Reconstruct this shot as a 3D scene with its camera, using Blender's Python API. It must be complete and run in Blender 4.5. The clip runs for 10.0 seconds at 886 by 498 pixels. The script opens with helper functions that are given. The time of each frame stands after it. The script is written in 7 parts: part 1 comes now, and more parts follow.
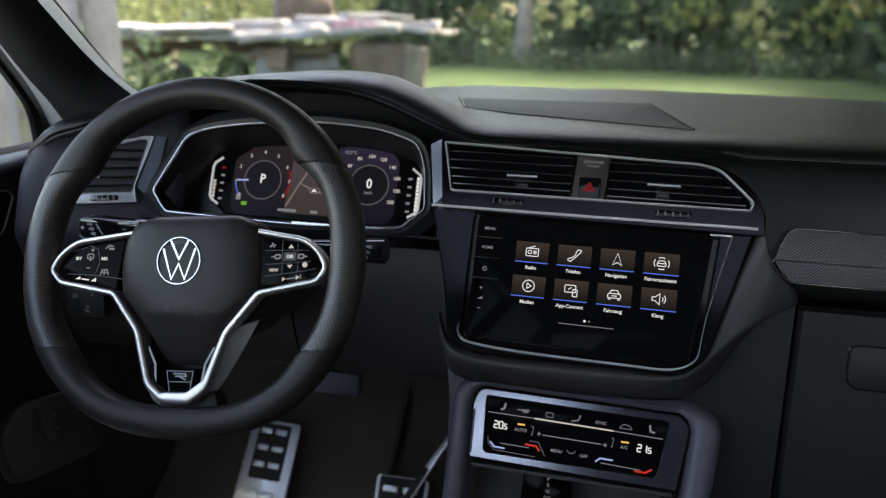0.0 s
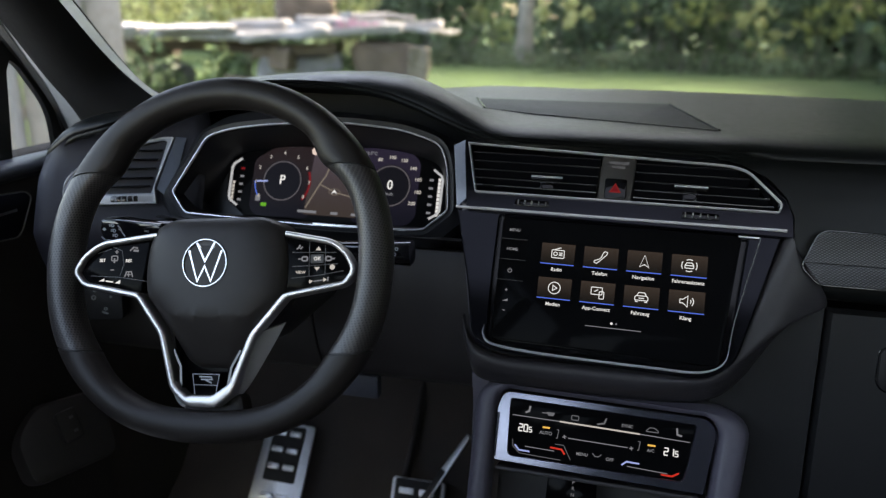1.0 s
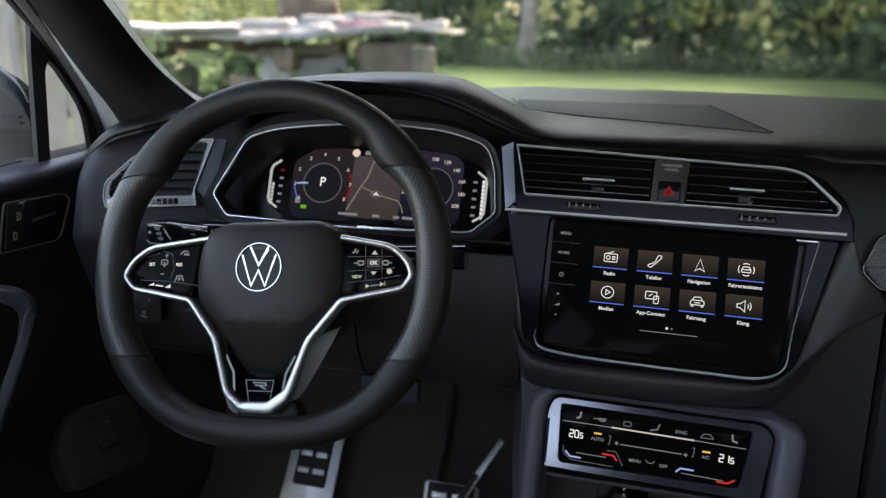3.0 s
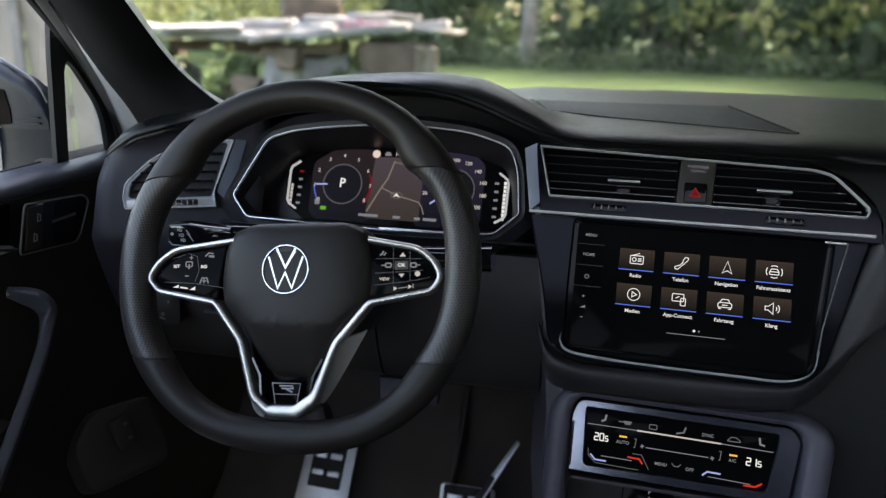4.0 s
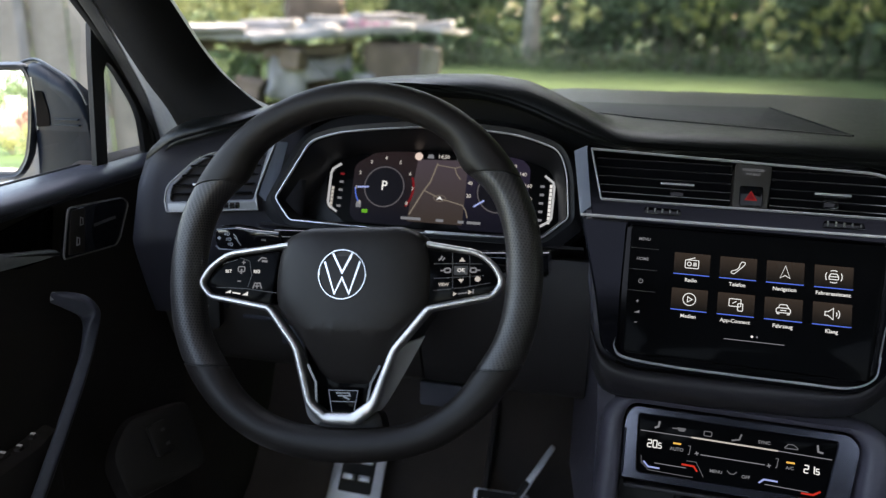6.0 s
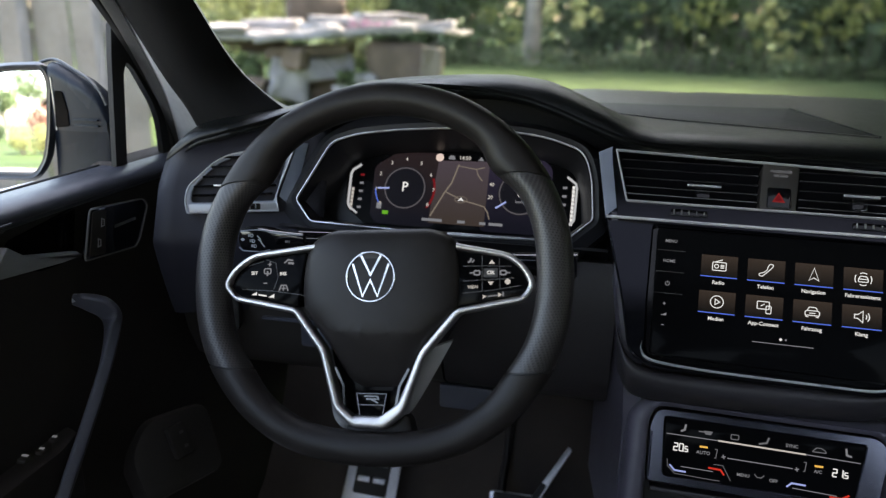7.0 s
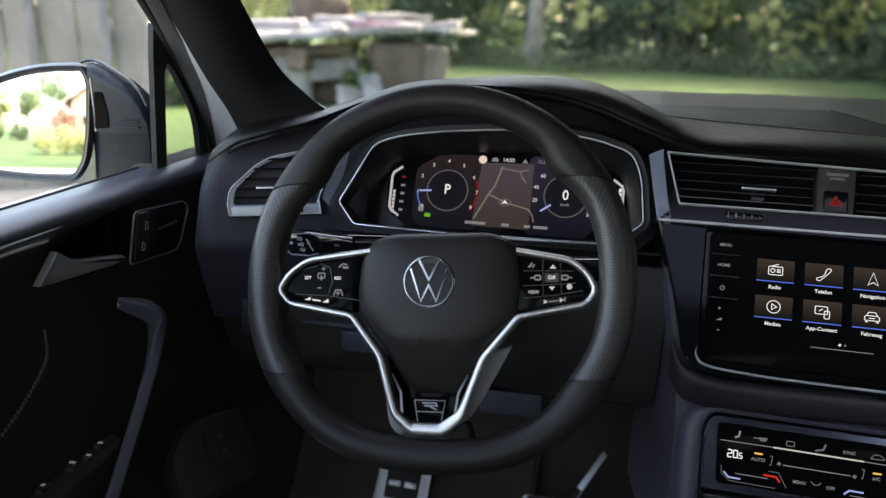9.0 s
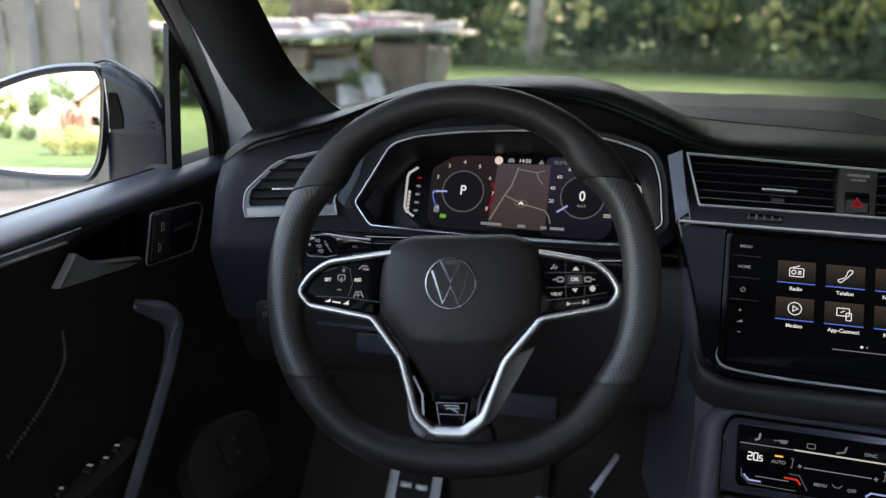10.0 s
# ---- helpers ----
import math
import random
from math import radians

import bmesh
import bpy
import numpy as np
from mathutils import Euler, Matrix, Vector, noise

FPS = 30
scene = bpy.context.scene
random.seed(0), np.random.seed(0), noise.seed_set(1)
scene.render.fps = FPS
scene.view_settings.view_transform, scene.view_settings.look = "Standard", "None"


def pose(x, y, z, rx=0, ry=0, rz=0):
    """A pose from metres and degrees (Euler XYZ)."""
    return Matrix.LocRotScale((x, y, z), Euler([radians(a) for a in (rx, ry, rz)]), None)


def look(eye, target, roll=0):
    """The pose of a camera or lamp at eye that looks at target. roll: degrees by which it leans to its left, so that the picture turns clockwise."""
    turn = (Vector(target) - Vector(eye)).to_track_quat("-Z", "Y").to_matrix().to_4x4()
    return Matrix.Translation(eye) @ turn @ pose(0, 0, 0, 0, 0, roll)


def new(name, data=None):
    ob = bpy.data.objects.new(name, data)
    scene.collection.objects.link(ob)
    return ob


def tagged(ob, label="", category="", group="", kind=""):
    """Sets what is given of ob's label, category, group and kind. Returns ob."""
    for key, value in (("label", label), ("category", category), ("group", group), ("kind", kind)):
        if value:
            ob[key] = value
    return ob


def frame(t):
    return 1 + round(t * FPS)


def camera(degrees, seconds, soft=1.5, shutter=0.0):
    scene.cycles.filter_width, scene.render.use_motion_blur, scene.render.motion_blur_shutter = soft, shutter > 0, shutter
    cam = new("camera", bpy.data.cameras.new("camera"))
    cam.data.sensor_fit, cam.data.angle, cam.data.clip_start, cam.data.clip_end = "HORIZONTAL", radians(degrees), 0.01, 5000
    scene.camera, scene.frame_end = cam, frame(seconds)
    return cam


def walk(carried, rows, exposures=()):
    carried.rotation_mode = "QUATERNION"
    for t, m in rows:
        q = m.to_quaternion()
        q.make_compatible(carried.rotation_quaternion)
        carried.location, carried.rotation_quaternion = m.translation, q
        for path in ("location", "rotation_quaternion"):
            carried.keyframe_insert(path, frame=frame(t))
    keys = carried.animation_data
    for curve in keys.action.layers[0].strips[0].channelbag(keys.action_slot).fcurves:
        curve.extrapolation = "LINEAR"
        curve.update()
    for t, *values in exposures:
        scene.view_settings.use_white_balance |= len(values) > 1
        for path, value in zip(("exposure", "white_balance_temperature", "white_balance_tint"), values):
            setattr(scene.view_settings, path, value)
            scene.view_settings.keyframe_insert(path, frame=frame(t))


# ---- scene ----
cam = camera(60.6, 10.0, soft=1.3)
cam.data.dof.use_dof = True
cam.data.dof.focus_distance, cam.data.dof.aperture_fstop = 0.84, 3.8
METRES, EYE, TILT, LEAN, TURN = 0.285, 1.34, -17.0, -1.0, 12.6
SIDE, BACK = 0.045, -0.72
EXPOSURE, KELVIN, TINT = 3.45, 8500, 14.0
ROWS = [
    (0.0, 0.0, 0.0, 0.0, -0.0, -0.0, 0.0),
    (0.5, -0.0527, 0.0116, 0.0042, -0.01, -0.01, -0.01),
    (1.0, -0.1005, 0.0215, 0.0078, -0.02, -0.01, -0.01),
    (1.5, -0.1523, 0.0325, 0.0117, -0.03, -0.02, -0.02),
    (2.0, -0.2005, 0.0423, 0.0152, -0.04, -0.03, -0.03),
    (2.5, -0.2521, 0.0527, 0.0191, -0.02, -0.03, -0.03),
    (4.0, -0.3996, 0.0824, 0.0298, -0.05, -0.03, -0.06),
    (4.5, -0.4523, 0.0935, 0.034, -0.06, -0.03, -0.07),
    (5.0, -0.5001, 0.1034, 0.0372, -0.09, -0.02, -0.09),
    (5.5, -0.5519, 0.1138, 0.0411, -0.11, -0.01, -0.05),
    (7.0, -0.7047, 0.1448, 0.0523, -0.17, -0.01, -0.11),
    (7.5, -0.7536, 0.1547, 0.0555, -0.19, 0.0, -0.12),
    (8.0, -0.8051, 0.1651, 0.0591, -0.19, -0.0, -0.12),
    (8.5, -0.8532, 0.1745, 0.0623, -0.21, -0.01, -0.13),
    (9.0, -0.9037, 0.185, 0.0664, -0.21, -0.01, -0.15),
    (9.5, -0.9512, 0.1948, 0.0693, -0.24, -0.0, -0.13),
    (10.0, -0.977, 0.2009, 0.0713, -0.24, -0.0, -0.15),
]
walk(cam, [(t, pose(SIDE, BACK, EYE, TILT, LEAN, TURN) @ pose(METRES * x, 1.031 * METRES * y, METRES * z, 90 + pitch, roll, yaw)) for t, x, y, z, yaw, pitch, roll in ROWS], [(0.0, EXPOSURE, KELVIN, TINT)])

# ---- light ----
world = bpy.data.worlds.new("sky")
scene.world = world
world.use_nodes = True
wn = world.node_tree.nodes
wl = world.node_tree.links
sky = wn.new("ShaderNodeTexSky")
sky.sky_type = "NISHITA"
sky.sun_disc = False
sky.dust_density = 2.6
sky.air_density, sky.ozone_density = 1.0, 0.5
SUN_ELEV, SUN_AZ = 55.0, 52.0  # azimuth clockwise from +y
sky.sun_elevation = radians(SUN_ELEV)
sky.sun_rotation = radians(SUN_AZ)
wl.new(sky.outputs[0], wn["Background"].inputs[0])
wn["Background"].inputs[1].default_value = 0.15
sun = new("sun", bpy.data.lights.new("sun", "SUN"))
sun.data.energy = 1.75
sun.data.angle = radians(14)
sun.data.color = (1.0, 0.985, 0.965)
to_sun = Vector((math.sin(radians(SUN_AZ)) * math.cos(radians(SUN_ELEV)), math.cos(radians(SUN_AZ)) * math.cos(radians(SUN_ELEV)), math.sin(radians(SUN_ELEV))))
sun.matrix_world = look(to_sun * 30, (0, 0, 0))


# ---- materials ----
def material(name, color, rough=0.5, metal=0.0, grain=0.0, grain_scale=900.0, var=0.18, var_scale=9.0, coat=0.0, rvar=0.08, color2=None, cell=False):
    """Principled surface with variation at two scales and a fine bump."""
    m = bpy.data.materials.new(name)
    m.use_nodes = True
    n, k = m.node_tree.nodes, m.node_tree.links
    b = n["Principled BSDF"]
    tc = n.new("ShaderNodeTexCoord")
    big = n.new("ShaderNodeTexNoise")
    big.inputs["Scale"].default_value, big.inputs["Detail"].default_value = var_scale, 5.0
    fine = n.new("ShaderNodeTexNoise")
    fine.inputs["Scale"].default_value, fine.inputs["Detail"].default_value = var_scale * 14, 3.0
    k.new(tc.outputs["Object"], big.inputs["Vector"])
    k.new(tc.outputs["Object"], fine.inputs["Vector"])
    add = n.new("ShaderNodeMath")
    add.operation = "MULTIPLY_ADD"
    add.inputs[1].default_value = 0.4
    k.new(fine.outputs[0], add.inputs[0])
    k.new(big.outputs[0], add.inputs[2])
    ramp = n.new("ShaderNodeValToRGB")
    c2 = color2 or tuple(min(1, c * (1 + var)) for c in color)
    c1 = tuple(c * (1 - var) for c in color)
    ramp.color_ramp.elements[0].position, ramp.color_ramp.elements[0].color = 0.45, (*c1, 1)
    ramp.color_ramp.elements[1].position, ramp.color_ramp.elements[1].color = 0.95, (*c2, 1)
    k.new(add.outputs[0], ramp.inputs[0])
    k.new(ramp.outputs[0], b.inputs["Base Color"])
    mr = n.new("ShaderNodeMapRange")
    mr.inputs["To Min"].default_value, mr.inputs["To Max"].default_value = max(0.02, rough - rvar), min(1, rough + rvar)
    k.new(fine.outputs[0], mr.inputs["Value"])
    k.new(mr.outputs[0], b.inputs["Roughness"])
    b.inputs["Metallic"].default_value = metal
    b.inputs["Coat Weight"].default_value = coat
    b.inputs["Coat Roughness"].default_value = 0.08
    if grain:
        if cell:
            g = n.new("ShaderNodeTexVoronoi")
        else:
            g = n.new("ShaderNodeTexNoise")
            g.inputs["Detail"].default_value = 4.0
        g.inputs["Scale"].default_value = grain_scale
        k.new(tc.outputs["Object"], g.inputs["Vector"])
        bump = n.new("ShaderNodeBump")
        bump.inputs["Strength"].default_value, bump.inputs["Distance"].default_value = grain, 0.001
        k.new(g.outputs[0], bump.inputs["Height"])
        k.new(bump.outputs[0], b.inputs["Normal"])
    return m


def glow(name, color, strength):
    m = bpy.data.materials.new(name)
    m.use_nodes = True
    b = m.node_tree.nodes["Principled BSDF"]
    b.inputs["Base Color"].default_value = (0.01, 0.01, 0.01, 1)
    b.inputs["Roughness"].default_value = 0.25
    b.inputs["Specular IOR Level"].default_value = 0.03
    b.inputs["Emission Color"].default_value = (0.86 * color[0], color[1], 1.20 * color[2], 1)  # set off against the white balance
    b.inputs["Emission Strength"].default_value = strength / 2 ** EXPOSURE
    return m


def glow_fade(name, low, high, y0, y1):
    """A lit display field whose colour runs up its own height."""
    m = glow(name, high, 1.0)
    n, k = m.node_tree.nodes, m.node_tree.links
    tc, sep, mr, ramp = n.new("ShaderNodeTexCoord"), n.new("ShaderNodeSeparateXYZ"), n.new("ShaderNodeMapRange"), n.new("ShaderNodeValToRGB")
    k.new(tc.outputs["Object"], sep.inputs[0])
    k.new(sep.outputs[1], mr.inputs["Value"])
    mr.inputs["From Min"].default_value, mr.inputs["From Max"].default_value = y0, y1
    ramp.color_ramp.elements[0].color, ramp.color_ramp.elements[1].color = (*low, 1), (*high, 1)
    k.new(mr.outputs[0], ramp.inputs[0])
    k.new(ramp.outputs[0], n["Principled BSDF"].inputs["Emission Color"])
    return m


def pane_material(name, tint, gloss=1.0):
    """Thin clear glass: straight through, with a Fresnel gloss."""
    m = bpy.data.materials.new(name)
    m.use_nodes = True
    n, k = m.node_tree.nodes, m.node_tree.links
    n.remove(n["Principled BSDF"])
    tr, gl, mix, lw = n.new("ShaderNodeBsdfTransparent"), n.new("ShaderNodeBsdfGlossy"), n.new("ShaderNodeMixShader"), n.new("ShaderNodeLayerWeight")
    tr.inputs[0].default_value = (*tint, 1)
    gl.inputs["Roughness"].default_value = 0.01
    power, fac = n.new("ShaderNodeMath"), n.new("ShaderNodeMath")
    power.operation, fac.operation = "POWER", "MULTIPLY_ADD"
    power.inputs[1].default_value, fac.inputs[1].default_value, fac.inputs[2].default_value = 5.0, 0.9 * gloss, 0.03 * gloss
    lw.inputs[0].default_value = 0.5
    k.new(lw.outputs["Facing"], power.inputs[0])
    k.new(power.outputs[0], fac.inputs[0])
    k.new(fac.outputs[0], mix.inputs[0])
    k.new(tr.outputs[0], mix.inputs[1])
    k.new(gl.outputs[0], mix.inputs[2])
    k.new(mix.outputs[0], n["Material Output"].inputs[0])
    return m


def perforated(name, color):
    """Leather with rows of small punched holes."""
    m = material(name, color, 0.34, grain=0.25, grain_scale=1400, cell=True)
    n, k = m.node_tree.nodes, m.node_tree.links
    b = n["Principled BSDF"]
    uv = n.new("ShaderNodeUVMap")
    sep = n.new("ShaderNodeSeparateXYZ")
    k.new(uv.outputs[0], sep.inputs[0])

    def op(kind, a, c=0.0):
        o = n.new("ShaderNodeMath")
        o.operation = kind
        for i, v in enumerate((a, c)):
            if isinstance(v, (int, float)):
                o.inputs[i].default_value = v
            else:
                k.new(v, o.inputs[i])
        return o.outputs[0]

    pitch = 1 / 0.0031
    u, v = op("MULTIPLY", sep.outputs[0], pitch), op("MULTIPLY", sep.outputs[1], pitch * 1.15)
    s = op("MULTIPLY", op("FLOOR", v), 0.5)
    fu = op("SUBTRACT", op("FRACT", op("ADD", u, s)), 0.5)
    fv = op("SUBTRACT", op("FRACT", v), 0.5)
    d = op("SQRT", op("ADD", op("MULTIPLY", fu, fu), op("MULTIPLY", fv, fv)))
    hole = op("LESS_THAN", d, 0.34)
    mixc = n.new("ShaderNodeMix")
    mixc.data_type = "RGBA"
    old = b.inputs["Base Color"].links[0].from_socket
    k.new(hole, mixc.inputs[0])
    k.new(old, mixc.inputs[6])
    mixc.inputs[7].default_value = (0.002, 0.002, 0.002, 1)
    k.new(mixc.outputs[2], b.inputs["Base Color"])
    bump = n.new("ShaderNodeBump")
    bump.inputs["Strength"].default_value, bump.inputs["Distance"].default_value = 0.45, 0.0005
    k.new(op("MULTIPLY", op("MINIMUM", d, 0.3), 3.0), bump.inputs["Height"])
    k.new(bump.outputs[0], b.inputs["Normal"])
    return m


LEATHER = material("black_leather", (0.0185, 0.0158, 0.0146), 0.42, grain=0.10, grain_scale=1300, cell=True)
PERF = perforated("perforated_leather", (0.046, 0.041, 0.039))
SOFT = material("soft_dash_plastic", (0.0052, 0.0060, 0.0060), 0.37, grain=0.25, grain_scale=1500)
SOFT.node_tree.nodes["Principled BSDF"].inputs["Specular IOR Level"].default_value = 0.38
LEATHER.node_tree.nodes["Principled BSDF"].inputs["Specular IOR Level"].default_value = 0.25
SOFT_DARK = material("dark_dash_plastic", (0.038, 0.034, 0.035), 0.55, grain=0.3, grain_scale=1500)
FASCIA = material("dark_metallic_lacquer", (0.036, 0.037, 0.046), 0.09, metal=0.85, grain=0.02, grain_scale=2500, var=0.05, rvar=0.03)
BEZEL = material("black_satin_bezel", (0.013, 0.013, 0.015), 0.42, grain=0.05, grain_scale=2000, var=0.05, rvar=0.03)
BEZEL.node_tree.nodes["Principled BSDF"].inputs["Specular IOR Level"].default_value = 0.3
PIANO = material("piano_black", (0.006, 0.006, 0.007), 0.10, coat=0.6, rvar=0.03)
BLACK = material("matt_black_plastic", (0.046, 0.040, 0.037), 0.55, grain=0.2, grain_scale=1600)
SILVER = material("satin_silver", (0.62, 0.60, 0.585), 0.38, metal=1.0, grain=0.05, grain_scale=1800, var=0.06)
SILVER_PAINT = material("satin_silver_paint", (0.42, 0.43, 0.44), 0.42, metal=0.35, var=0.05, coat=0.2)
BRIGHT_TRIM = material("bright_satin_chrome", (0.95, 0.95, 0.95), 0.18, metal=0.5, var=0.0, rvar=0.0)
WING = material("black_satin_dash_plastic", (0.034, 0.031, 0.034), 0.40, grain=0.25, grain_scale=1500)
CONSOLE = material("blue_black_console_trim", (0.095, 0.088, 0.112), 0.36, grain=0.25, grain_scale=1500)
PALE_LACQUER = material("pale_blue_lacquer", (0.15, 0.17, 0.22), 0.25, coat=0.5, var=0.04, rvar=0.02)
SURROUND = material("blue_grey_satin_frame", (0.165, 0.170, 0.210), 0.17, metal=0.9, grain=0.02, grain_scale=2500, var=0.05, rvar=0.02)
FOOT = material("mirror_foot_lacquer", (0.007, 0.010, 0.016), 0.34, var=0.05, rvar=0.02)
FOOT.node_tree.nodes["Principled BSDF"].inputs["Specular IOR Level"].default_value = 0.2
CHEEK = material("mirror_black_plastic", (0.008, 0.0125, 0.020), 0.38, var=0.05, rvar=0.02)
CHEEK.node_tree.nodes["Principled BSDF"].inputs["Specular IOR Level"].default_value = 0.3
END = material("blue_black_satin_end", (0.025, 0.025, 0.034), 0.5, grain=0.1, grain_scale=2000, var=0.05)
END.node_tree.nodes["Principled BSDF"].inputs["Specular IOR Level"].default_value = 0.3
FLANK = material("light_satin_metal", (0.50, 0.50, 0.49), 0.36, metal=0.5, var=0.03, rvar=0.02)
BADGE = material("dim_badge_metal", (0.20, 0.20, 0.21), 0.35, metal=0.5, var=0.0, rvar=0.0)
BELT = material("blue_black_soft_trim", (0.058, 0.061, 0.077), 0.36, grain=0.3, grain_scale=1500)
LID = material("black_moulded_plastic", (0.036, 0.031, 0.028), 0.55, grain=0.25, grain_scale=1500)
GLOVE = material("black_grained_lid", (0.0075, 0.0074, 0.008), 0.5, grain=0.3, grain_scale=1500)
DOORTRIM = material("black_door_trim", (0.025, 0.020, 0.017), 0.6, grain=0.3, grain_scale=1400)
# pale blue-grey puts the sky's sheen into the colour
EDGE = material("sky_sheen_grey", (0.17, 0.185, 0.23), 0.35, var=0.05)
VENTFRAME = material("blue_grey_vent_frame", (0.40, 0.42, 0.47), 0.25, metal=0.3, coat=0.3, var=0.04, rvar=0.02)
EMBLEM = material("dark_chrome", (0.62, 0.61, 0.60), 0.10, metal=1.0, var=0.0, rvar=0.0)
SPEAKER = material("matt_speaker_grille", (0.013, 0.0145, 0.014), 0.5, grain=0.3, grain_scale=1200)
SPEAKER.node_tree.nodes["Principled BSDF"].inputs["Specular IOR Level"].default_value = 0.12
DIM_MARK = material("dim_grey_print", (0.20, 0.20, 0.19), 0.5)
ALU = material("brushed_aluminium", (0.80, 0.80, 0.81), 0.40, metal=1.0, grain=0.15, grain_scale=700, var=0.12)
RUBBER = material("black_rubber", (0.016, 0.016, 0.016), 0.7, grain=0.3, grain_scale=900)
CARPET = material("black_carpet", (0.062, 0.051, 0.045), 0.95, grain=0.9, grain_scale=700)
DARKGLASS = material("dark_display_glass", (0.005, 0.005, 0.0055), 0.07, rvar=0.02)
DARKGLASS.node_tree.nodes["Principled BSDF"].inputs["Specular IOR Level"].default_value = 0.012  # coated against reflections
WOVEN = material("woven_grey_trim", (0.075, 0.079, 0.083), 0.42, metal=0.15, var=0.2, var_scale=40)
wv_n, wv_k = WOVEN.node_tree.nodes, WOVEN.node_tree.links
wv_map, wv_tc, wv_cell, wv_bump = wv_n.new("ShaderNodeMapping"), wv_n.new("ShaderNodeTexCoord"), wv_n.new("ShaderNodeTexVoronoi"), wv_n.new("ShaderNodeBump")
wv_map.inputs["Rotation"].default_value, wv_map.inputs["Scale"].default_value = (0, 0, radians(38)), (1.0, 1.7, 0.02)
wv_cell.inputs["Scale"].default_value, wv_cell.inputs["Randomness"].default_value = 300.0, 0.0
wv_bump.inputs["Strength"].default_value, wv_bump.inputs["Distance"].default_value = 1.0, 0.0012
wv_k.new(wv_tc.outputs["Object"], wv_map.inputs[0])
wv_k.new(wv_map.outputs[0], wv_cell.inputs[0])
wv_k.new(wv_cell.outputs[0], wv_bump.inputs["Height"])
wv_k.new(wv_bump.outputs[0], wv_n["Principled BSDF"].inputs["Normal"])
wv_ramp = wv_n.new("ShaderNodeValToRGB")
wv_ramp.color_ramp.elements[0].position, wv_ramp.color_ramp.elements[0].color = 0.10, (0.20, 0.20, 0.215, 1)
wv_ramp.color_ramp.elements[1].position, wv_ramp.color_ramp.elements[1].color = 0.50, (0.018, 0.018, 0.020, 1)
wv_k.new(wv_cell.outputs[0], wv_ramp.inputs[0])
wv_k.new(wv_ramp.outputs[0], wv_n["Principled BSDF"].inputs["Base Color"])
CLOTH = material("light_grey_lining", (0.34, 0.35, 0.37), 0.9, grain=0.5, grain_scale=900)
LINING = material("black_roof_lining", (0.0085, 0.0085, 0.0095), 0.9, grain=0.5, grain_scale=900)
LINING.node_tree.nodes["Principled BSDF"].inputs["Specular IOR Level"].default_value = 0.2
MARK = material("pale_grey_print", (0.42, 0.43, 0.44), 0.5, var=0.1)
PAINT = material("dark_grey_car_paint", (0.022, 0.025, 0.029), 0.30, metal=0.0, coat=0.5, var=0.04, rvar=0.02)
MIRROR = material("mirror_silver", (0.93, 0.95, 0.95), 0.005, metal=1.0, var=0.0, rvar=0.0)
STITCH = material("grey_thread", (0.12, 0.12, 0.12), 0.8)
PANE = pane_material("window_glass", (0.93, 0.95, 0.94))

TOUCH = material("touch_switch_black", (0.003, 0.003, 0.0033), 0.10, rvar=0.03)
TOUCH.node_tree.nodes["Principled BSDF"].inputs["Specular IOR Level"].default_value = 0.03
WHITE_GLOW = glow("white_display_light", (1.0, 0.99, 0.97), 0.85)
SOFT_GLOW = glow("warm_white_display_light", (1.0, 0.93, 0.86), 0.55)
DIM_GLOW = glow("dim_display_light", (0.9, 0.92, 1.0), 0.22)
FAINT_GLOW = glow("faint_button_light", (0.9, 0.92, 1.0), 0.15)
BLUE_GLOW = glow("blue_display_light", (0.10, 0.22, 0.85), 0.7)
PALEBLUE_GLOW = glow("pale_blue_display_light", (0.45, 0.55, 1.0), 0.75)
RED_GLOW = glow("red_display_light", (1.0, 0.05, 0.03), 0.6)
DEEPRED_GLOW = glow("deep_red_display_light", (0.6, 0.02, 0.03), 0.3)
AMBER_GLOW = glow("amber_display_light", (1.0, 0.55, 0.12), 0.9)
HAZARD_GLOW = glow("dim_red_light", (0.9, 0.05, 0.05), 0.24)
HAZARD_FILL = glow("deep_red_light", (0.6, 0.02, 0.04), 0.20)
# no lamp: emission stands in for light on the silver brackets
BRACKET_SHEEN = glow("silver_bracket_sheen", (0.95, 0.97, 1.0), 0.5)
GREEN_GLOW = glow("green_display_light", (0.2, 0.75, 0.05), 0.5)
PINK_GLOW = glow("pale_sign_light", (1.0, 0.78, 0.68), 0.8)
TILE_GLOW = glow_fade("menu_tile_light", (0.003, 0.003, 0.003), (0.036, 0.029, 0.026), -0.0125, 0.0125)
MAP_GLOW = glow_fade("map_light", (0.038, 0.032, 0.032), (0.055, 0.048, 0.070), -0.03, 0.045)
DIAL_L_GLOW = glow_fade("rev_dial_light", (0.004, 0.004, 0.009), (0.015, 0.010, 0.013), -0.03, 0.045)
DIAL_R_GLOW = glow_fade("speed_dial_light", (0.004, 0.004, 0.011), (0.016, 0.014, 0.036), -0.03, 0.045)
ROAD_GLOW = glow("map_road_light", (0.75, 0.62, 0.50), 0.26)
RING_GLOW = glow("dial_ring_light", (0.55, 0.5, 0.55), 0.16)
DISC_GLOW = glow("dial_disc_light", (0.35, 0.30, 0.55), 0.012)


# ---- mesh helpers ----
K = 0.001


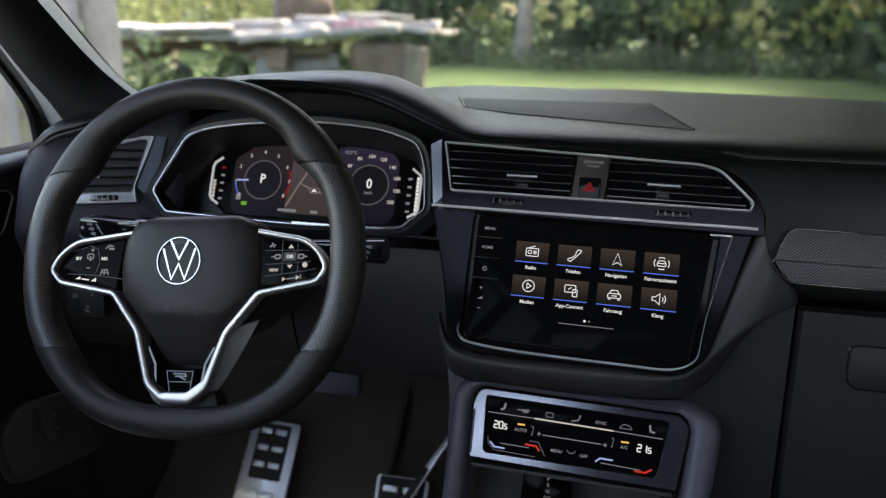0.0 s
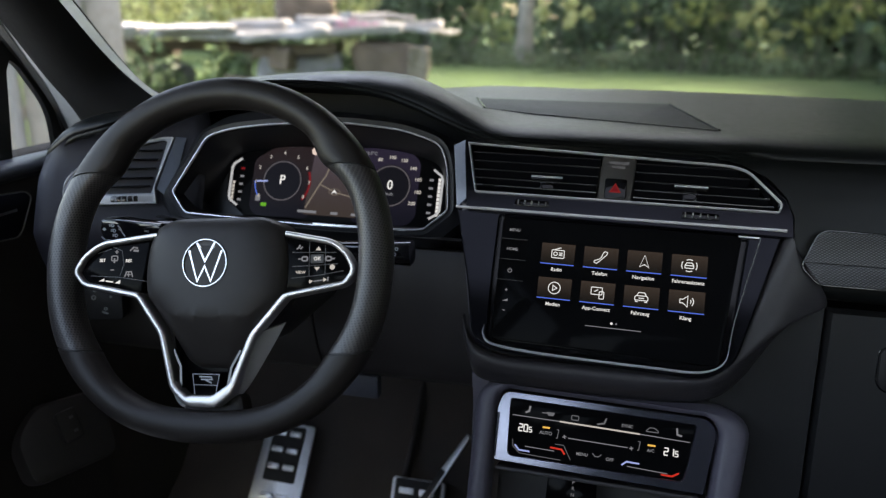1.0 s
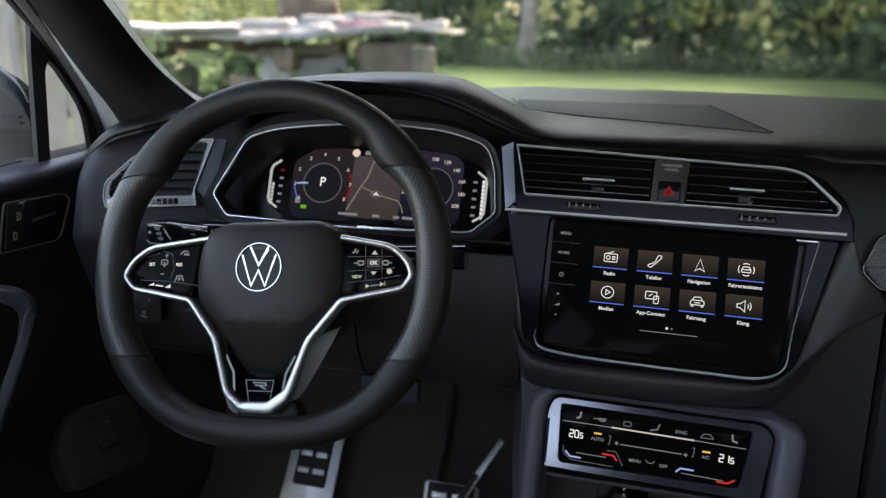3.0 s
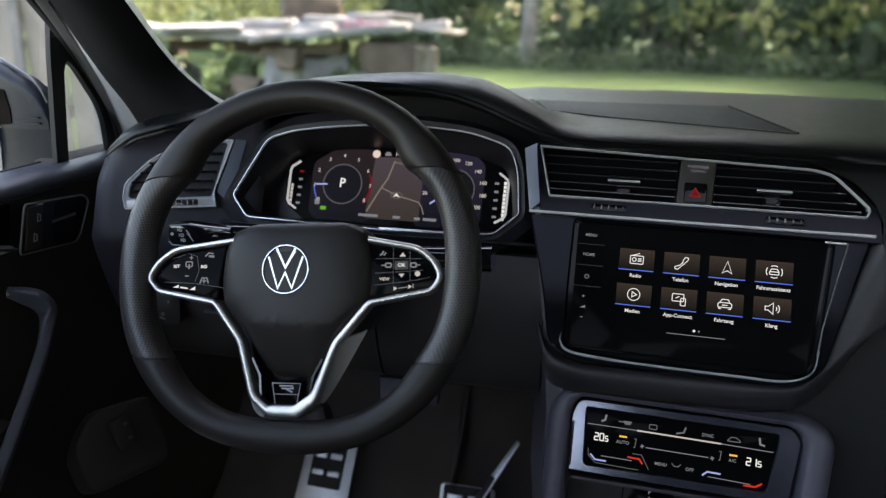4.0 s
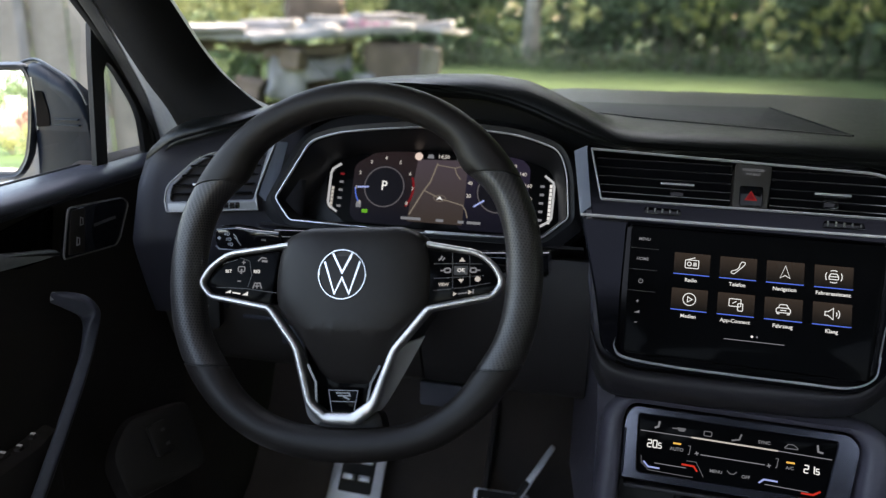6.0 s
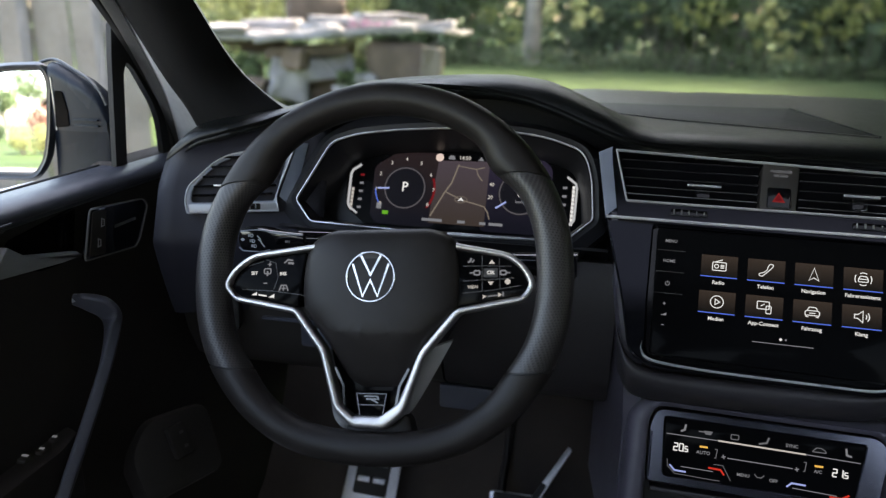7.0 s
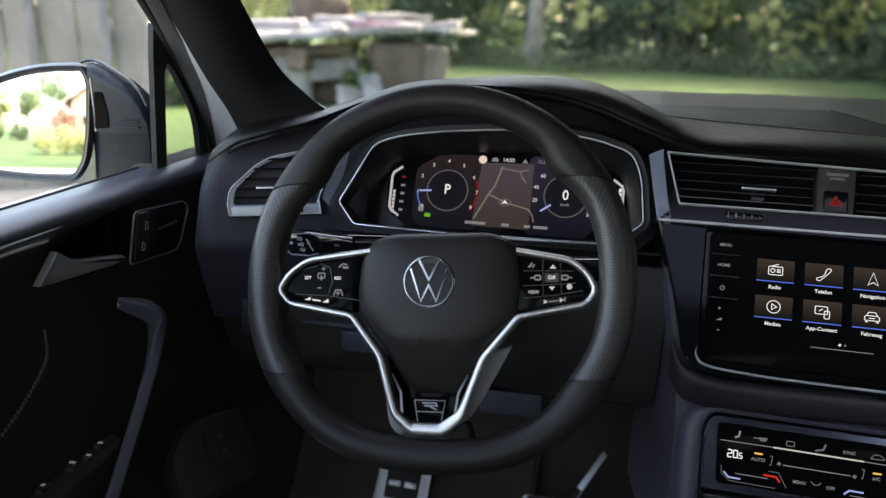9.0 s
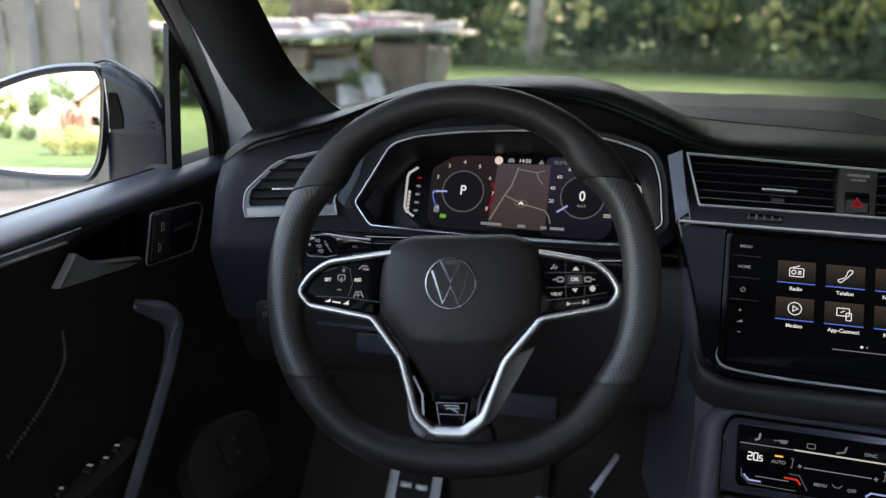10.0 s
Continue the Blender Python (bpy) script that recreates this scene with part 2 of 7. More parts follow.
def part(name, bm, mat, parent=None, label="", smooth=True, m=None, sharp=35):
    """Links a bmesh as one mesh object, under a thing or a part where one is given."""
    me = bpy.data.meshes.new(name)
    bm.normal_update()
    bm.to_mesh(me)
    bm.free()
    me.materials.append(mat)
    if smooth:
        me.polygons.foreach_set("use_smooth", [True] * len(me.polygons))
        me.set_sharp_from_angle(angle=radians(sharp))
    ob = new(name, me)
    if parent:
        ob.parent = parent
    if m is not None:
        ob.matrix_basis = m
    if label:
        tagged(ob, label)
    return ob


def thing(name, label, category, m=None, group="", kind=""):
    ob = new(name)
    ob.empty_display_size = 0.02
    if m is not None:
        ob.matrix_basis = m
    return tagged(ob, label, category, group, kind)


def panel(o, yaw, elev, roll=0.0):
    """The pose of a panel: local x to its right, y up its face, z out towards the seats."""
    yw, el = radians(yaw), radians(elev)
    n = Vector((math.sin(yw) * math.cos(el), -math.cos(yw) * math.cos(el), math.sin(el)))
    x = Vector((math.cos(yw), math.sin(yw), 0))
    y = n.cross(x)
    r = radians(roll)
    x, y = x * math.cos(r) + y * math.sin(r), y * math.cos(r) - x * math.sin(r)
    m = Matrix.Identity(4)
    for i, v in enumerate((x, y, n, Vector(o))):
        m[0][i], m[1][i], m[2][i] = v
    return m


def rounded(pts, r, seg=4):
    """The polygon with its corners rounded; r is one radius or one a corner."""
    out, n = [], len(pts)
    for i in range(n):
        rr = r[i] if isinstance(r, (list, tuple)) else r
        p, a, b = Vector(pts[i]), Vector(pts[i - 1]), Vector(pts[(i + 1) % n])
        da, db = (a - p), (b - p)
        t = min(rr, da.length * 0.45, db.length * 0.45)
        if t < 1e-6:
            out.append(tuple(p))
            continue
        s, e = p + da.normalized() * t, p + db.normalized() * t
        for j in range(seg + 1):
            u = j / seg
            out.append(tuple(s * (1 - u) ** 2 + p * 2 * u * (1 - u) + e * u * u))
    return out


def inset(pts, d):
    """The polygon drawn in by d, corner by corner (counter-clockwise outline)."""
    area = sum(pts[i - 1][0] * pts[i][1] - pts[i][0] * pts[i - 1][1] for i in range(len(pts)))
    s = 1 if area > 0 else -1
    out, n = [], len(pts)
    for i in range(n):
        p, a, b = Vector(pts[i]), Vector(pts[i - 1]), Vector(pts[(i + 1) % n])
        e1, e2 = (p - a), (b - p)
        if e1.length < 1e-9 or e2.length < 1e-9:
            out.append(tuple(p))
            continue
        n1, n2 = Vector((-e1.y, e1.x)).normalized(), Vector((-e2.y, e2.x)).normalized()
        v = n1 + n2
        c = max(0.35, v.length_squared / 2)
        out.append(tuple(p + s * v / c / 1.0 * d * (1.0 if v.length > 0.2 else 0)))
    return out


def rings(levels, close_first=True, close_last=True):
    """A skin over closed rings of equally many points."""
    bm = bmesh.new()
    vs = [[bm.verts.new(p) for p in lv] for lv in levels]
    n = len(vs[0])
    for a, b in zip(vs, vs[1:]):
        for i in range(n):
            bm.faces.new((a[i], a[(i + 1) % n], b[(i + 1) % n], b[i]))
    if close_first:
        bm.faces.new(vs[0][::-1])
    if close_last:
        bm.faces.new(vs[-1])
    bmesh.ops.recalc_face_normals(bm, faces=bm.faces)
    return bm


def slab(pts, z0, z1, edge=0.0):
    """A plate of the 2D outline from z0 up to z1, its front edge bevelled."""
    lv = [[(x, y, z0) for x, y in pts]]
    if edge:
        lv.append([(x, y, z1 - edge) for x, y in pts])
        lv.append([(x, y, z1 - edge * 0.3) for x, y in inset(pts, edge * 0.3)])
        lv.append([(x, y, z1) for x, y in inset(pts, edge)])
    else:
        lv.append([(x, y, z1) for x, y in pts])
    return rings(lv)


def bezel(outer, inner, z0, z1, zi=None, edge=0.0006):
    """A frame between two outlines of equally many points; zi: the depth of its inner wall."""
    zi = z0 if zi is None else zi
    lv = [[(x, y, z0) for x, y in outer], [(x, y, z1 - edge) for x, y in outer], [(x, y, z1) for x, y in inset(outer, edge)],
          [(x, y, z1) for x, y in inset(inner, -edge)], [(x, y, z1 - edge) for x, y in inner], [(x, y, zi) for x, y in inner]]
    return rings(lv, False, False)


def ribbon(pts, w, z0, z1, closed=False):
    """A flat bar that follows the 2D line, w wide."""
    n = len(pts)
    L, R = [], []
    for i in range(n):
        p = Vector(pts[i])
        a = Vector(pts[i - 1]) if (i or closed) else None
        b = Vector(pts[(i + 1) % n]) if (i < n - 1 or closed) else None
        d1 = (p - a).normalized() if a is not None else (b - p).normalized()
        d2 = (b - p).normalized() if b is not None else d1
        n1, n2 = Vector((-d1.y, d1.x)), Vector((-d2.y, d2.x))
        v = n1 + n2
        v = v / max(0.5, v.length_squared / 2)
        L.append(p + v * w / 2)
        R.append(p - v * w / 2)
    bm = bmesh.new()
    q = [[bm.verts.new((*s[i], z)) for i in range(n)] for s, z in ((L, z1), (R, z1), (R, z0), (L, z0))]
    m = n if closed else n - 1
    for i in range(m):
        j = (i + 1) % n
        for a, b in ((0, 1), (1, 2), (2, 3), (3, 0)):
            bm.faces.new((q[a][i], q[b][i], q[b][j], q[a][j]))
    if not closed:
        bm.faces.new([q[a][0] for a in range(4)])
        bm.faces.new([q[a][-1] for a in range(4)])
    bmesh.ops.recalc_face_normals(bm, faces=bm.faces)
    return bm


def join(*bms):
    """One bmesh out of several."""
    out = bms[0]
    for b in bms[1:]:
        me = bpy.data.meshes.new("t")
        b.to_mesh(me)
        b.free()
        out.from_mesh(me)
        bpy.data.meshes.remove(me)
    return out


def box(c, s, bevel=0.0, seg=2):
    bm = bmesh.new()
    bmesh.ops.create_cube(bm, size=1)
    bmesh.ops.scale(bm, vec=s, verts=bm.verts)
    if bevel:
        bmesh.ops.bevel(bm, geom=bm.edges[:], offset=bevel, segments=seg, affect="EDGES", profile=0.5)
    bmesh.ops.translate(bm, vec=c, verts=bm.verts)
    return bm


def loft(rows, thick=None):
    """A sheet over rows of points; thick: a vector by which its back is set off."""
    bm = bmesh.new()
    v = [[bm.verts.new(p) for p in r] for r in rows]
    for a, b in zip(v, v[1:]):
        for i in range(len(a) - 1):
            bm.faces.new((a[i], a[i + 1], b[i + 1], b[i]))
    if thick:
        t = Vector(thick)
        w = [[bm.verts.new(Vector(p) + t) for p in r] for r in rows]
        for a, b in zip(w, w[1:]):
            for i in range(len(a) - 1):
                bm.faces.new((a[i], b[i], b[i + 1], a[i + 1]))
        for s in (0, -1):
            for i in range(len(v[0]) - 1):
                bm.faces.new((v[s][i], w[s][i], w[s][i + 1], v[s][i + 1]))
            for i in range(len(v) - 1):
                bm.faces.new((v[i][s], v[i + 1][s], w[i + 1][s], w[i][s]))
        bmesh.ops.recalc_face_normals(bm, faces=bm.faces)
    return bm


def sweep(path, section, up=(0, 0, 1), closed=False, uv=False):
    """A tube along a 3D path. section(i, n) gives the (side, up) points of its section there."""
    n = len(path)
    P = [Vector(p) for p in path]
    bm = bmesh.new()
    lay = bm.loops.layers.uv.new("UVMap") if uv else None
    allv, coords = [], []
    along = 0.0
    for i in range(n):
        a = P[i - 1] if (i or closed) else P[i]
        b = P[(i + 1) % n] if (i < n - 1 or closed) else P[i]
        t = (b - a).normalized()
        side = t.cross(Vector(up)).normalized()
        u = side.cross(t).normalized()
        if i:
            along += (P[i] - P[i - 1]).length
        sec = section(i, n)
        allv.append([bm.verts.new(P[i] + side * s + u * h) for s, h in sec])
        around = [0.0]
        for j in range(len(sec)):
            p, q = Vector(sec[j]), Vector(sec[(j + 1) % len(sec)])
            around.append(around[-1] + (p - q).length)
        coords.append((along, around))
    m = len(allv[0])
    for i in range(n if closed else n - 1):
        a, b = allv[i], allv[(i + 1) % n]
        for j in range(m):
            f = bm.faces.new((a[j], a[(j + 1) % m], b[(j + 1) % m], b[j]))
            if uv:
                k2 = (i + 1) % n
                w = coords[0][1]
                for lp, (aa, bb) in zip(f.loops, ((coords[i][0], w[j]), (coords[i][0], w[j + 1]), (coords[k2][0], w[j + 1]), (coords[k2][0], w[j]))):
                    lp[lay].uv = (bb, aa)
    if not closed:
        bm.faces.new(allv[0][::-1])
        bm.faces.new(allv[-1])
    bmesh.ops.recalc_face_normals(bm, faces=bm.faces)
    return bm


def oval(a, b, n=20):
    return [(a * math.cos(2 * math.pi * j / n), b * math.sin(2 * math.pi * j / n)) for j in range(n)]


def circle(x, y, r, n=40, a0=0, a1=360):
    full = abs(a1 - a0) >= 360
    return [(x + r * math.cos(radians(a0 + (a1 - a0) * j / (n if full else n - 1))), y + r * math.sin(radians(a0 + (a1 - a0) * j / (n if full else n - 1)))) for j in range(n)]


def lerp(xs, ys, x):
    return float(np.interp(x, xs, ys))


def smooth_line(pts, n):
    """n points of a Catmull-Rom line through the given points."""
    P = [Vector(p) for p in pts]
    P = [P[0] * 2 - P[1]] + P + [P[-1] * 2 - P[-2]]
    out = []
    for i in range(n):
        s = (len(pts) - 1) * i / (n - 1)
        j = min(int(s), len(pts) - 2)
        u = s - j
        a, b, c, d = P[j:j + 4]
        out.append(0.5 * ((2 * b) + (c - a) * u + (2 * a - 5 * b + 4 * c - d) * u * u + (3 * b - a - 3 * c + d) * u ** 3))
    return out


def lettering(s, size, x, y, z, mat, parent, name="lettering", stretch=1.0, align="CENTER", thick=0.0002, bold=0.012):
    cu = bpy.data.curves.new("t", "FONT")
    cu.body, cu.size, cu.align_x, cu.align_y, cu.extrude = s, size, align, "CENTER", thick
    cu.resolution_u, cu.offset = 3, size * bold
    ob = new("t", cu)
    bpy.context.view_layer.update()
    me = bpy.data.meshes.new_from_object(ob.evaluated_get(bpy.context.evaluated_depsgraph_get()))
    bpy.data.objects.remove(ob)
    bpy.data.curves.remove(cu)
    me.name = name
    me.materials.clear()
    me.materials.append(mat)
    o = new(name, me)
    o.parent = parent
    o.matrix_basis = Matrix.LocRotScale((x, y, z), None, (stretch, 1, 1))
    return o


def bead(outline, w, h, z=0.0, n=10):
    """A rounded bead of moulding along a closed outline."""
    return sweep([(x, y, z) for x, y in outline], lambda i, m: oval(w / 2, h, n), closed=True)


def mm(pts):
    return [(x * K, y * K) for x, y in pts]


# ---- dashboard ----
dashboard = thing("dashboard", "dark grey soft-touch car dashboard with arched instrument hood", "dashboard")

# height of the top along the width, and the front lip under it
TOP_X = [-0.722, -0.705, -0.68, -0.64, -0.58, -0.55, -0.52, -0.49, -0.47, -0.42, -0.35, -0.29, -0.24, -0.205, -0.175, -0.150, -0.130, -0.10, 0.14, 0.30, 0.76]
TOP_Z = [1.150, 1.178, 1.200, 1.212, 1.221, 1.229, 1.241, 1.2525, 1.257, 1.263, 1.2685, 1.270, 1.265, 1.254, 1.2415, 1.230, 1.221, 1.2165, 1.2165, 1.2170, 1.214]
LIP_X = [-0.722, -0.705, -0.66, -0.58, -0.52, -0.47, -0.42, -0.378, -0.332, -0.29, -0.258, -0.222, -0.187, -0.152, -0.125, -0.10, 0.12, 0.76]
LIP_Z = [1.120, 1.155, 1.186, 1.210, 1.233, 1.248, 1.2555, 1.2570, 1.2560, 1.2520, 1.2465, 1.2360, 1.2230, 1.2110, 1.2055, 1.2035, 1.200, 1.196]
LIP_Y = [0.150, 0.130, 0.125, 0.150, 0.180, 0.200, 0.208, 0.208, 0.206, 0.203, 0.200, 0.194, 0.185, 0.176, 0.170, 0.166, 0.162, 0.158]


def dash_column(x):
    zt, zl, yl = lerp(TOP_X, TOP_Z, x), lerp(LIP_X, LIP_Z, x), lerp(LIP_X, LIP_Y, x)
    base = 1.2165 - (0.035 if x < 0 else 0.002) * max(0.0, abs(x) - 0.2) / 0.55
    base = min(base, zt)
    back = 0.97 - (0.50 if x < 0 else 0.12) * (max(0, abs(x) - 0.1) / 0.65) ** 2
    ridge = yl + 0.055
    line = [(yl + 0.016, zl - 0.004), (yl + 0.004, zl - 0.0015), (yl, zl + 0.003)]
    line += [(yl + 0.002, zl + (zt - zl) * 0.35), (yl + 0.011, zl + (zt - zl) * 0.68), (yl + 0.028, zl + (zt - zl) * 0.90), (ridge, zt)]
    if x < -0.50:
        v = min(1.0, (-0.50 - x) / 0.06)
        d = zt - zl
        roll = [(yl + 0.006, zl - 0.002), (yl + 0.002, zl), (yl + 0.001, zl + 0.14 * d), (yl + 0.004, zl + 0.36 * d), (yl + 0.014, zl + 0.64 * d), (yl + 0.032, zl + 0.86 * d), (yl + 0.062, zt)]
        line = [(p[0] + (q[0] - p[0]) * v, p[1] + (q[1] - p[1]) * v) for p, q in zip(line, roll)]
        ridge = line[-1][0]
    if x > 0.15:
        v = min(1.0, (x - 0.15) / 0.04)
        roll = [(0.1632, 1.1972), (0.1638, 1.1990), (0.1648, 1.2010), (0.168, 1.2050), (0.178, 1.2105), (0.196, 1.2145), (0.222, zt)]
        line = [(p[0] + (q[0] - p[0]) * v, p[1] + (q[1] - p[1]) * v) for p, q in zip(line, roll)]
        ridge = line[-1][0]
    for u in (0.04, 0.08, 0.12, 0.17, 0.25, 0.4, 0.55, 0.7, 0.85, 1.0):
        y = ridge + (back - ridge) * u
        drop = min(1.0, u / lerp([-0.27, -0.19], [0.45, 0.17], x))
        drop = drop * drop * (3 - 2 * drop)
        far = max(0.0, (u - 0.72) / 0.28)
        line.append((y, zt + (base - zt) * drop - (0.05 if x < 0 else 0.035) * far * far))
    return [(x, y, z) for y, z in line]


xs = [-0.722 + 1.482 * i / 156 for i in range(157)]
part("top_pad", loft([dash_column(x) for x in xs], (0, 0.002, -0.006)), SOFT, dashboard, "dark grey soft-touch top pad", sharp=60)

# dark shell under the top pad, behind the cluster and vents
shell = []
for x in xs[::4]:
    zl, yl = lerp(LIP_X, LIP_Z, x), lerp(LIP_X, LIP_Y, x)
    shell.append([(x, yl + 0.010, zl - 0.0035), (x, yl + 0.03, zl - 0.006), (x, 0.29, min(zl - 0.008, 1.235)), (x, 0.31, 1.15), (x, 0.31, 0.98), (x, 0.45, 0.86)])
part("inner_shell", loft(shell, (0, 0.004, 0.0)), GLOVE, dashboard, "black shell under the pad", sharp=60)

# recessed centre loudspeaker cover on the top pad
cover = rounded([(-0.158, 0.358), (-0.087, 0.315), (0.036, 0.270), (0.128, 0.233), (0.137, 0.232), (0.097, 0.510), (0.0, 0.497), (-0.190, 0.484)], 0.005, 3)
part("speaker_cover", slab(cover, 1.212, 1.2180, 0.0006), SPEAKER, dashboard, "dark matt speaker cover")
part("speaker_edge", ribbon([(-0.162, 0.356), (-0.196, 0.486)], 0.0026, 1.214, 1.2192), FASCIA, dashboard)
part("speaker_ridge", ribbon([(0.141, 0.229), (0.101, 0.512)], 0.0026, 1.212, 1.2190), SOFT, dashboard)
part("speaker_ridge", ribbon([(-0.160, 0.354), (-0.088, 0.311), (0.036, 0.266), (0.139, 0.228)], 0.0022, 1.212, 1.2183), SOFT, dashboard)

# passenger side: the face rolls down under the top pad
PF_Z = [1.1975, 1.190, 1.178, 1.160, 1.140, 1.120, 1.100, 1.082, 1.068, 1.058, 1.052]
PF_Y = [0.163, 0.1535, 0.145, 0.135, 0.126, 0.118, 0.111, 0.106, 0.106, 0.112, 0.126]
PF_X = [0.120, 0.160, 0.188, 0.207, 0.216, 0.216, 0.222, 0.232, 0.242, 0.250, 0.255]
rows = []
for i in range(41):
    z = 1.1975 - (1.1975 - 1.052) * i / 40
    zz = PF_Z[::-1]
    x0, y0 = lerp(zz, PF_X[::-1], z), lerp(zz, PF_Y[::-1], z)
    rows.append([(x0 + (0.76 - x0) * u, y0 + 0.004 * (1 - u) ** 6, z) for u in [j / 24 for j in range(25)]])
part("passenger_face", loft(rows, (0.0, 0.012, 0.0)), SOFT, dashboard, "dark grey soft-touch passenger face", sharp=70)

# woven decorative strip on the passenger side
deco = thing("decor_strip", "grey woven-pattern decorative strip set in the dashboard", "trim strip", panel((0.30, 0.1055, 1.105), 0, 14))
shape = rounded(mm([(-76, -10), (-63, 24), (-55, 29), (430, 24), (430, -28), (-58, -27)]), 0.006)
part("strip_surround", bezel(inset(shape, -0.0016), shape, -0.006, -0.0008), PIANO, deco)
upper = rounded(mm([(-75, -5), (-63, 24), (-55, 29), (430, 24), (430, -6)]), [0.0006, 0.004, 0.004, 0.004, 0.0006])
part("strip_upper", slab(upper, -0.008, 0.0005, 0.001), WOVEN, deco, "woven upper facet")
lower = rounded(mm([(-75, -4.6), (430, -5.6), (430, -28), (-58, -27)]), [0.0006, 0.0006, 0.004, 0.004])
low = slab(lower, -0.010, 0.0, 0.001)
bmesh.ops.rotate(low, cent=(0, -0.005, 0), matrix=Matrix.Rotation(radians(-12), 3, "X"), verts=low.verts)
part("strip_lower", low, WOVEN, deco, "woven lower facet, angled")

# the wing under the decorative strip, sweeping down to the console
edge_line = smooth_line([(0.212, 0.129, 1.126), (0.194, 0.108, 1.080), (0.176, 0.088, 1.035), (0.163, 0.072, 1.000), (0.150, 0.063, 0.984), (0.126, 0.057, 0.974), (0.05, 0.056, 0.972), (-0.06, 0.056, 0.972), (-0.100, 0.058, 0.975), (-0.122, 0.066, 0.986), (-0.134, 0.082, 1.010)], 56)
low_line = smooth_line([(0.222, 0.114, 1.104), (0.244, 0.108, 1.078), (0.257, 0.112, 1.050), (0.232, 0.108, 1.038), (0.206, 0.104, 1.008), (0.170, 0.086, 0.958), (0.130, 0.076, 0.938), (0.05, 0.074, 0.934), (-0.06, 0.074, 0.934), (-0.112, 0.076, 0.938), (-0.130, 0.098, 0.956)], 56)
rows = []
for a, b in zip(edge_line, low_line):
    r = []
    for j in range(11):
        u = j / 10
        p = a.lerp(b, u)
        p.y -= 0.011 * math.sin(math.pi * u) ** 0.8 * (1 - 0.6 * u)
        r.append(p)
    rows.append(r)
part("lower_wing", loft(rows, (0, 0.012, 0.0)), WING, dashboard, "rounded lower edge sweeping to the console", sharp=75)

# glovebox
glove = thing("glovebox", "black closed glovebox lid with recessed handle", "glovebox")
lid_rows = [[(x, 0.104 - 0.03 * ((1.046 - z) / 0.25) + 0.03 * max(0, (0.262 - x) / 0.01), z) for x in (0.259, 0.262, 0.30, 0.35, 0.5, 0.70)] for z in [1.046 - 0.25 * i / 12 for i in range(13)]]
part("lid", loft(lid_rows, (0, 0.02, 0)), GLOVE, glove, sharp=50)
hshape = rounded(mm([(-100, 24), (100, 24), (100, -24), (-92, -24), (-100, -14)]), 0.008)
gm = panel((0.412, 0.0976, 0.990), 0, 7)
part("handle_recess", bezel(inset(hshape, -0.0012), inset(hshape, 0.0008), -0.004, 0.0007), PIANO, glove, m=gm)
part("handle", slab(inset(hshape, 0.0012), -0.002, 0.0022, 0.001), GLOVE, glove, "flush black handle", m=gm)
part("glovebox_side", loft([[(x, 0.110 - 0.03 * ((1.046 - z) / 0.25) + 0.004 * max(0, (x - 0.2545) / 0.002), z) for x in (0.136, 0.18, 0.22, 0.25, 0.2545, 0.2565)] for z in [1.050 - 0.25 * i / 12 for i in range(13)]], (0, 0.02, 0)), GLOVE, dashboard, sharp=50)

# upper centre fascia with the vents
VENT = panel((0.03, 0.150, 1.16), -2, 33)
fascia = thing("centre_fascia", "blue-grey lacquered fascia plate round the centre vents", "fascia", VENT)
outline = rounded(mm([(-187, 44), (-185, 47), (108, 42), (144, 33), (184, -8), (187, -46), (-172, -43)]), [0.002, 0.003, 0.02, 0.012, 0.008, 0.003, 0.003])
hole = rounded(mm([(-178, 39), (-176, 39.5), (118, 30), (136, 26), (171, -10), (168, -17), (-162, -18)]), [0.002, 0.003, 0.02, 0.012, 0.008, 0.003, 0.003])
part("plate", bezel(outline, hole, -0.03, -0.001, -0.03, 0.001), FASCIA, fascia)
ring_o = rounded(mm([(-182, 42), (-180, 42.5), (118, 33), (138, 28), (175, -9), (171, -20), (-165, -21)]), [0.002, 0.003, 0.02, 0.012, 0.008, 0.003, 0.003])
part("chrome_ring", bead(inset(ring_o, 0.0012), 0.0024, 0.0032, 0.0005), BRIGHT_TRIM, fascia, "thin chrome surround")
part("silver_trim_line", sweep([(-0.185, -0.040, 0.0), (0, -0.0395, 0.0), (0.179, -0.0385, 0.0)], lambda i, n: oval(0.0018, 0.0022, 10)), BRIGHT_TRIM, fascia, "thin bright trim line")
part("end_cheek", loft([[(-0.1862, 0.046, -0.001), (-0.2015, 0.042, -0.010)], [(-0.1692, -0.023, -0.001), (-0.1862, -0.037, -0.010)]], (0.0, 0, -0.01)), PALE_LACQUER, fascia)


def vent_slat(y, xl, xr):
    b = box(((xl + xr) / 2 * K, y * K, -0.010), ((xr - xl) * K, 0.0022, 0.018), 0.0007, 1)
    bmesh.ops.rotate(b, cent=(0, y * K, -0.010), matrix=Matrix.Rotation(radians(-24), 3, "X"), verts=b.verts)
    return b


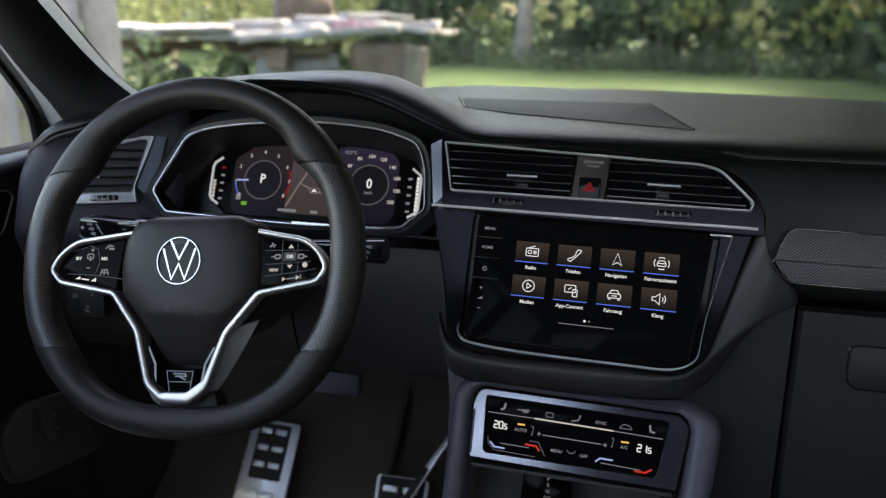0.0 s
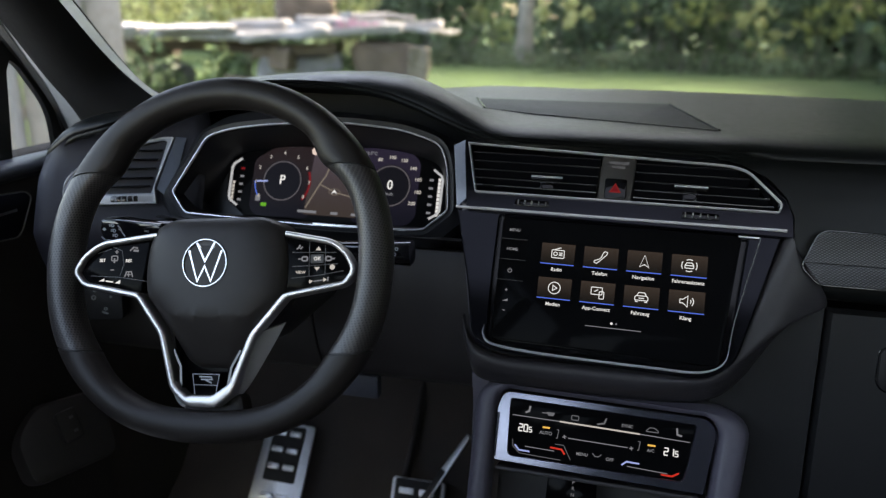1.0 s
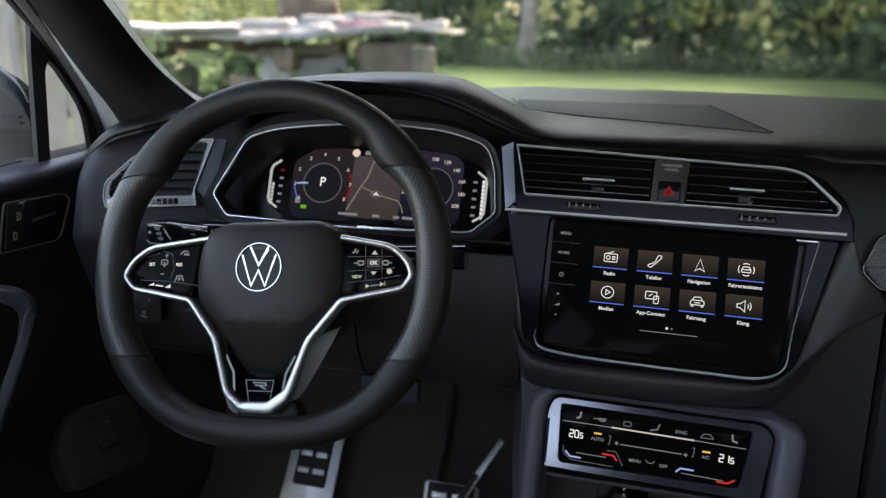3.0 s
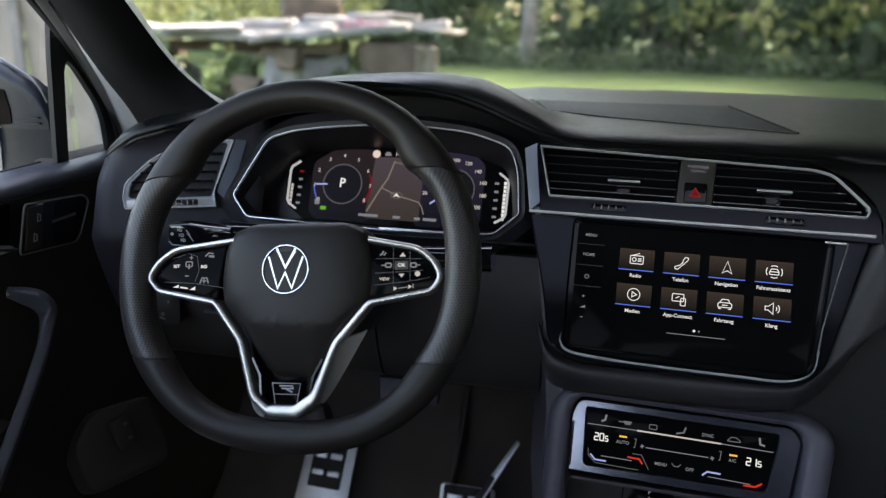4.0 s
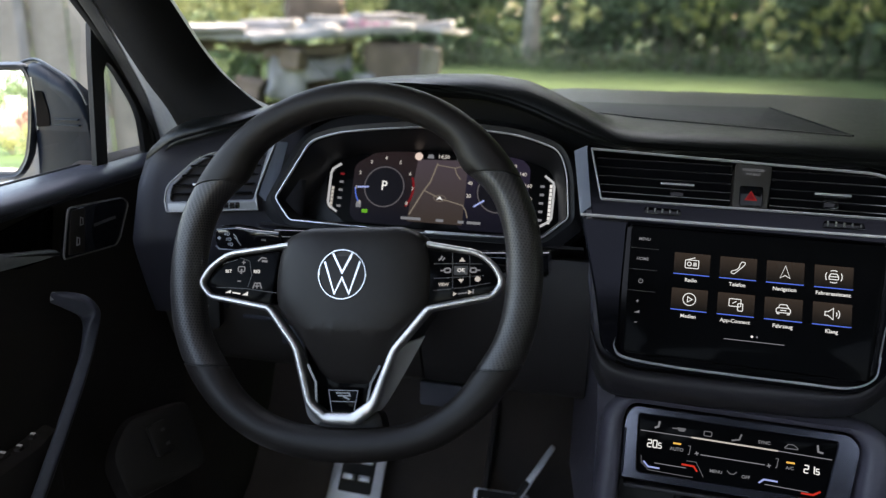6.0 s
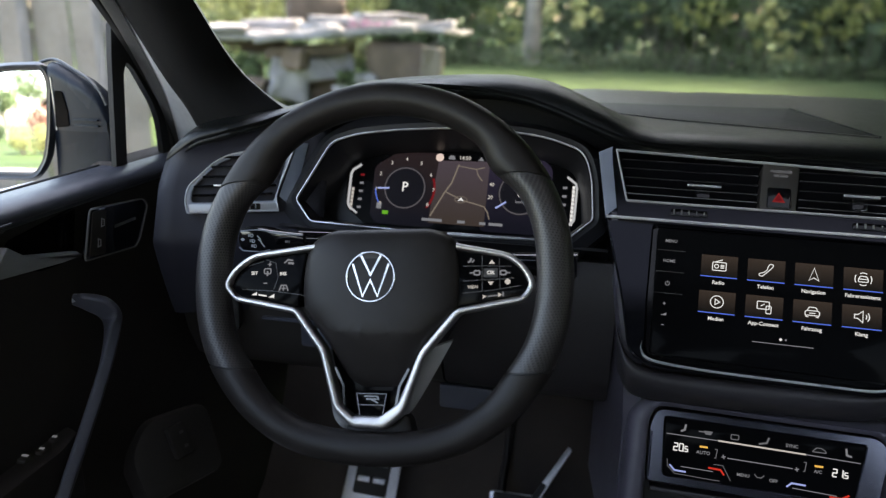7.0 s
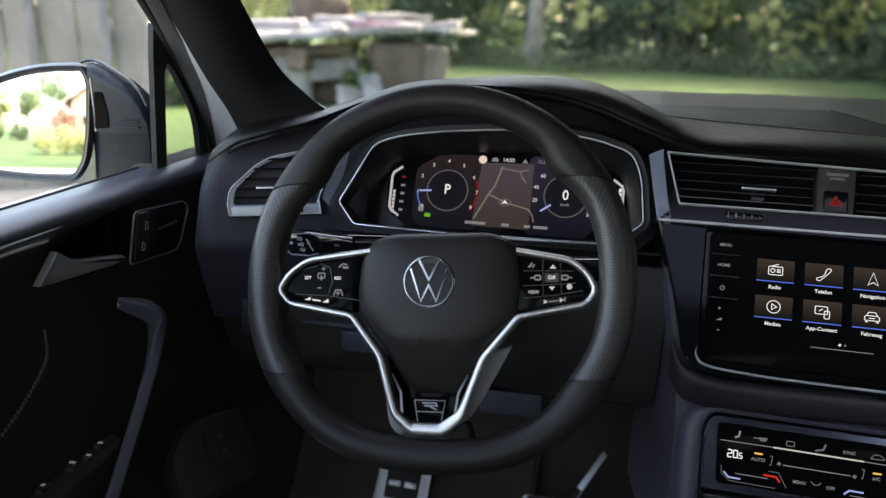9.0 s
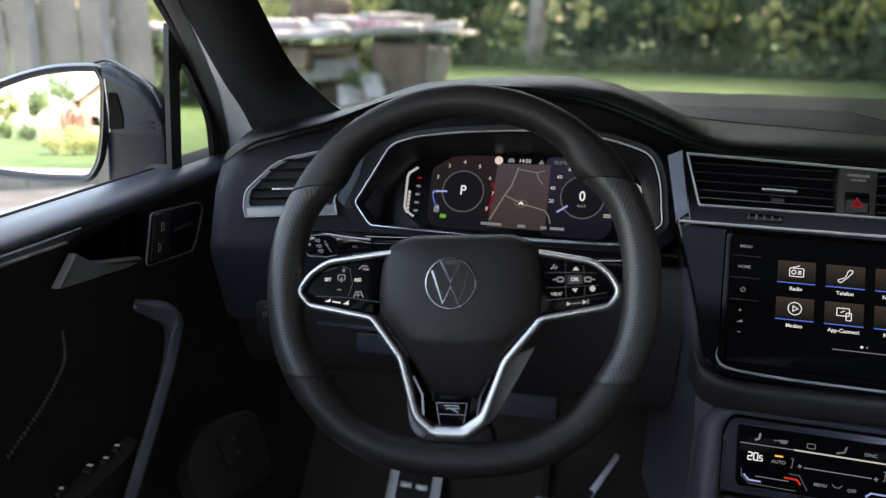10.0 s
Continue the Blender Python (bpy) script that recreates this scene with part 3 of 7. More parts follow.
def centre_vent(name, label, xl, xr, right):
    v = thing(name, label, "air vent", VENT, "dashboard air vents")
    for y in (27, 16.5, 5.5, -5, -14):
        a = xl + (0 if right else (40 - y) * 0.20)
        b = xr
        if right:
            b = xr - max(0, (y + 14)) * 0.98
            b = min(b, 166)
        b = b + (0.09 * (40 - y) * -0.3 if not right else 0)
        part("slat", vent_slat(y - (xl + xr) * 0.0065, a, b), PIANO, v)
    part("duct_back", slab(mm([(xl + 2, 37), (min(xr, 120), 33), (xr, -16), (xl + 8, -17)]), -0.034, -0.028), BLACK, v)
    for x in np.linspace(xl + 25, min(xr, 130) - 12, 5):
        part("blade", box((x * K, 0.008, -0.022), (0.0016, 0.044, 0.012)), BLACK, v)
    cx = -82 if not right else 78
    part("tab", join(box((cx * K, 0.0022, 0.0005), (0.036, 0.0032, 0.006), 0.001), box((cx * K, -0.004, -0.006), (0.016, 0.014, 0.008), 0.002)), PIANO, v, "gloss black adjuster tab")
    part("tab_trim", box((cx * K, 0.0030, 0.0042), (0.036, 0.0024, 0.0014), 0.0005, 1), BRIGHT_TRIM, v, "thin chrome line on the tab")
    wx = -96 if not right else 90
    wheel = part("thumbwheel", slab(rounded(mm([(wx - 19, -25.5), (wx + 19, -25.5), (wx + 21, -33), (wx - 21, -33)]), 0.002), -0.004, 0.0014, 0.0008), PIANO, v, "ribbed airflow thumbwheel")
    for j, w in enumerate((1.4, 1.8, 1.6, 1.4, 1.0)):
        part("rib", box(((wx - 16 + j * 8) * K, -0.0292, 0.0020), (w * K, (0.0056 - j * 0.0006), 0.0012)), DIM_MARK, wheel)
    return v


centre_vent("air_vent", "black slatted air vent with chrome surround, beside the hazard switch", -177, -23, False)
centre_vent("air_vent", "black slatted air vent tapering to a point in chrome surround", 16, 170, True)

hazard = thing("hazard_switch", "black switch block with red triangle hazard button", "switch", VENT)
part("block", slab(rounded(mm([(-21, 35.5), (17, 34), (14, -17.5), (-23, -17)]), 0.002), -0.03, -0.001, 0.001), LID, hazard)
part("button", slab(rounded(mm([(-16, 8), (8.5, 8), (8.5, -16), (-16, -16)]), 0.003), -0.002, 0.0012, 0.001), PIANO, hazard, "square gloss black button")
part("triangle", ribbon(mm([(-9.5, -8.5), (1.5, -8.5), (-4, 1)]), 0.0014, 0.0012, 0.0016, True), HAZARD_GLOW, hazard, "red warning triangle")
part("triangle_fill", slab(mm([(-9, -8.2), (1, -8.2), (-4, 0.4)]), 0.0012, 0.0014), HAZARD_FILL, hazard)
lettering("PASSENGER", 0.0048, -0.002, 0.0275, -0.0006, FAINT_GLOW, hazard, stretch=0.9)
lettering("AIR BAG", 0.0044, -0.0025, 0.0225, -0.0006, FAINT_GLOW, hazard, stretch=0.9)

# ---- infotainment display ----
SCREEN = panel((0.02, 0.093, 1.055), -2, 28)
screen = thing("infotainment_display", "black glass touchscreen showing an eight-tile menu", "touchscreen", SCREEN)
back = rounded(mm([(-178, 83), (186, 83), (160, -10), (145, -66), (118, -86), (-112, -84), (-140, -70), (-152, -10)]), [0.003, 0.003, 0.02, 0.02, 0.02, 0.02, 0.02, 0.02])
well = rounded(mm([(-124, 74), (149, 74), (140, -18), (133, -66), (112, -77), (-112, -74), (-122, -66), (-124, -10)]), [0.003, 0.003, 0.02, 0.012, 0.02, 0.02, 0.012, 0.02])
part("surround", bezel(back, well, -0.03, -0.003, -0.012, 0.002), FASCIA, screen, "blue-grey satin surround")
glass_shape = rounded(mm([(-119.5, 72), (143, 72), (128, -71), (-117, -69)]), 0.005)
part("backplate", slab(well, -0.016, -0.010), PIANO, screen)
part("glass", slab(glass_shape, -0.010, 0.0, 0.0012), DARKGLASS, screen, "dark glossy glass")
lip = mm([(-126, -55), (-126, -66), (-114, -75.5), (-66, -79.5), (0, -80.5), (60, -80.5), (108, -79.5), (132, -68), (138, -45)])
part("chrome_lip", sweep([(x, y, 0.001) for x, y in [tuple(p) for p in smooth_line(lip, 60)]], lambda i, n: oval(0.0014 * (0.10 + min(1, i / 12) * min(1, (n - 1 - i) / 16)), 0.0026, 8)), BRIGHT_TRIM, screen, "bright chrome lower lip")
part("side_line", ribbon(mm([(137, -50), (141, -20), (152, 30), (162, 72)]), 0.0006, -0.004, 0.0006), DIM_MARK, screen)
part("corner_tab", box((0.150, 0.0715, -0.001), (0.022, 0.0022, 0.004), 0.001), BRIGHT_TRIM, screen, "small bright corner tab")

# menu tiles with their icons
tile_bm = slab(mm([(-18.8, -12.5), (18.8, -12.5), (18.8, 11.5), (-18.8, 11.5)]), 0.0, 0.0002)
COLS, ROWS_Y = (-52, -4.2, 43.2, 90.6), (34.3, -5.2)
NAMES = (("Radio", "Telefon", "Navigation", "Fahrerassistenz"), ("Medien", "App-Connect", "Fahrzeug", "Klang"))


def icon_strokes(kind):
    """Lines of an icon in millimetres round its middle."""
    if kind == "Radio":
        return [(rounded([(-7, -5), (7, -5), (7, 4), (-7, 4)], 1.2), True), (circle(-2.8, -0.4, 2.1, 16), True), ([(1.2, 1), (5, 1)], False), ([(1.2, -0.5), (5, -0.5)], False), ([(1.2, -2), (5, -2)], False), ([(-5, 4), (3, 7)], False)]
    if kind == "Telefon":
        return [(rounded([(-7, -6), (-4, -7), (2, -1), (6.5, 4), (7, 6.5), (3.5, 7), (1.6, 4), (1, 0.8), (-1.6, -2), (-4.5, -3.2), (-7, -4)], 1.0), True)]
    if kind == "Navigation":
        return [([(-5, -6.5), (0, 7), (5, -6.5), (0, -3.4)], True)]
    if kind == "Fahrerassistenz":
        return [(rounded([(-4.6, -3), (4.6, -3), (4.6, 0), (3, 3), (-3, 3), (-4.6, 0)], 0.8), True), ([(-4, 0), (4, 0)], False), (circle(0, 0, 8, 9, 150, 210), False), (circle(0, 0, 8, 9, -30, 30), False), (circle(0, 0, 6.6, 9, 60, 120), False), (circle(0, 0, 6.6, 9, 240, 300), False)]
    if kind == "Medien":
        return [(circle(0, 0, 6.6, 28), True), ([(-1.8, -3), (-1.8, 3), (3, 0)], True)]
    if kind == "App-Connect":
        return [(rounded([(-7, -2.5), (5, -2.5), (5, 5.5), (-7, 5.5)], 1), True), (rounded([(2, -7), (7, -7), (7, 1), (2, 1)], 1), True), ([(-3.4, 0.6), (0.4, 3)], False)]
    if kind == "Fahrzeug":
        return [(rounded([(-7, -4), (7, -4), (7, 0), (5, 1), (3.4, 4.6), (-3.4, 4.6), (-5, 1), (-7, 0)], 1), True), ([(-5, 1), (5, 1)], False), ([(-6, -4), (-6, -5.6), (-3.6, -5.6)], False), ([(6, -4), (6, -5.6), (3.6, -5.6)], False), ([(-3, -1.6), (3, -1.6)], False)]
    return [([(-7, -2), (-4, -2), (1, -6), (1, 6), (-4, 2), (-7, 2)], True), (circle(0.5, 0, 4, 9, -35, 35), False), (circle(0.5, 0, 6.6, 11, -40, 40), False)]


for r in range(2):
    for c in range(4):
        cx, cy = COLS[c], ROWS_Y[r]
        b = tile_bm.copy()
        tile = part("menu_tile", b, TILE_GLOW, screen, "dim brown lit menu tile", m=Matrix.Translation((cx * K, cy * K, 0.0003)))
        part("underline", box((0, -0.0122, 0.0005), (0.0376, 0.0011, 0.0003)), BLUE_GLOW, tile, "thin blue line")
        strokes = [ribbon(mm(p), 0.0009, 0.0004, 0.0007, closed) for p, closed in icon_strokes(NAMES[r][c])]
        part("icon", join(*strokes), WHITE_GLOW, tile, "white line icon")
        lettering(NAMES[r][c], 0.0055, 0, -0.0185, 0.0005, WHITE_GLOW, tile)
tile_bm.free()
for x, s in ((14, 1.4), (19, 1.0)):
    part("page_dot", slab(mm(circle(x, -38, s, 12)), 0.0001, 0.0004), WHITE_GLOW if s > 1.2 else DIM_GLOW, screen)
part("page_line", ribbon(mm([(-14, -43.2), (46, -43.2)]), 0.0008, 0.0001, 0.0004), DIM_GLOW, screen)
lettering("MENU", 0.0046, -0.104, 0.0575, 0.0003, DIM_GLOW, screen)
lettering("HOME", 0.0046, -0.1045, 0.0350, 0.0003, DIM_GLOW, screen)
part("power_symbol", join(ribbon(mm(circle(-104.5, 10, 2.2, 16, 120, 420)), 0.0007, 0.0001, 0.0004), ribbon(mm([(-104.5, 10.4), (-104.5, 13)]), 0.0007, 0.0001, 0.0004)), DIM_GLOW, screen)
part("plus_mark", join(ribbon(mm([(-107.5, -12.5), (-104.5, -12.5)]), 0.0008, 0.0001, 0.0004), ribbon(mm([(-106, -14), (-106, -11)]), 0.0008, 0.0001, 0.0004)), DIM_GLOW, screen)
part("volume_mark", slab(mm([(-109, -25.5), (-103, -25.5), (-103, -22.5)]), 0.0001, 0.0004), DIM_GLOW, screen)
part("minus_mark", ribbon(mm([(-107.5, -36), (-104.5, -36)]), 0.0008, 0.0001, 0.0004), DIM_GLOW, screen)
for y in (47, 23, -1):
    part("key_line", ribbon(mm([(-118, y), (-88, y)]), 0.0008, 0.0001, 0.0003), BLACK, screen)

# ---- instrument cluster ----
CLUSTER = panel((-0.357, 0.165, 1.13), 0, 25)
cluster = thing("instrument_cluster", "digital instrument cluster in chrome-edged dark housing", "instrument cluster", CLUSTER)
open_o = rounded(mm([(-186, -18), (-162, -46), (40, -50), (150, -45), (160, -43), (188, -17), (182, 37), (170, 67), (120, 83), (30, 89.5), (-66, 81), (-116, 73), (-148, 61)]), [0.006, 0.006, 0.05, 0.004, 0.004, 0.006, 0.015, 0.018, 0.03, 0.05, 0.02, 0.02, 0.012])
open_i = inset(open_o, 0.0035)
part("chrome_ring", bead(inset(open_o, 0.0014), 0.0022, 0.0030, -0.001), BRIGHT_TRIM, cluster, "satin silver surround line")
deep = mm([(x * 0.93, y * 0.90 - 3) for x, y in [(p[0] / K, p[1] / K) for p in open_i]])
part("housing", rings([[(x, y, -0.004) for x, y in open_i], [(x, y, -0.030) for x, y in inset(open_i, 0.006)], [(x, y, -0.069) for x, y in deep]], False, True), BEZEL, cluster, "black tub of the cluster")
outer = rounded(mm([(-214, -26), (-176, -64), (40, -66), (160, -62), (176, -58), (206, -30), (206, 34), (184, 78), (128, 100), (30, 108), (-76, 106), (-128, 95), (-166, 70)]), [0.006, 0.006, 0.05, 0.004, 0.004, 0.006, 0.015, 0.018, 0.03, 0.05, 0.02, 0.02, 0.012])
part("outer_bezel", rings([[(x, y, -0.030) for x, y in outer], [(x, y, -0.010) for x, y in inset(outer, 0.003)], [(x, y, 0.0) for x, y in inset(open_o, -0.006)], [(x, y, -0.002) for x, y in open_o]], False, False), BEZEL, cluster, "dark blue-grey bezel")

DISP = panel((-0.36, 0.226, 1.112), 0, 25)
display = thing("cluster_display", "lit digital dial display with map between two round dials", "display", DISP)
dshape = rounded(mm([(-140, 12), (-136, 44), (-108, 52), (-74, 64), (116, 72), (138, 56), (170, 44), (182, 10), (176, -22), (156, -34), (128, -48), (-98, -50), (-118, -34), (-136, -22)]), 0.006)
part("glass", slab(dshape, -0.006, 0.0, 0.001), DARKGLASS, display, "dark display glass")
part("dial_field", slab(rounded(mm([(-102, 38), (-72, 58), (-12, 60), (-12, -34), (-20, -40), (-92, -40), (-102, -30)]), 0.008), 0.0002, 0.0004), DIAL_L_GLOW, display, "faint reddish dial field")
part("dial_field", slab(rounded(mm([(46, 62), (112, 66), (134, 48), (134, -28), (122, -40), (46, -40)]), 0.008), 0.0002, 0.0004), DIAL_R_GLOW, display, "faint violet dial field")
part("map_field", slab(mm([(-16, 50), (52, 52), (52, -34), (-22, -34)]), 0.0003, 0.0006), MAP_GLOW, display, "dim map picture")
part("map_road", ribbon(mm([(-20, -25), (-3.3, 8.6), (4.2, 21), (8, 34), (11.4, 46)]), 0.0020, 0.0006, 0.0008), ROAD_GLOW, display)
part("map_road", ribbon(mm([(-3.3, 8.6), (8, 4), (19, -1), (38, -5), (50, -8), (55, -15), (58, -24)]), 0.0016, 0.0006, 0.0008), ROAD_GLOW, display)
part("map_road", ribbon(mm([(11, 44), (26, 42), (35, 41), (46, 44)]), 0.0012, 0.0006, 0.0008), ROAD_GLOW, display)
part("map_road", ribbon(mm([(35, 41), (38, 33), (44, 26)]), 0.0014, 0.0006, 0.0008), ROAD_GLOW, display)
part("map_arrow", slab(mm([(14.6, -3), (18.8, 2.6), (23, -3), (18.8, -1.4)]), 0.0008, 0.0011), WHITE_GLOW, display)
part("map_arrow_ring", ribbon([(18.8 * K + 0.008 * math.cos(j * 0.3927), -0.0006 + 0.0042 * math.sin(j * 0.3927)) for j in range(16)], 0.0007, 0.0007, 0.0009, True), ROAD_GLOW, display)


def dial(cx, cy, text, sub, needle_a, numerals, start, step, label):
    d = part("dial_disc", slab(mm(circle(cx, cy, 29, 48)), 0.0006, 0.0009), DISC_GLOW, display, label)
    part("dial_ring", ribbon(mm(circle(cx, cy, 27, 56)), 0.0018, 0.0009, 0.0012, True), RING_GLOW, d)
    lettering(text, 0.018, cx * K, (cy + 1) * K, 0.0011, WHITE_GLOW, d, stretch=0.9)
    if sub:
        lettering(sub, 0.0055, cx * K, (cy - 11) * K, 0.0011, DIM_GLOW, d)
    for i, s in enumerate(numerals):
        a = radians(start - step * i)
        lettering(s, 0.0066, (cx + 39 * math.cos(a)) * K, (cy + 39 * math.sin(a)) * K, 0.0009, SOFT_GLOW, d, "numeral")
    a = radians(needle_a)
    part("needle", ribbon(mm([(cx + 21 * math.cos(a), cy + 21 * math.sin(a)), (cx + 37 * math.cos(a), cy + 37 * math.sin(a))]), 0.0022, 0.0012, 0.0016), PALEBLUE_GLOW, d, "short glowing blue needle")
    return d


left_dial = dial(-58, 10, "P", "", 184, ["0", "1", "2", "3", "4", "5", "6", "7", "8"], 216, 31, "rev counter dial")
part("needle_trail", ribbon(mm(circle(-58, 10, 40, 10, 184, 222)), 0.0016, 0.0006, 0.0009), BLUE_GLOW, left_dial)
part("red_zone", ribbon(mm(circle(-58, 10, 40, 18, 22, -38)), 0.0030, 0.0006, 0.0009), DEEPRED_GLOW, left_dial, "red zone arc")
dial(95, 12.5, "0", "km/h", 215, ["", "20", "40", "60", "80", "100", "120", "140", "160", "180", "200"], 216, 25, "speedometer dial")
part("status_light", slab(rounded(mm([(-85, -27), (-77, -27), (-77, -22), (-85, -22)]), 0.001), 0.0008, 0.0011), GREEN_GLOW, display, "small green status light")
part("status_light", slab(rounded(mm([(-94, -20), (-87, -20), (-87, -12), (-94, -12)]), 0.001), 0.0008, 0.0011), DIM_GLOW, display)
part("sign_disc", slab(mm(circle(-15.2, 54, 5.4, 20)), 0.0008, 0.0011), PINK_GLOW, display, "pale round sign symbol")
lettering("14:50", 0.0072, 0.0185, 0.0550, 0.0009, SOFT_GLOW, display)
part("car_symbol", slab(rounded(mm([(-4, 52.3), (6, 52.3), (4, 57.6), (-2, 57.6)]), 0.0015), 0.0006, 0.0009), DIM_GLOW, display)
part("arrow_symbol", slab(mm([(36, 52.4), (40, 58), (44, 52.4)]), 0.0006, 0.0009), DIM_GLOW, display)
lettering("12.5\u00b0C", 0.0062, 0.064, 0.0555, 0.0009, DIM_GLOW, display)
for x, w in ((-17, 27), (22, 10), (50, 8), (67, 18)):
    part("status_bar", box((x * K, -0.0300, 0.0008), (w * K, 0.0036, 0.0004)), DIM_GLOW, display)
for s, x in ((-1, -134), (1, 166)):
    part("side_bracket", ribbon(mm([(x - s * 13, 38), (x - s * 2, 30), (x, 24), (x - s * 0.5, -16), (x - s * 3, -21), (x - s * 14, -28)]), 0.0028, 0.0002, 0.0020), BRACKET_SHEEN, display, "silver bracket round a side gauge, glowing in place of lit metal")
    gx = x - s * (5 if s < 0 else 4)
    for i in range(10 if s > 0 else 6):
        part("gauge_bar", box(((gx) * K, (-22 + i * 5.2) * K, 0.0008), (0.0034, 0.0042, 0.0004)), WHITE_GLOW if s > 0 else SOFT_GLOW, display)
    for i in range(5):
        part("gauge_mark", box(((gx - s * 11) * K, (-20 + i * 11) * K, 0.0008), (0.0055, 0.003, 0.0004)), DEEPRED_GLOW if (i == 4 and s < 0) else DIM_GLOW, display)
part("lower_silver_line", sweep([(-0.342, 0.150, 1.0865), (-0.222, 0.150, 1.0865)], lambda i, n: oval(0.0020, 0.0022, 8)), BRIGHT_TRIM, dashboard, "thin silver line under the cluster")

# lower cover under the cluster and the knee panel
rows = []
for i in range(13):
    u = i / 12
    y = 0.140 + 0.03 * math.sin(u * 3.1)
    rows.append([(x, y + 0.05 * u, 1.082 - 0.045 * u) for x in np.linspace(-0.56, -0.150, 16)])
part("column_cover", loft(rows, (0, 0.012, 0)), SOFT_DARK, dashboard)
knee = []
for z, y in ((1.060, 0.165), (1.03, 0.150), (0.99, 0.150), (0.95, 0.158), (0.91, 0.170), (0.87, 0.19), (0.852, 0.215), (0.850, 0.24)):
    knee.append((y, z))
part("knee_panel", loft([[(x, y, z) for x in np.linspace(-0.715, -0.352, 14)] for y, z in knee], (0, 0.012, 0)), LID, dashboard, "dark lower panel over the footwell", sharp=60)
part("knee_panel", loft([[(x, y, z) for x in np.linspace(-0.349, -0.135, 10)] for y, z in knee], (0, 0.012, 0)), SOFT_DARK, dashboard, "black lower panel beside the column", sharp=60)
part("knee_pocket", join(box((-0.485, 0.166, 0.925), (0.115, 0.02, 0.030), 0.005), box((-0.485, 0.160, 0.947), (0.22, 0.014, 0.004), 0.001)), BELT, dashboard, "small ledge and pocket in the knee panel")
# paler blue-grey trim colour stands in for light falling on this ledge
part("knee_pocket", box((-0.318, 0.215, 0.836), (0.085, 0.02, 0.036), 0.004), BELT, dashboard, "ledge under the knee panel, coloured blue-grey as if lit")
side = [[(-0.150 + 0.0, 0.140, 1.130), (-0.150, 0.30, 1.130)], [(-0.140, 0.120, 1.06), (-0.150, 0.30, 1.06)], [(-0.124, 0.085, 0.975), (-0.150, 0.30, 0.975)], [(-0.118, 0.080, 0.90), (-0.150, 0.30, 0.90)], [(-0.118, 0.060, 0.70), (-0.150, 0.30, 0.70)]]
part("stack_cheek", loft(side, (0.02, 0, 0)), CONSOLE, dashboard, "side of the centre stack")
part("column_shroud", rings([[(x * s - 0.370, y0, 1.040 + z * s) for x, z in rounded([(-0.055, -0.05), (0.055, -0.05), (0.062, 0.0), (0.05, 0.030), (-0.05, 0.030), (-0.062, 0.0)], 0.02)] for y0, s in ((-0.035, 0.85), (0.02, 1.0), (0.17, 1.05))]), SOFT_DARK, dashboard, "black steering column shroud")

# left end of the dashboard with its vent
rows = []
for i in range(25):
    u = i / 24
    r = []
    for j in range(19):
        v = j / 18
        x = -0.728 + 0.208 * v
        zl, yl = lerp(LIP_X, LIP_Z, x), lerp(LIP_X, LIP_Y, x)
        z = zl - 0.002 + (0.955 - zl) * u
        yy = 0.146 + (x + 0.623) * 0.445 + (max(z, 1.06) - 1.137) * 0.345 + 0.5 * max(0, 1.06 - z) ** 1.2
        yy += 0.14 * max(0, (0.14 - v) / 0.14) ** 2
        w = max(0.0, 1 - u / 0.16)
        r.append((x, yy + (yl + 0.0015 - yy) * w * w, z + 0.003))
    rows.append(r)
part("left_end", loft(rows, (0.004, 0.012, 0)), END, dashboard, "dark blue-grey rounded end panel", sharp=60)
rows = []
for i in range(9):
    z = 1.068 - 0.09 * i / 8
    rows.append([(x, 0.140 + (x + 0.623) * 0.445 + (max(z, 1.06) - 1.137) * 0.345 + 0.5 * max(0, 1.06 - z) ** 1.2, z) for x in np.linspace(-0.530, -0.462, 8)])
part("under_bezel", loft(rows, (0, 0.012, 0)), BELT, dashboard, "dark blue-grey panel behind the stalk", sharp=60)
LVENT = panel((-0.615, 0.1425, 1.133), 24, 18)
lv = thing("air_vent", "black slatted side vent in bright chrome frame", "air vent", LVENT, "dashboard air vents")
lo = rounded(mm([(-63, -23), (-61, -38), (52, -38), (50, -18), (78, 50), (64, 50), (-8, 36), (-26, 27), (-60, -4)]), [0.003, 0.003, 0.001, 0.004, 0.004, 0.004, 0.012, 0.008, 0.008])
li = rounded(mm([(-55, -20), (-53, -24), (45, -24), (47, -20), (69, 44), (62, 46), (-6, 31), (-21, 24), (-52, -5)]), [0.003, 0.003, 0.001, 0.004, 0.004, 0.004, 0.012, 0.008, 0.008])
part("chrome_frame", bezel(lo, li, -0.010, 0.0035, -0.008, 0.001), VENTFRAME, lv, "blue-grey frame")
part("chrome_line", bead(inset(lo, 0.0012), 0.0022, 0.0024, 0.0030), BRIGHT_TRIM, lv, "thin chrome line round the vent")
part("lower_bar", slab(rounded(mm([(-58, -26), (-57, -36), (50, -36), (49, -26)]), 0.002), 0.0, 0.0044, 0.0008), SILVER_PAINT, lv, "satin silver lower bar")
part("cheek", loft([[(0.0790, 0.050, 0.0030), (0.0925, 0.049, -0.0015)], [(0.0525, -0.018, 0.0030), (0.0680, -0.034, -0.0015)]], (0, 0, -0.008)), PALE_LACQUER, lv, "pale blue lacquered cheek")
part("duct_back", slab(li, -0.016, -0.010), BLACK, lv)
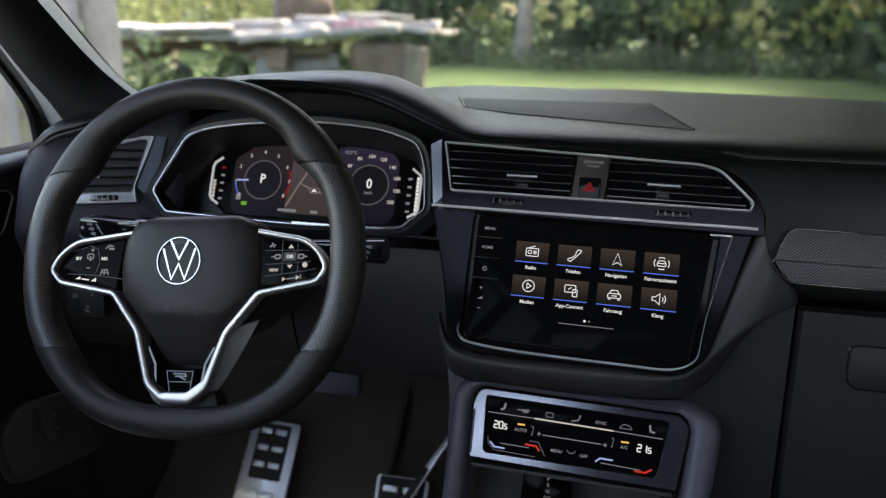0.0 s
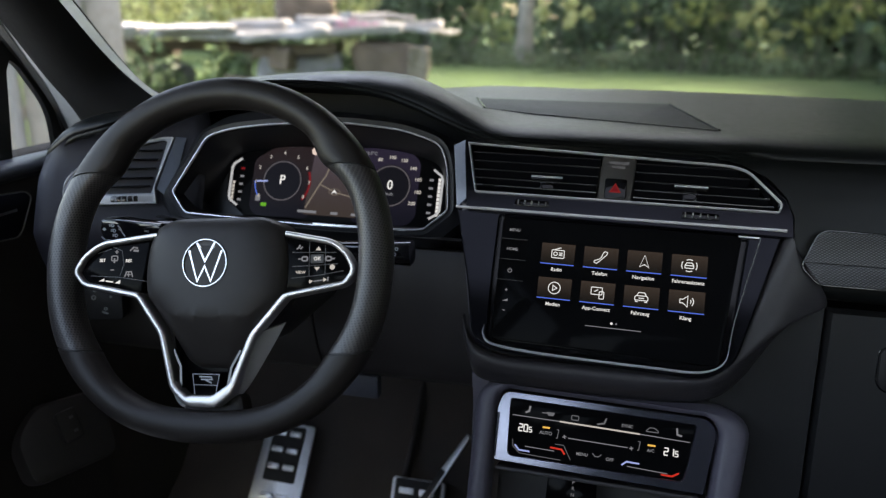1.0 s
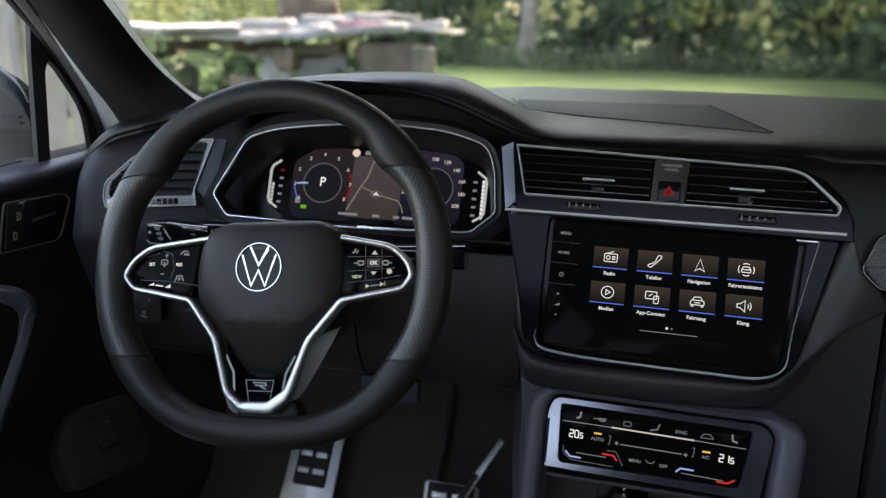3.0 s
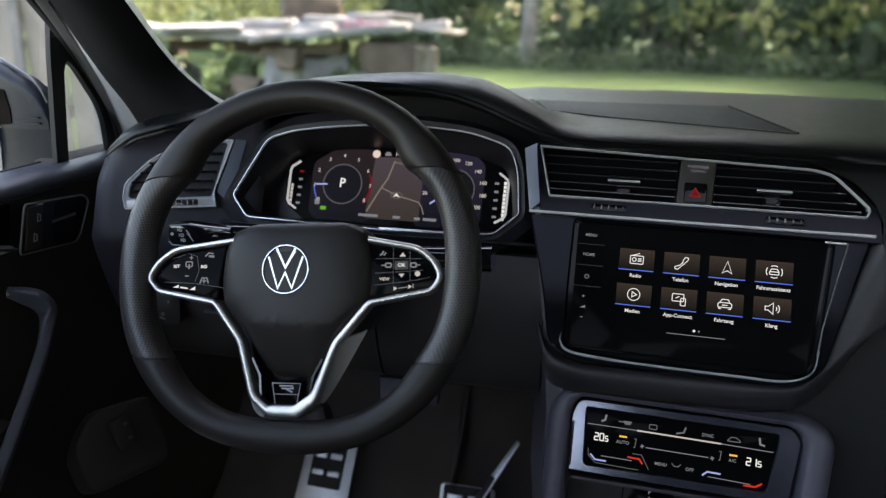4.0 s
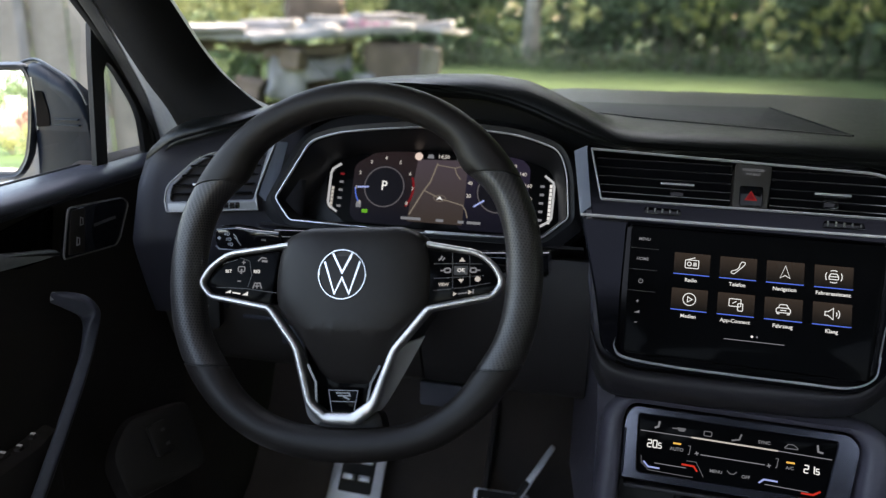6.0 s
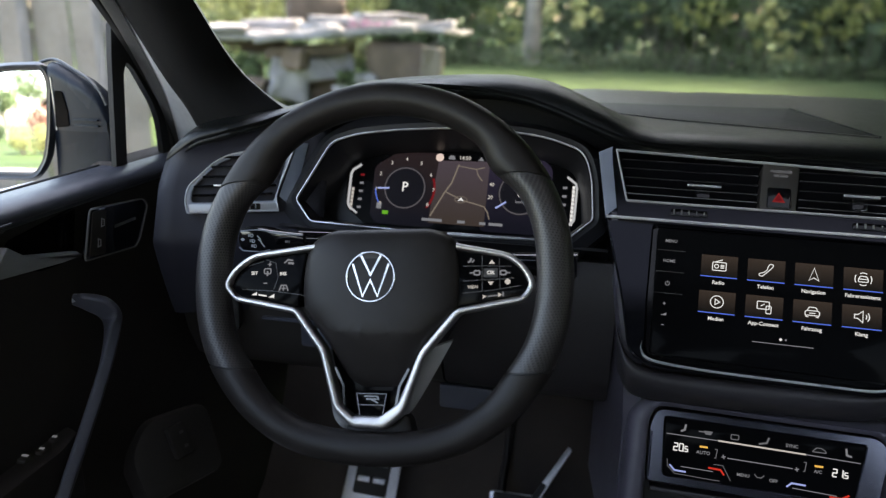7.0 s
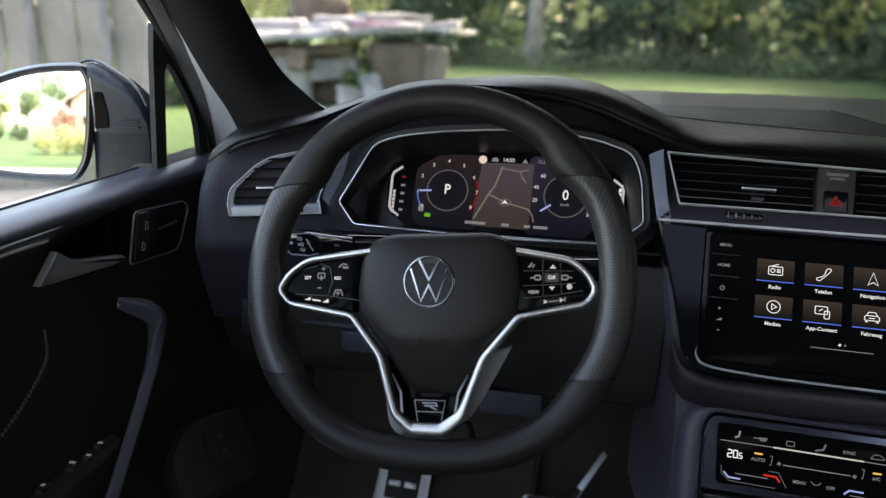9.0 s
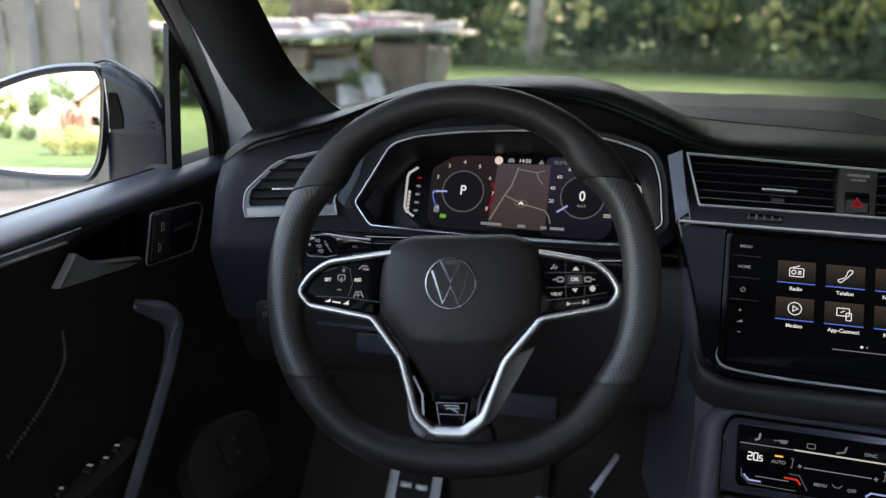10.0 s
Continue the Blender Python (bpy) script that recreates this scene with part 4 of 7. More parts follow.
for y in (-15, -4, 8, 20, 32):
    a = -53 + max(0, y + 6) * 0.92
    b = 44 + (y + 20) * 0.36
    part("slat", box(((a + b) / 2 * K, y * K, -0.0005), ((b - a) * K, 0.0028, 0.010), 0.0008, 1), PIANO, lv)
part("tab", box((-0.010, -0.0035, 0.0055), (0.034, 0.0026, 0.003), 0.0008), BRIGHT_TRIM, lv, "chrome adjuster tab")
part("thumbwheel", box((0.012, -0.031, 0.0035), (0.034, 0.008, 0.005), 0.0015), PIANO, lv, "airflow thumbwheel")
for j in range(4):
    part("rib", box(((2 + j * 7) * K, -0.031, 0.0055), (0.0014, 0.006, 0.001)), MARK, lv)
part("left_trim_line", sweep([(-0.690, 0.118, 1.0955), (-0.62, 0.137, 1.0955), (-0.555, 0.165, 1.0955)], lambda i, n: oval(0.002, 0.002, 8)), BRIGHT_TRIM, dashboard)


# ---- climate panel and console ----
CLIM = panel((0.03, 0.062, 0.885), -2, 22)
console = thing("centre_console", "dark centre console with rounded soft-touch frame", "console", CLIM)
c_out = rounded(mm([(-146, 34), (-128, 56), (130, 56), (163, 36), (158, -20), (140, -190), (-146, -190)]), [0.02, 0.02, 0.02, 0.025, 0.02, 0.002, 0.002])
c_in = rounded(mm([(-119, 26), (-112, 42), (117, 40), (128, 27), (124, -20), (112, -190), (-117, -190)]), [0.012, 0.012, 0.012, 0.012, 0.02, 0.002, 0.002])
lv4 = [[(x, y, -0.05) for x, y in inset(c_out, -0.004)], [(x, y, -0.014) for x, y in c_out], [(x, y, 0.002) for x, y in inset(c_out, 0.003)], [(x, y, 0.011) for x, y in inset(c_out, 0.009)],
       [(x, y, 0.012) for x, y in inset(c_in, -0.007)], [(x, y, 0.008) for x, y in inset(c_in, -0.002)], [(x, y, -0.02) for x, y in c_in]]
part("frame_moulding", rings(lv4, False, False), CONSOLE, console, "rounded soft-touch frame", sharp=70)
bay = mm([(-118, -50), (114, -50), (112, -190), (-118, -190)])
part("tray_back", slab(bay, -0.075, -0.07), BLACK, console)
part("tray_lip", box((0, -0.0485, -0.012), (0.226, 0.004, 0.03), 0.001), SOFT_DARK, console)
gate = part("gear_gate", slab(rounded(mm([(-54, -52), (2, -52), (6, -120), (-56, -120)]), 0.006), -0.05, -0.030, 0.001), TOUCH, console, "gear indicator panel")
for i, s in enumerate(("P", "R", "N", "D/S")):
    lettering(s, 0.0068 if i == 0 else 0.0056, -0.024, (-58 - i * 7.5) * K, -0.0296, DIM_GLOW if i == 0 else FAINT_GLOW, gate)

climate = thing("climate_panel", "black glossy touch climate panel with lit symbols", "climate control", CLIM)
plate_o = rounded(mm([(-119, 20), (-112, 40), (116, 39), (127, 26), (117, -44), (-117, -41)]), [0.01, 0.01, 0.01, 0.012, 0.002, 0.002])
plate_i = rounded(mm([(-103, 20), (-103, 32), (104, 30), (103.5, 22), (95, -33), (-101, -33)]), [0.002, 0.003, 0.003, 0.002, 0.006, 0.006])
part("surround", bezel(plate_o, plate_i, -0.02, -0.001, -0.02, 0.001), SURROUND, climate, "blue-grey satin surround")
part("glass", slab(inset(plate_i, 0.0006), -0.02, -0.0015, 0.001), DARKGLASS, climate, "black touch glass")
# no real moulding: a bead shaped to imitate sheen on the left facet
part("sheen_bead", sweep([(-0.1165, 0.014, 0.000), (-0.1165, -0.036, 0.000)], lambda i, n: oval(0.0016, 0.0016, 8)), SURROUND, climate)
Z0, Z1 = -0.0012, -0.0008
part("upper_line", ribbon(mm([(-100, 13.5), (-45, 13.2)]), 0.0009, Z0, Z1), DIM_GLOW, climate)
part("upper_line", ribbon(mm([(-45, 13.2), (45, 11.8)]), 0.0017, Z0, Z1), SOFT_GLOW, climate)
part("upper_line", ribbon(mm([(45, 11.8), (99, 10.5)]), 0.0009, Z0, Z1), DIM_GLOW, climate)


def digits(s, x, y, h, parent):
    """Seven-segment figures."""
    seg = {"0": "abcdef", "1": "bc", "2": "abged", "5": "afgcd"}
    w = h * 0.52
    for ch in s:
        if ch == ".":
            part("point", box(((x - h * 0.12) * K, (y - h / 2) * K, Z1), (h * 0.11 * K, h * 0.11 * K, 0.0004)), WHITE_GLOW, parent)
            continue
        hh = h if ch != "s" else h * 0.72
        code = seg["5" if ch == "s" else ch]
        ww = w if ch != "s" else w * 0.75
        yb = y - h / 2
        lines = {"a": ((0, hh), (ww, hh)), "b": ((ww, hh), (ww, hh / 2)), "c": ((ww, hh / 2), (ww, 0)), "d": ((0, 0), (ww, 0)), "e": ((0, 0), (0, hh / 2)), "f": ((0, hh / 2), (0, hh)), "g": ((0, hh / 2), (ww, hh / 2))}
        bms = [ribbon([((x + p[0]) * K, (yb + p[1]) * K) for p in lines[c]], 0.0013 if ch != "s" else 0.0011, Z0, Z1) for c in code]
        part("figure", join(*bms), WHITE_GLOW, parent, "white lit figure")
        x += ww + h * 0.24


digits("20.s", -91, 0.3, 7.8, climate)
digits("21.s", 72.5, -3.0, 7.8, climate)
part("amber_light", box((-0.0595, 0.0042, Z1), (0.0085, 0.0020, 0.0003)), AMBER_GLOW, climate, "amber indicator bar")
part("amber_light", box((0.0585, 0.0012, Z1), (0.0085, 0.0020, 0.0003)), AMBER_GLOW, climate, "amber indicator bar")
lettering("AUTO", 0.0052, -0.0595, -0.0022, Z1, DIM_GLOW, climate)
lettering("A/C", 0.0048, 0.0580, -0.0046, Z1, DIM_GLOW, climate)
lettering("SYNC", 0.0050, 0.0305, 0.0185, Z1, DIM_GLOW, climate)
lettering("MENU", 0.0048, -0.0165, -0.0200, Z1, DIM_GLOW, climate)
lettering("OFF", 0.0050, 0.0145, -0.0212, Z1, DIM_GLOW, climate)
part("slider_line", ribbon(mm([(-34, -4.2), (33, -5.0)]), 0.0010, Z0, Z1), DIM_GLOW, climate)
for x, y in ((-38, -3.4), (37, -5.2)):
    part("fan_symbol", join(*[ribbon([(x * K, y * K), ((x + 2.2 * math.cos(a)) * K, (y + 2.2 * math.sin(a)) * K)], 0.0011, Z0, Z1) for a in (0.3, 1.87, 3.44, 5.0)]), DIM_GLOW, climate)
for x in (-46, 45):
    part("bracket_mark", ribbon(mm([(x - 1.5, 3.5), (x + 1, 3.5), (x, -6), (x - 1.6, -6)]), 0.0008, Z0, Z1), FAINT_GLOW, climate)
part("temperature_track", ribbon(mm([(-97, -14), (-96, -22), (-88, -29), (-50, -30), (-40, -30)]), 0.0006, Z0, Z1), FAINT_GLOW, climate)
part("temperature_track", ribbon(mm([(-82, -20.5), (-48, -21)]), 0.0008, Z0, Z1), DIM_GLOW, climate)
part("temperature_track", ribbon(mm([(-48, -13), (-38, -13), (-29, -28)]), 0.0006, Z0, Z1), FAINT_GLOW, climate)
part("temperature_track", ribbon(mm([(34, -25.5), (78, -27)]), 0.0008, Z0, Z1), DIM_GLOW, climate)
part("cold_bar", ribbon(mm([(-94, -20), (-88.5, -25.5), (-76, -25.8)]), 0.0018, Z0, Z1), PALEBLUE_GLOW, climate, "pale blue bar")
part("cold_bar", ribbon(mm([(28, -25), (33, -20.5), (47, -20.8)]), 0.0018, Z0, Z1), PALEBLUE_GLOW, climate, "pale blue bar")
part("hot_bar", ribbon(mm([(-53, -17.5), (-40, -18), (-36, -23)]), 0.0020, Z0, Z1), RED_GLOW, climate, "red bar")
part("hot_bar", ribbon(mm([(71, -28.8), (83, -29), (90, -24.5)]), 0.0020, Z0, Z1), RED_GLOW, climate, "red bar")
part("seat_symbol", ribbon(mm([(-80, 26), (-81, 20), (-85, 18)]), 0.0022, Z0, Z1), DIM_GLOW, climate)
part("screen_symbol", join(ribbon(mm([(-66, 20.5), (-60, 20.5)]), 0.0012, Z0, Z1), slab(rounded(mm([(-59, 18), (-53, 18), (-51, 22), (-61, 22)]), 0.001), Z0, Z1)), FAINT_GLOW, climate)
part("rear_screen_symbol", ribbon(rounded(mm([(-32, 17), (-24, 17), (-24, 22), (-32, 22)]), 0.001), 0.0009, Z0, Z1, True), FAINT_GLOW, climate)
part("seat_air_symbol", ribbon(mm([(7, 24), (5, 18), (-3, 16)]), 0.0018, Z0, Z1), FAINT_GLOW, climate)
part("car_air_symbol", ribbon(rounded(mm([(51, 16), (65, 16), (64, 18), (60, 20.5), (55, 20.5)]), 0.001), 0.0009, Z0, Z1, True), FAINT_GLOW, climate)
part("seat_symbol", ribbon(mm([(84, 24), (85, 17), (90, 16)]), 0.0020, Z0, Z1), DIM_GLOW, climate)
part("direction_symbol", ribbon(mm([(-5, -17), (-2, -20), (2, -20), (5, -17)]), 0.0009, Z0, Z1), FAINT_GLOW, climate)

# ---- steering wheel ----
WHEEL = panel((-0.371, -0.062, 1.097), -1, 24, 5.8)
wheel = thing("steering_wheel", "black leather three-spoke steering wheel with silver trim, turned slightly", "steering wheel", WHEEL)
WX, WY, WZ = 0.0, 0.009, -0.015
TRIM = Matrix.Translation((-0.003, 0, -0.010)) @ Matrix.Diagonal((1.014, 1.014, 1, 1))


RIM_A = [0, 8, 16, 23, 32, 45, 58, 68, 78, 90, 180]
RIM_R = [0.1865, 0.1870, 0.1895, 0.1925, 0.1945, 0.1955, 0.1955, 0.1940, 0.1920, 0.1912, 0.1908]
SEAM_A = [-33.0, 31.7, 148.3, 213.0, 327.0, 391.7]
SEAM_LEAN = [9.0, -10.5, 10.5, -9.0, 9.0, -10.5]


def rim_point(a):
    """Outer radius and the width of the rim at the angle a, in degrees; the bottom is flattened, the thumbs have a swelling."""
    down = abs((a - 90) % 360 - 180)
    r = sum(lerp(RIM_A, RIM_R, abs(down + d)) for d in (-6, -3, 0, 3, 6)) / 5
    b = (a + 90) % 360 - 90
    up = b if b < 90 else 180 - b
    w = 0.0325 + 0.0030 * max(0.0, 1 - abs(up) / 36) + 0.0098 * math.exp(-((up - 35) / 9.0) ** 2) + 0.0035 * math.exp(-((up + 33) / 9.0) ** 2)
    return r, w


def rim_piece(name, a0, a1, mat, label, n, grow=0.0):
    """A stretch of the rim; its ends lean as the seams do."""
    angs = [a0 + (a1 - a0) * i / n for i in range(n + 1)]
    bm = bmesh.new()
    lay = bm.loops.layers.uv.new("UVMap")
    rows, along = [], 0.0
    for i, a in enumerate(angs):
        r, w = rim_point(a)
        lean = lerp(SEAM_A, SEAM_LEAN, a)
        row = []
        for j in range(28):
            t = 2 * math.pi * j / 28
            k = math.copysign(abs(math.cos(t)) ** 0.9, math.cos(t))
            e = (0.0185 + grow) * math.copysign(abs(math.sin(t)) ** 0.9, math.sin(t))
            rr = r - w / 2 + (w / 2 + grow) * k
            b = radians(a + lean * 0.5 * k)
            row.append(bm.verts.new((WX + rr * math.cos(b), WY + rr * math.sin(b), WZ + e)))
        rows.append((row, along))
        along += radians(a1 - a0) / n * 0.172
    for (p, u0), (q, u1) in zip(rows, rows[1:]):
        for j in range(28):
            k = (j + 1) % 28
            f = bm.faces.new((p[j], p[k], q[k], q[j]))
            for lp, uv in zip(f.loops, ((j, u0), (j + 1, u0), (j + 1, u1), (j, u1))):
                lp[lay].uv = (uv[0] * 0.0040, uv[1])
    bm.faces.new(rows[0][0][::-1])
    bm.faces.new(rows[-1][0])
    bmesh.ops.recalc_face_normals(bm, faces=bm.faces)
    return part(name, bm, mat, wheel, label, sharp=60)


rim_piece("rim_top", 32.1, 147.9, LEATHER, "smooth black leather rim", 70)
rim_piece("grip", -32.6, 31.3, PERF, "perforated black leather grip", 44, -0.0003)
rim_piece("grip", 148.7, 212.6, PERF, "perforated black leather grip", 44, -0.0003)
rim_piece("rim_bottom", 213.4, 326.6, LEATHER, "smooth black leather rim with flattened bottom", 70)
for a in (31.7, 148.3, 213, 327):
    rim_piece("seam", a - 0.42, a + 0.42, RUBBER, "dark sunken seam", 1, -0.0016)

trim_line = [(-60, 32), (-124, 24), (-143, 10), (-152, -5), (-140, -18.5), (-77, -30), (-47.3, -68), (-32, -121), (-15.5, -134.5), (13.5, -134.5), (31, -121.5), (39.5, -99), (51, -69), (84, -30), (145, -18.5), (154, -6), (147, 9), (132, 22), (83, 31)]
tl = rounded(mm(trim_line), [0.001] + [0.010, 0.008, 0.006, 0.005, 0.004, 0.006, 0.006, 0.004, 0.004, 0.006, 0.02, 0.006, 0.004, 0.005, 0.006, 0.008, 0.010, 0.001], 5)


def trim_section(i, n):
    f = abs(i / (n - 1) - 0.5)
    w = 0.0028 + 0.0014 * max(0.0, 1 - f / 0.25) ** 0.5 + 0.0022 * math.exp(-(f / 0.06) ** 2)
    return [(-w, -0.010), (-w, 0.0), (-w * 0.86, 0.0017), (-w * 0.5, 0.0028), (0, 0.0032), (w * 0.5, 0.0028), (w * 0.86, 0.0017), (w, 0.0), (w, -0.010)]


part("silver_trim", sweep([(x, y, 0.0) for x, y in tl], trim_section), SILVER, wheel, "satin silver Y-shaped spoke trim", m=TRIM, sharp=40)
front_line = smooth_line(mm([(55, -66), (42, -98), (34, -120), (26, -130), (16, -136.5), (0, -137), (-18, -136.5), (-27, -131), (-34, -121), (-40, -98), (-48, -72)]), 60)
rear_line = smooth_line(mm([(76, -57), (59, -88), (42, -117), (33, -128), (22, -137), (0, -143), (-26, -143), (-37, -138), (-43, -126), (-47, -98), (-53, -70)]), 60)
flank_rows = [[Vector((*(a * (1 - u) + b * u), -0.002 - 0.018 * u - 0.003 * math.sin(math.pi * u))) for u in (0.0, 0.15, 0.4, 0.7, 1.0)] for a, b in zip(front_line, rear_line)]
part("spoke_flank", loft(flank_rows, (0, 0.002, -0.003)), FLANK, wheel, "satin silver flank of the lower spoke", m=TRIM, sharp=50)
part("spoke_base", slab(rounded(mm([(-26, -128), (-38, -170), (44, -170), (34, -128)]), 0.008), -0.040, -0.022, 0.006), LEATHER, wheel, "black base of the lower spoke")
insert_shape = rounded(mm([(-45, -66), (-31, -120), (-15, -133), (13, -133), (30, -120), (48, -66), (30, -60), (-24, -60)]), 0.004)
part("lower_insert", slab(insert_shape, -0.030, -0.016, 0.002), TOUCH, wheel, "gloss black lower insert", m=TRIM)
part("insert_ridge", ribbon(mm([(-36, -84), (-27, -101), (-25, -128)]), 0.0022, -0.010, -0.004), PIANO, wheel, m=TRIM)
part("insert_ridge", ribbon(mm([(37, -84), (28, -101), (24, -126)]), 0.0022, -0.010, -0.004), PIANO, wheel, m=TRIM)
badge = part("badge_plate", slab(rounded(mm([(-14.5, -107), (16.5, -107), (13, -130), (-10.5, -130)]), 0.002), -0.012, -0.0045, 0.001), TOUCH, wheel, "small black badge plate", m=TRIM)
part("badge_edge", ribbon(mm([(-13.6, -108), (15.6, -108), (12.2, -129), (-9.7, -129)]), 0.0006, -0.0046, -0.0040, True), BADGE, badge)
part("badge_bar", box((0.0012, -0.1185, -0.0042), (0.025, 0.0006, 0.001)), BADGE, badge)
part("badge_shape", join(ribbon(mm([(-6, -110.5), (7, -110.5), (8, -113), (-4, -113)]), 0.0012, -0.0046, -0.0036), ribbon(mm([(1, -113.5), (7.5, -116.5)]), 0.0012, -0.0046, -0.0036)), BADGE, badge, "plain silver badge shape")

hub_line = mm([(-77, -4), (-75, -29), (-48, -64), (-30, -98), (-16, -108), (20, -108), (34, -98), (53, -64), (83, -29), (85, -4), (83, 25), (76, 42), (56, 51), (-45, 51), (-66, 42), (-74, 25)])
hub_o = rounded(hub_line, [0.012, 0.010, 0.010, 0.010, 0.006, 0.006, 0.010, 0.010, 0.010, 0.012, 0.012, 0.012, 0.014, 0.014, 0.012, 0.012], 6)
cxh, cyh = 0.004, -0.012
lv5 = []
for s, z in ((1.0, -0.020), (1.0, 0.0), (0.992, 0.006), (0.975, 0.0105), (0.94, 0.0145), (0.88, 0.0175), (0.80, 0.0198), (0.70, 0.0215), (0.58, 0.0228), (0.45, 0.0236), (0.3, 0.0241), (0.15, 0.0243), (0.04, 0.0244)):
    ring = []
    for x, y in hub_o:
        px, py = cxh + (x - cxh) * s, cyh + (y - cyh) * s
        zz = z
        ring.append((px, py, zz - 0.023))
    lv5.append(ring)
hub = rings(lv5, False, True)
creases = [(Vector((0.004, -0.051, 0)), Vector((0, -1, 0)))] + [(Vector((0.004 + s * 0.042, -0.051, 0)), Vector((s * 0.50, -0.866, 0))) for s in (-1, 1)]
for o, n in creases:
    bmesh.ops.bisect_plane(hub, geom=hub.verts[:] + hub.edges[:] + hub.faces[:], plane_co=o, plane_no=n)
for v in hub.verts:
    if v.co.z > -0.030:
        d = max(0.0, max((v.co - o).dot(n) for o, n in creases))
        v.co.z -= 0.36 * min(d, 0.035) + 0.2 * max(0.0, d - 0.035)
part("airbag_cover", hub, LEATHER, wheel, "smooth black airbag cover with a creased lower face", sharp=50)
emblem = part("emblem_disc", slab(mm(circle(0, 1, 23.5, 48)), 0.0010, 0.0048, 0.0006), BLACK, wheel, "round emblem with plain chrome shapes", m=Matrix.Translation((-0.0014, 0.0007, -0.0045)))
part("emblem_ring", bezel(mm(circle(0, 1, 24.8, 64)), mm(circle(0, 1, 22.8, 64)), 0.0020, 0.0068, 0.0020, 0.0006), EMBLEM, emblem, "chrome ring")


def ridge(pts, w, z0, z1):
    """A bar with a ridge along its middle, along the 2D line."""
    n = len(pts)
    bm = bmesh.new()
    rows = []
    for i in range(n):
        p = Vector(pts[i])
        d1 = (p - Vector(pts[i - 1])).normalized() if i else (Vector(pts[1]) - p).normalized()
        d2 = (Vector(pts[i + 1]) - p).normalized() if i < n - 1 else d1
        v = Vector((-d1.y - d2.y, d1.x + d2.x))
        v = v / max(0.5, v.length_squared / 2) * w / 2
        rows.append([bm.verts.new((*(p + v), z0)), bm.verts.new((*(p + v * 0.5), z1)), bm.verts.new((*(p - v * 0.5), z1)), bm.verts.new((*(p - v), z0))])
    for a, b in zip(rows, rows[1:]):
        for j in range(3):
            bm.faces.new((a[j], a[j + 1], b[j + 1], b[j]))
    bmesh.ops.recalc_face_normals(bm, faces=bm.faces)
    return bm


part("emblem_chevron", ridge(mm([(-9.8, 21.5), (0, 2.6), (9.8, 21.5)]), 0.0040, 0.0046, 0.0060), EMBLEM, emblem, "chrome chevron bar", sharp=10)
part("emblem_zigzag", ridge(mm([(-18, 13.5), (-7.4, -17.8), (0, -2.2), (7.4, -17.8), (18, 13.5)]), 0.0039, 0.0046, 0.0060), EMBLEM, emblem, "chrome zigzag bar", sharp=10)

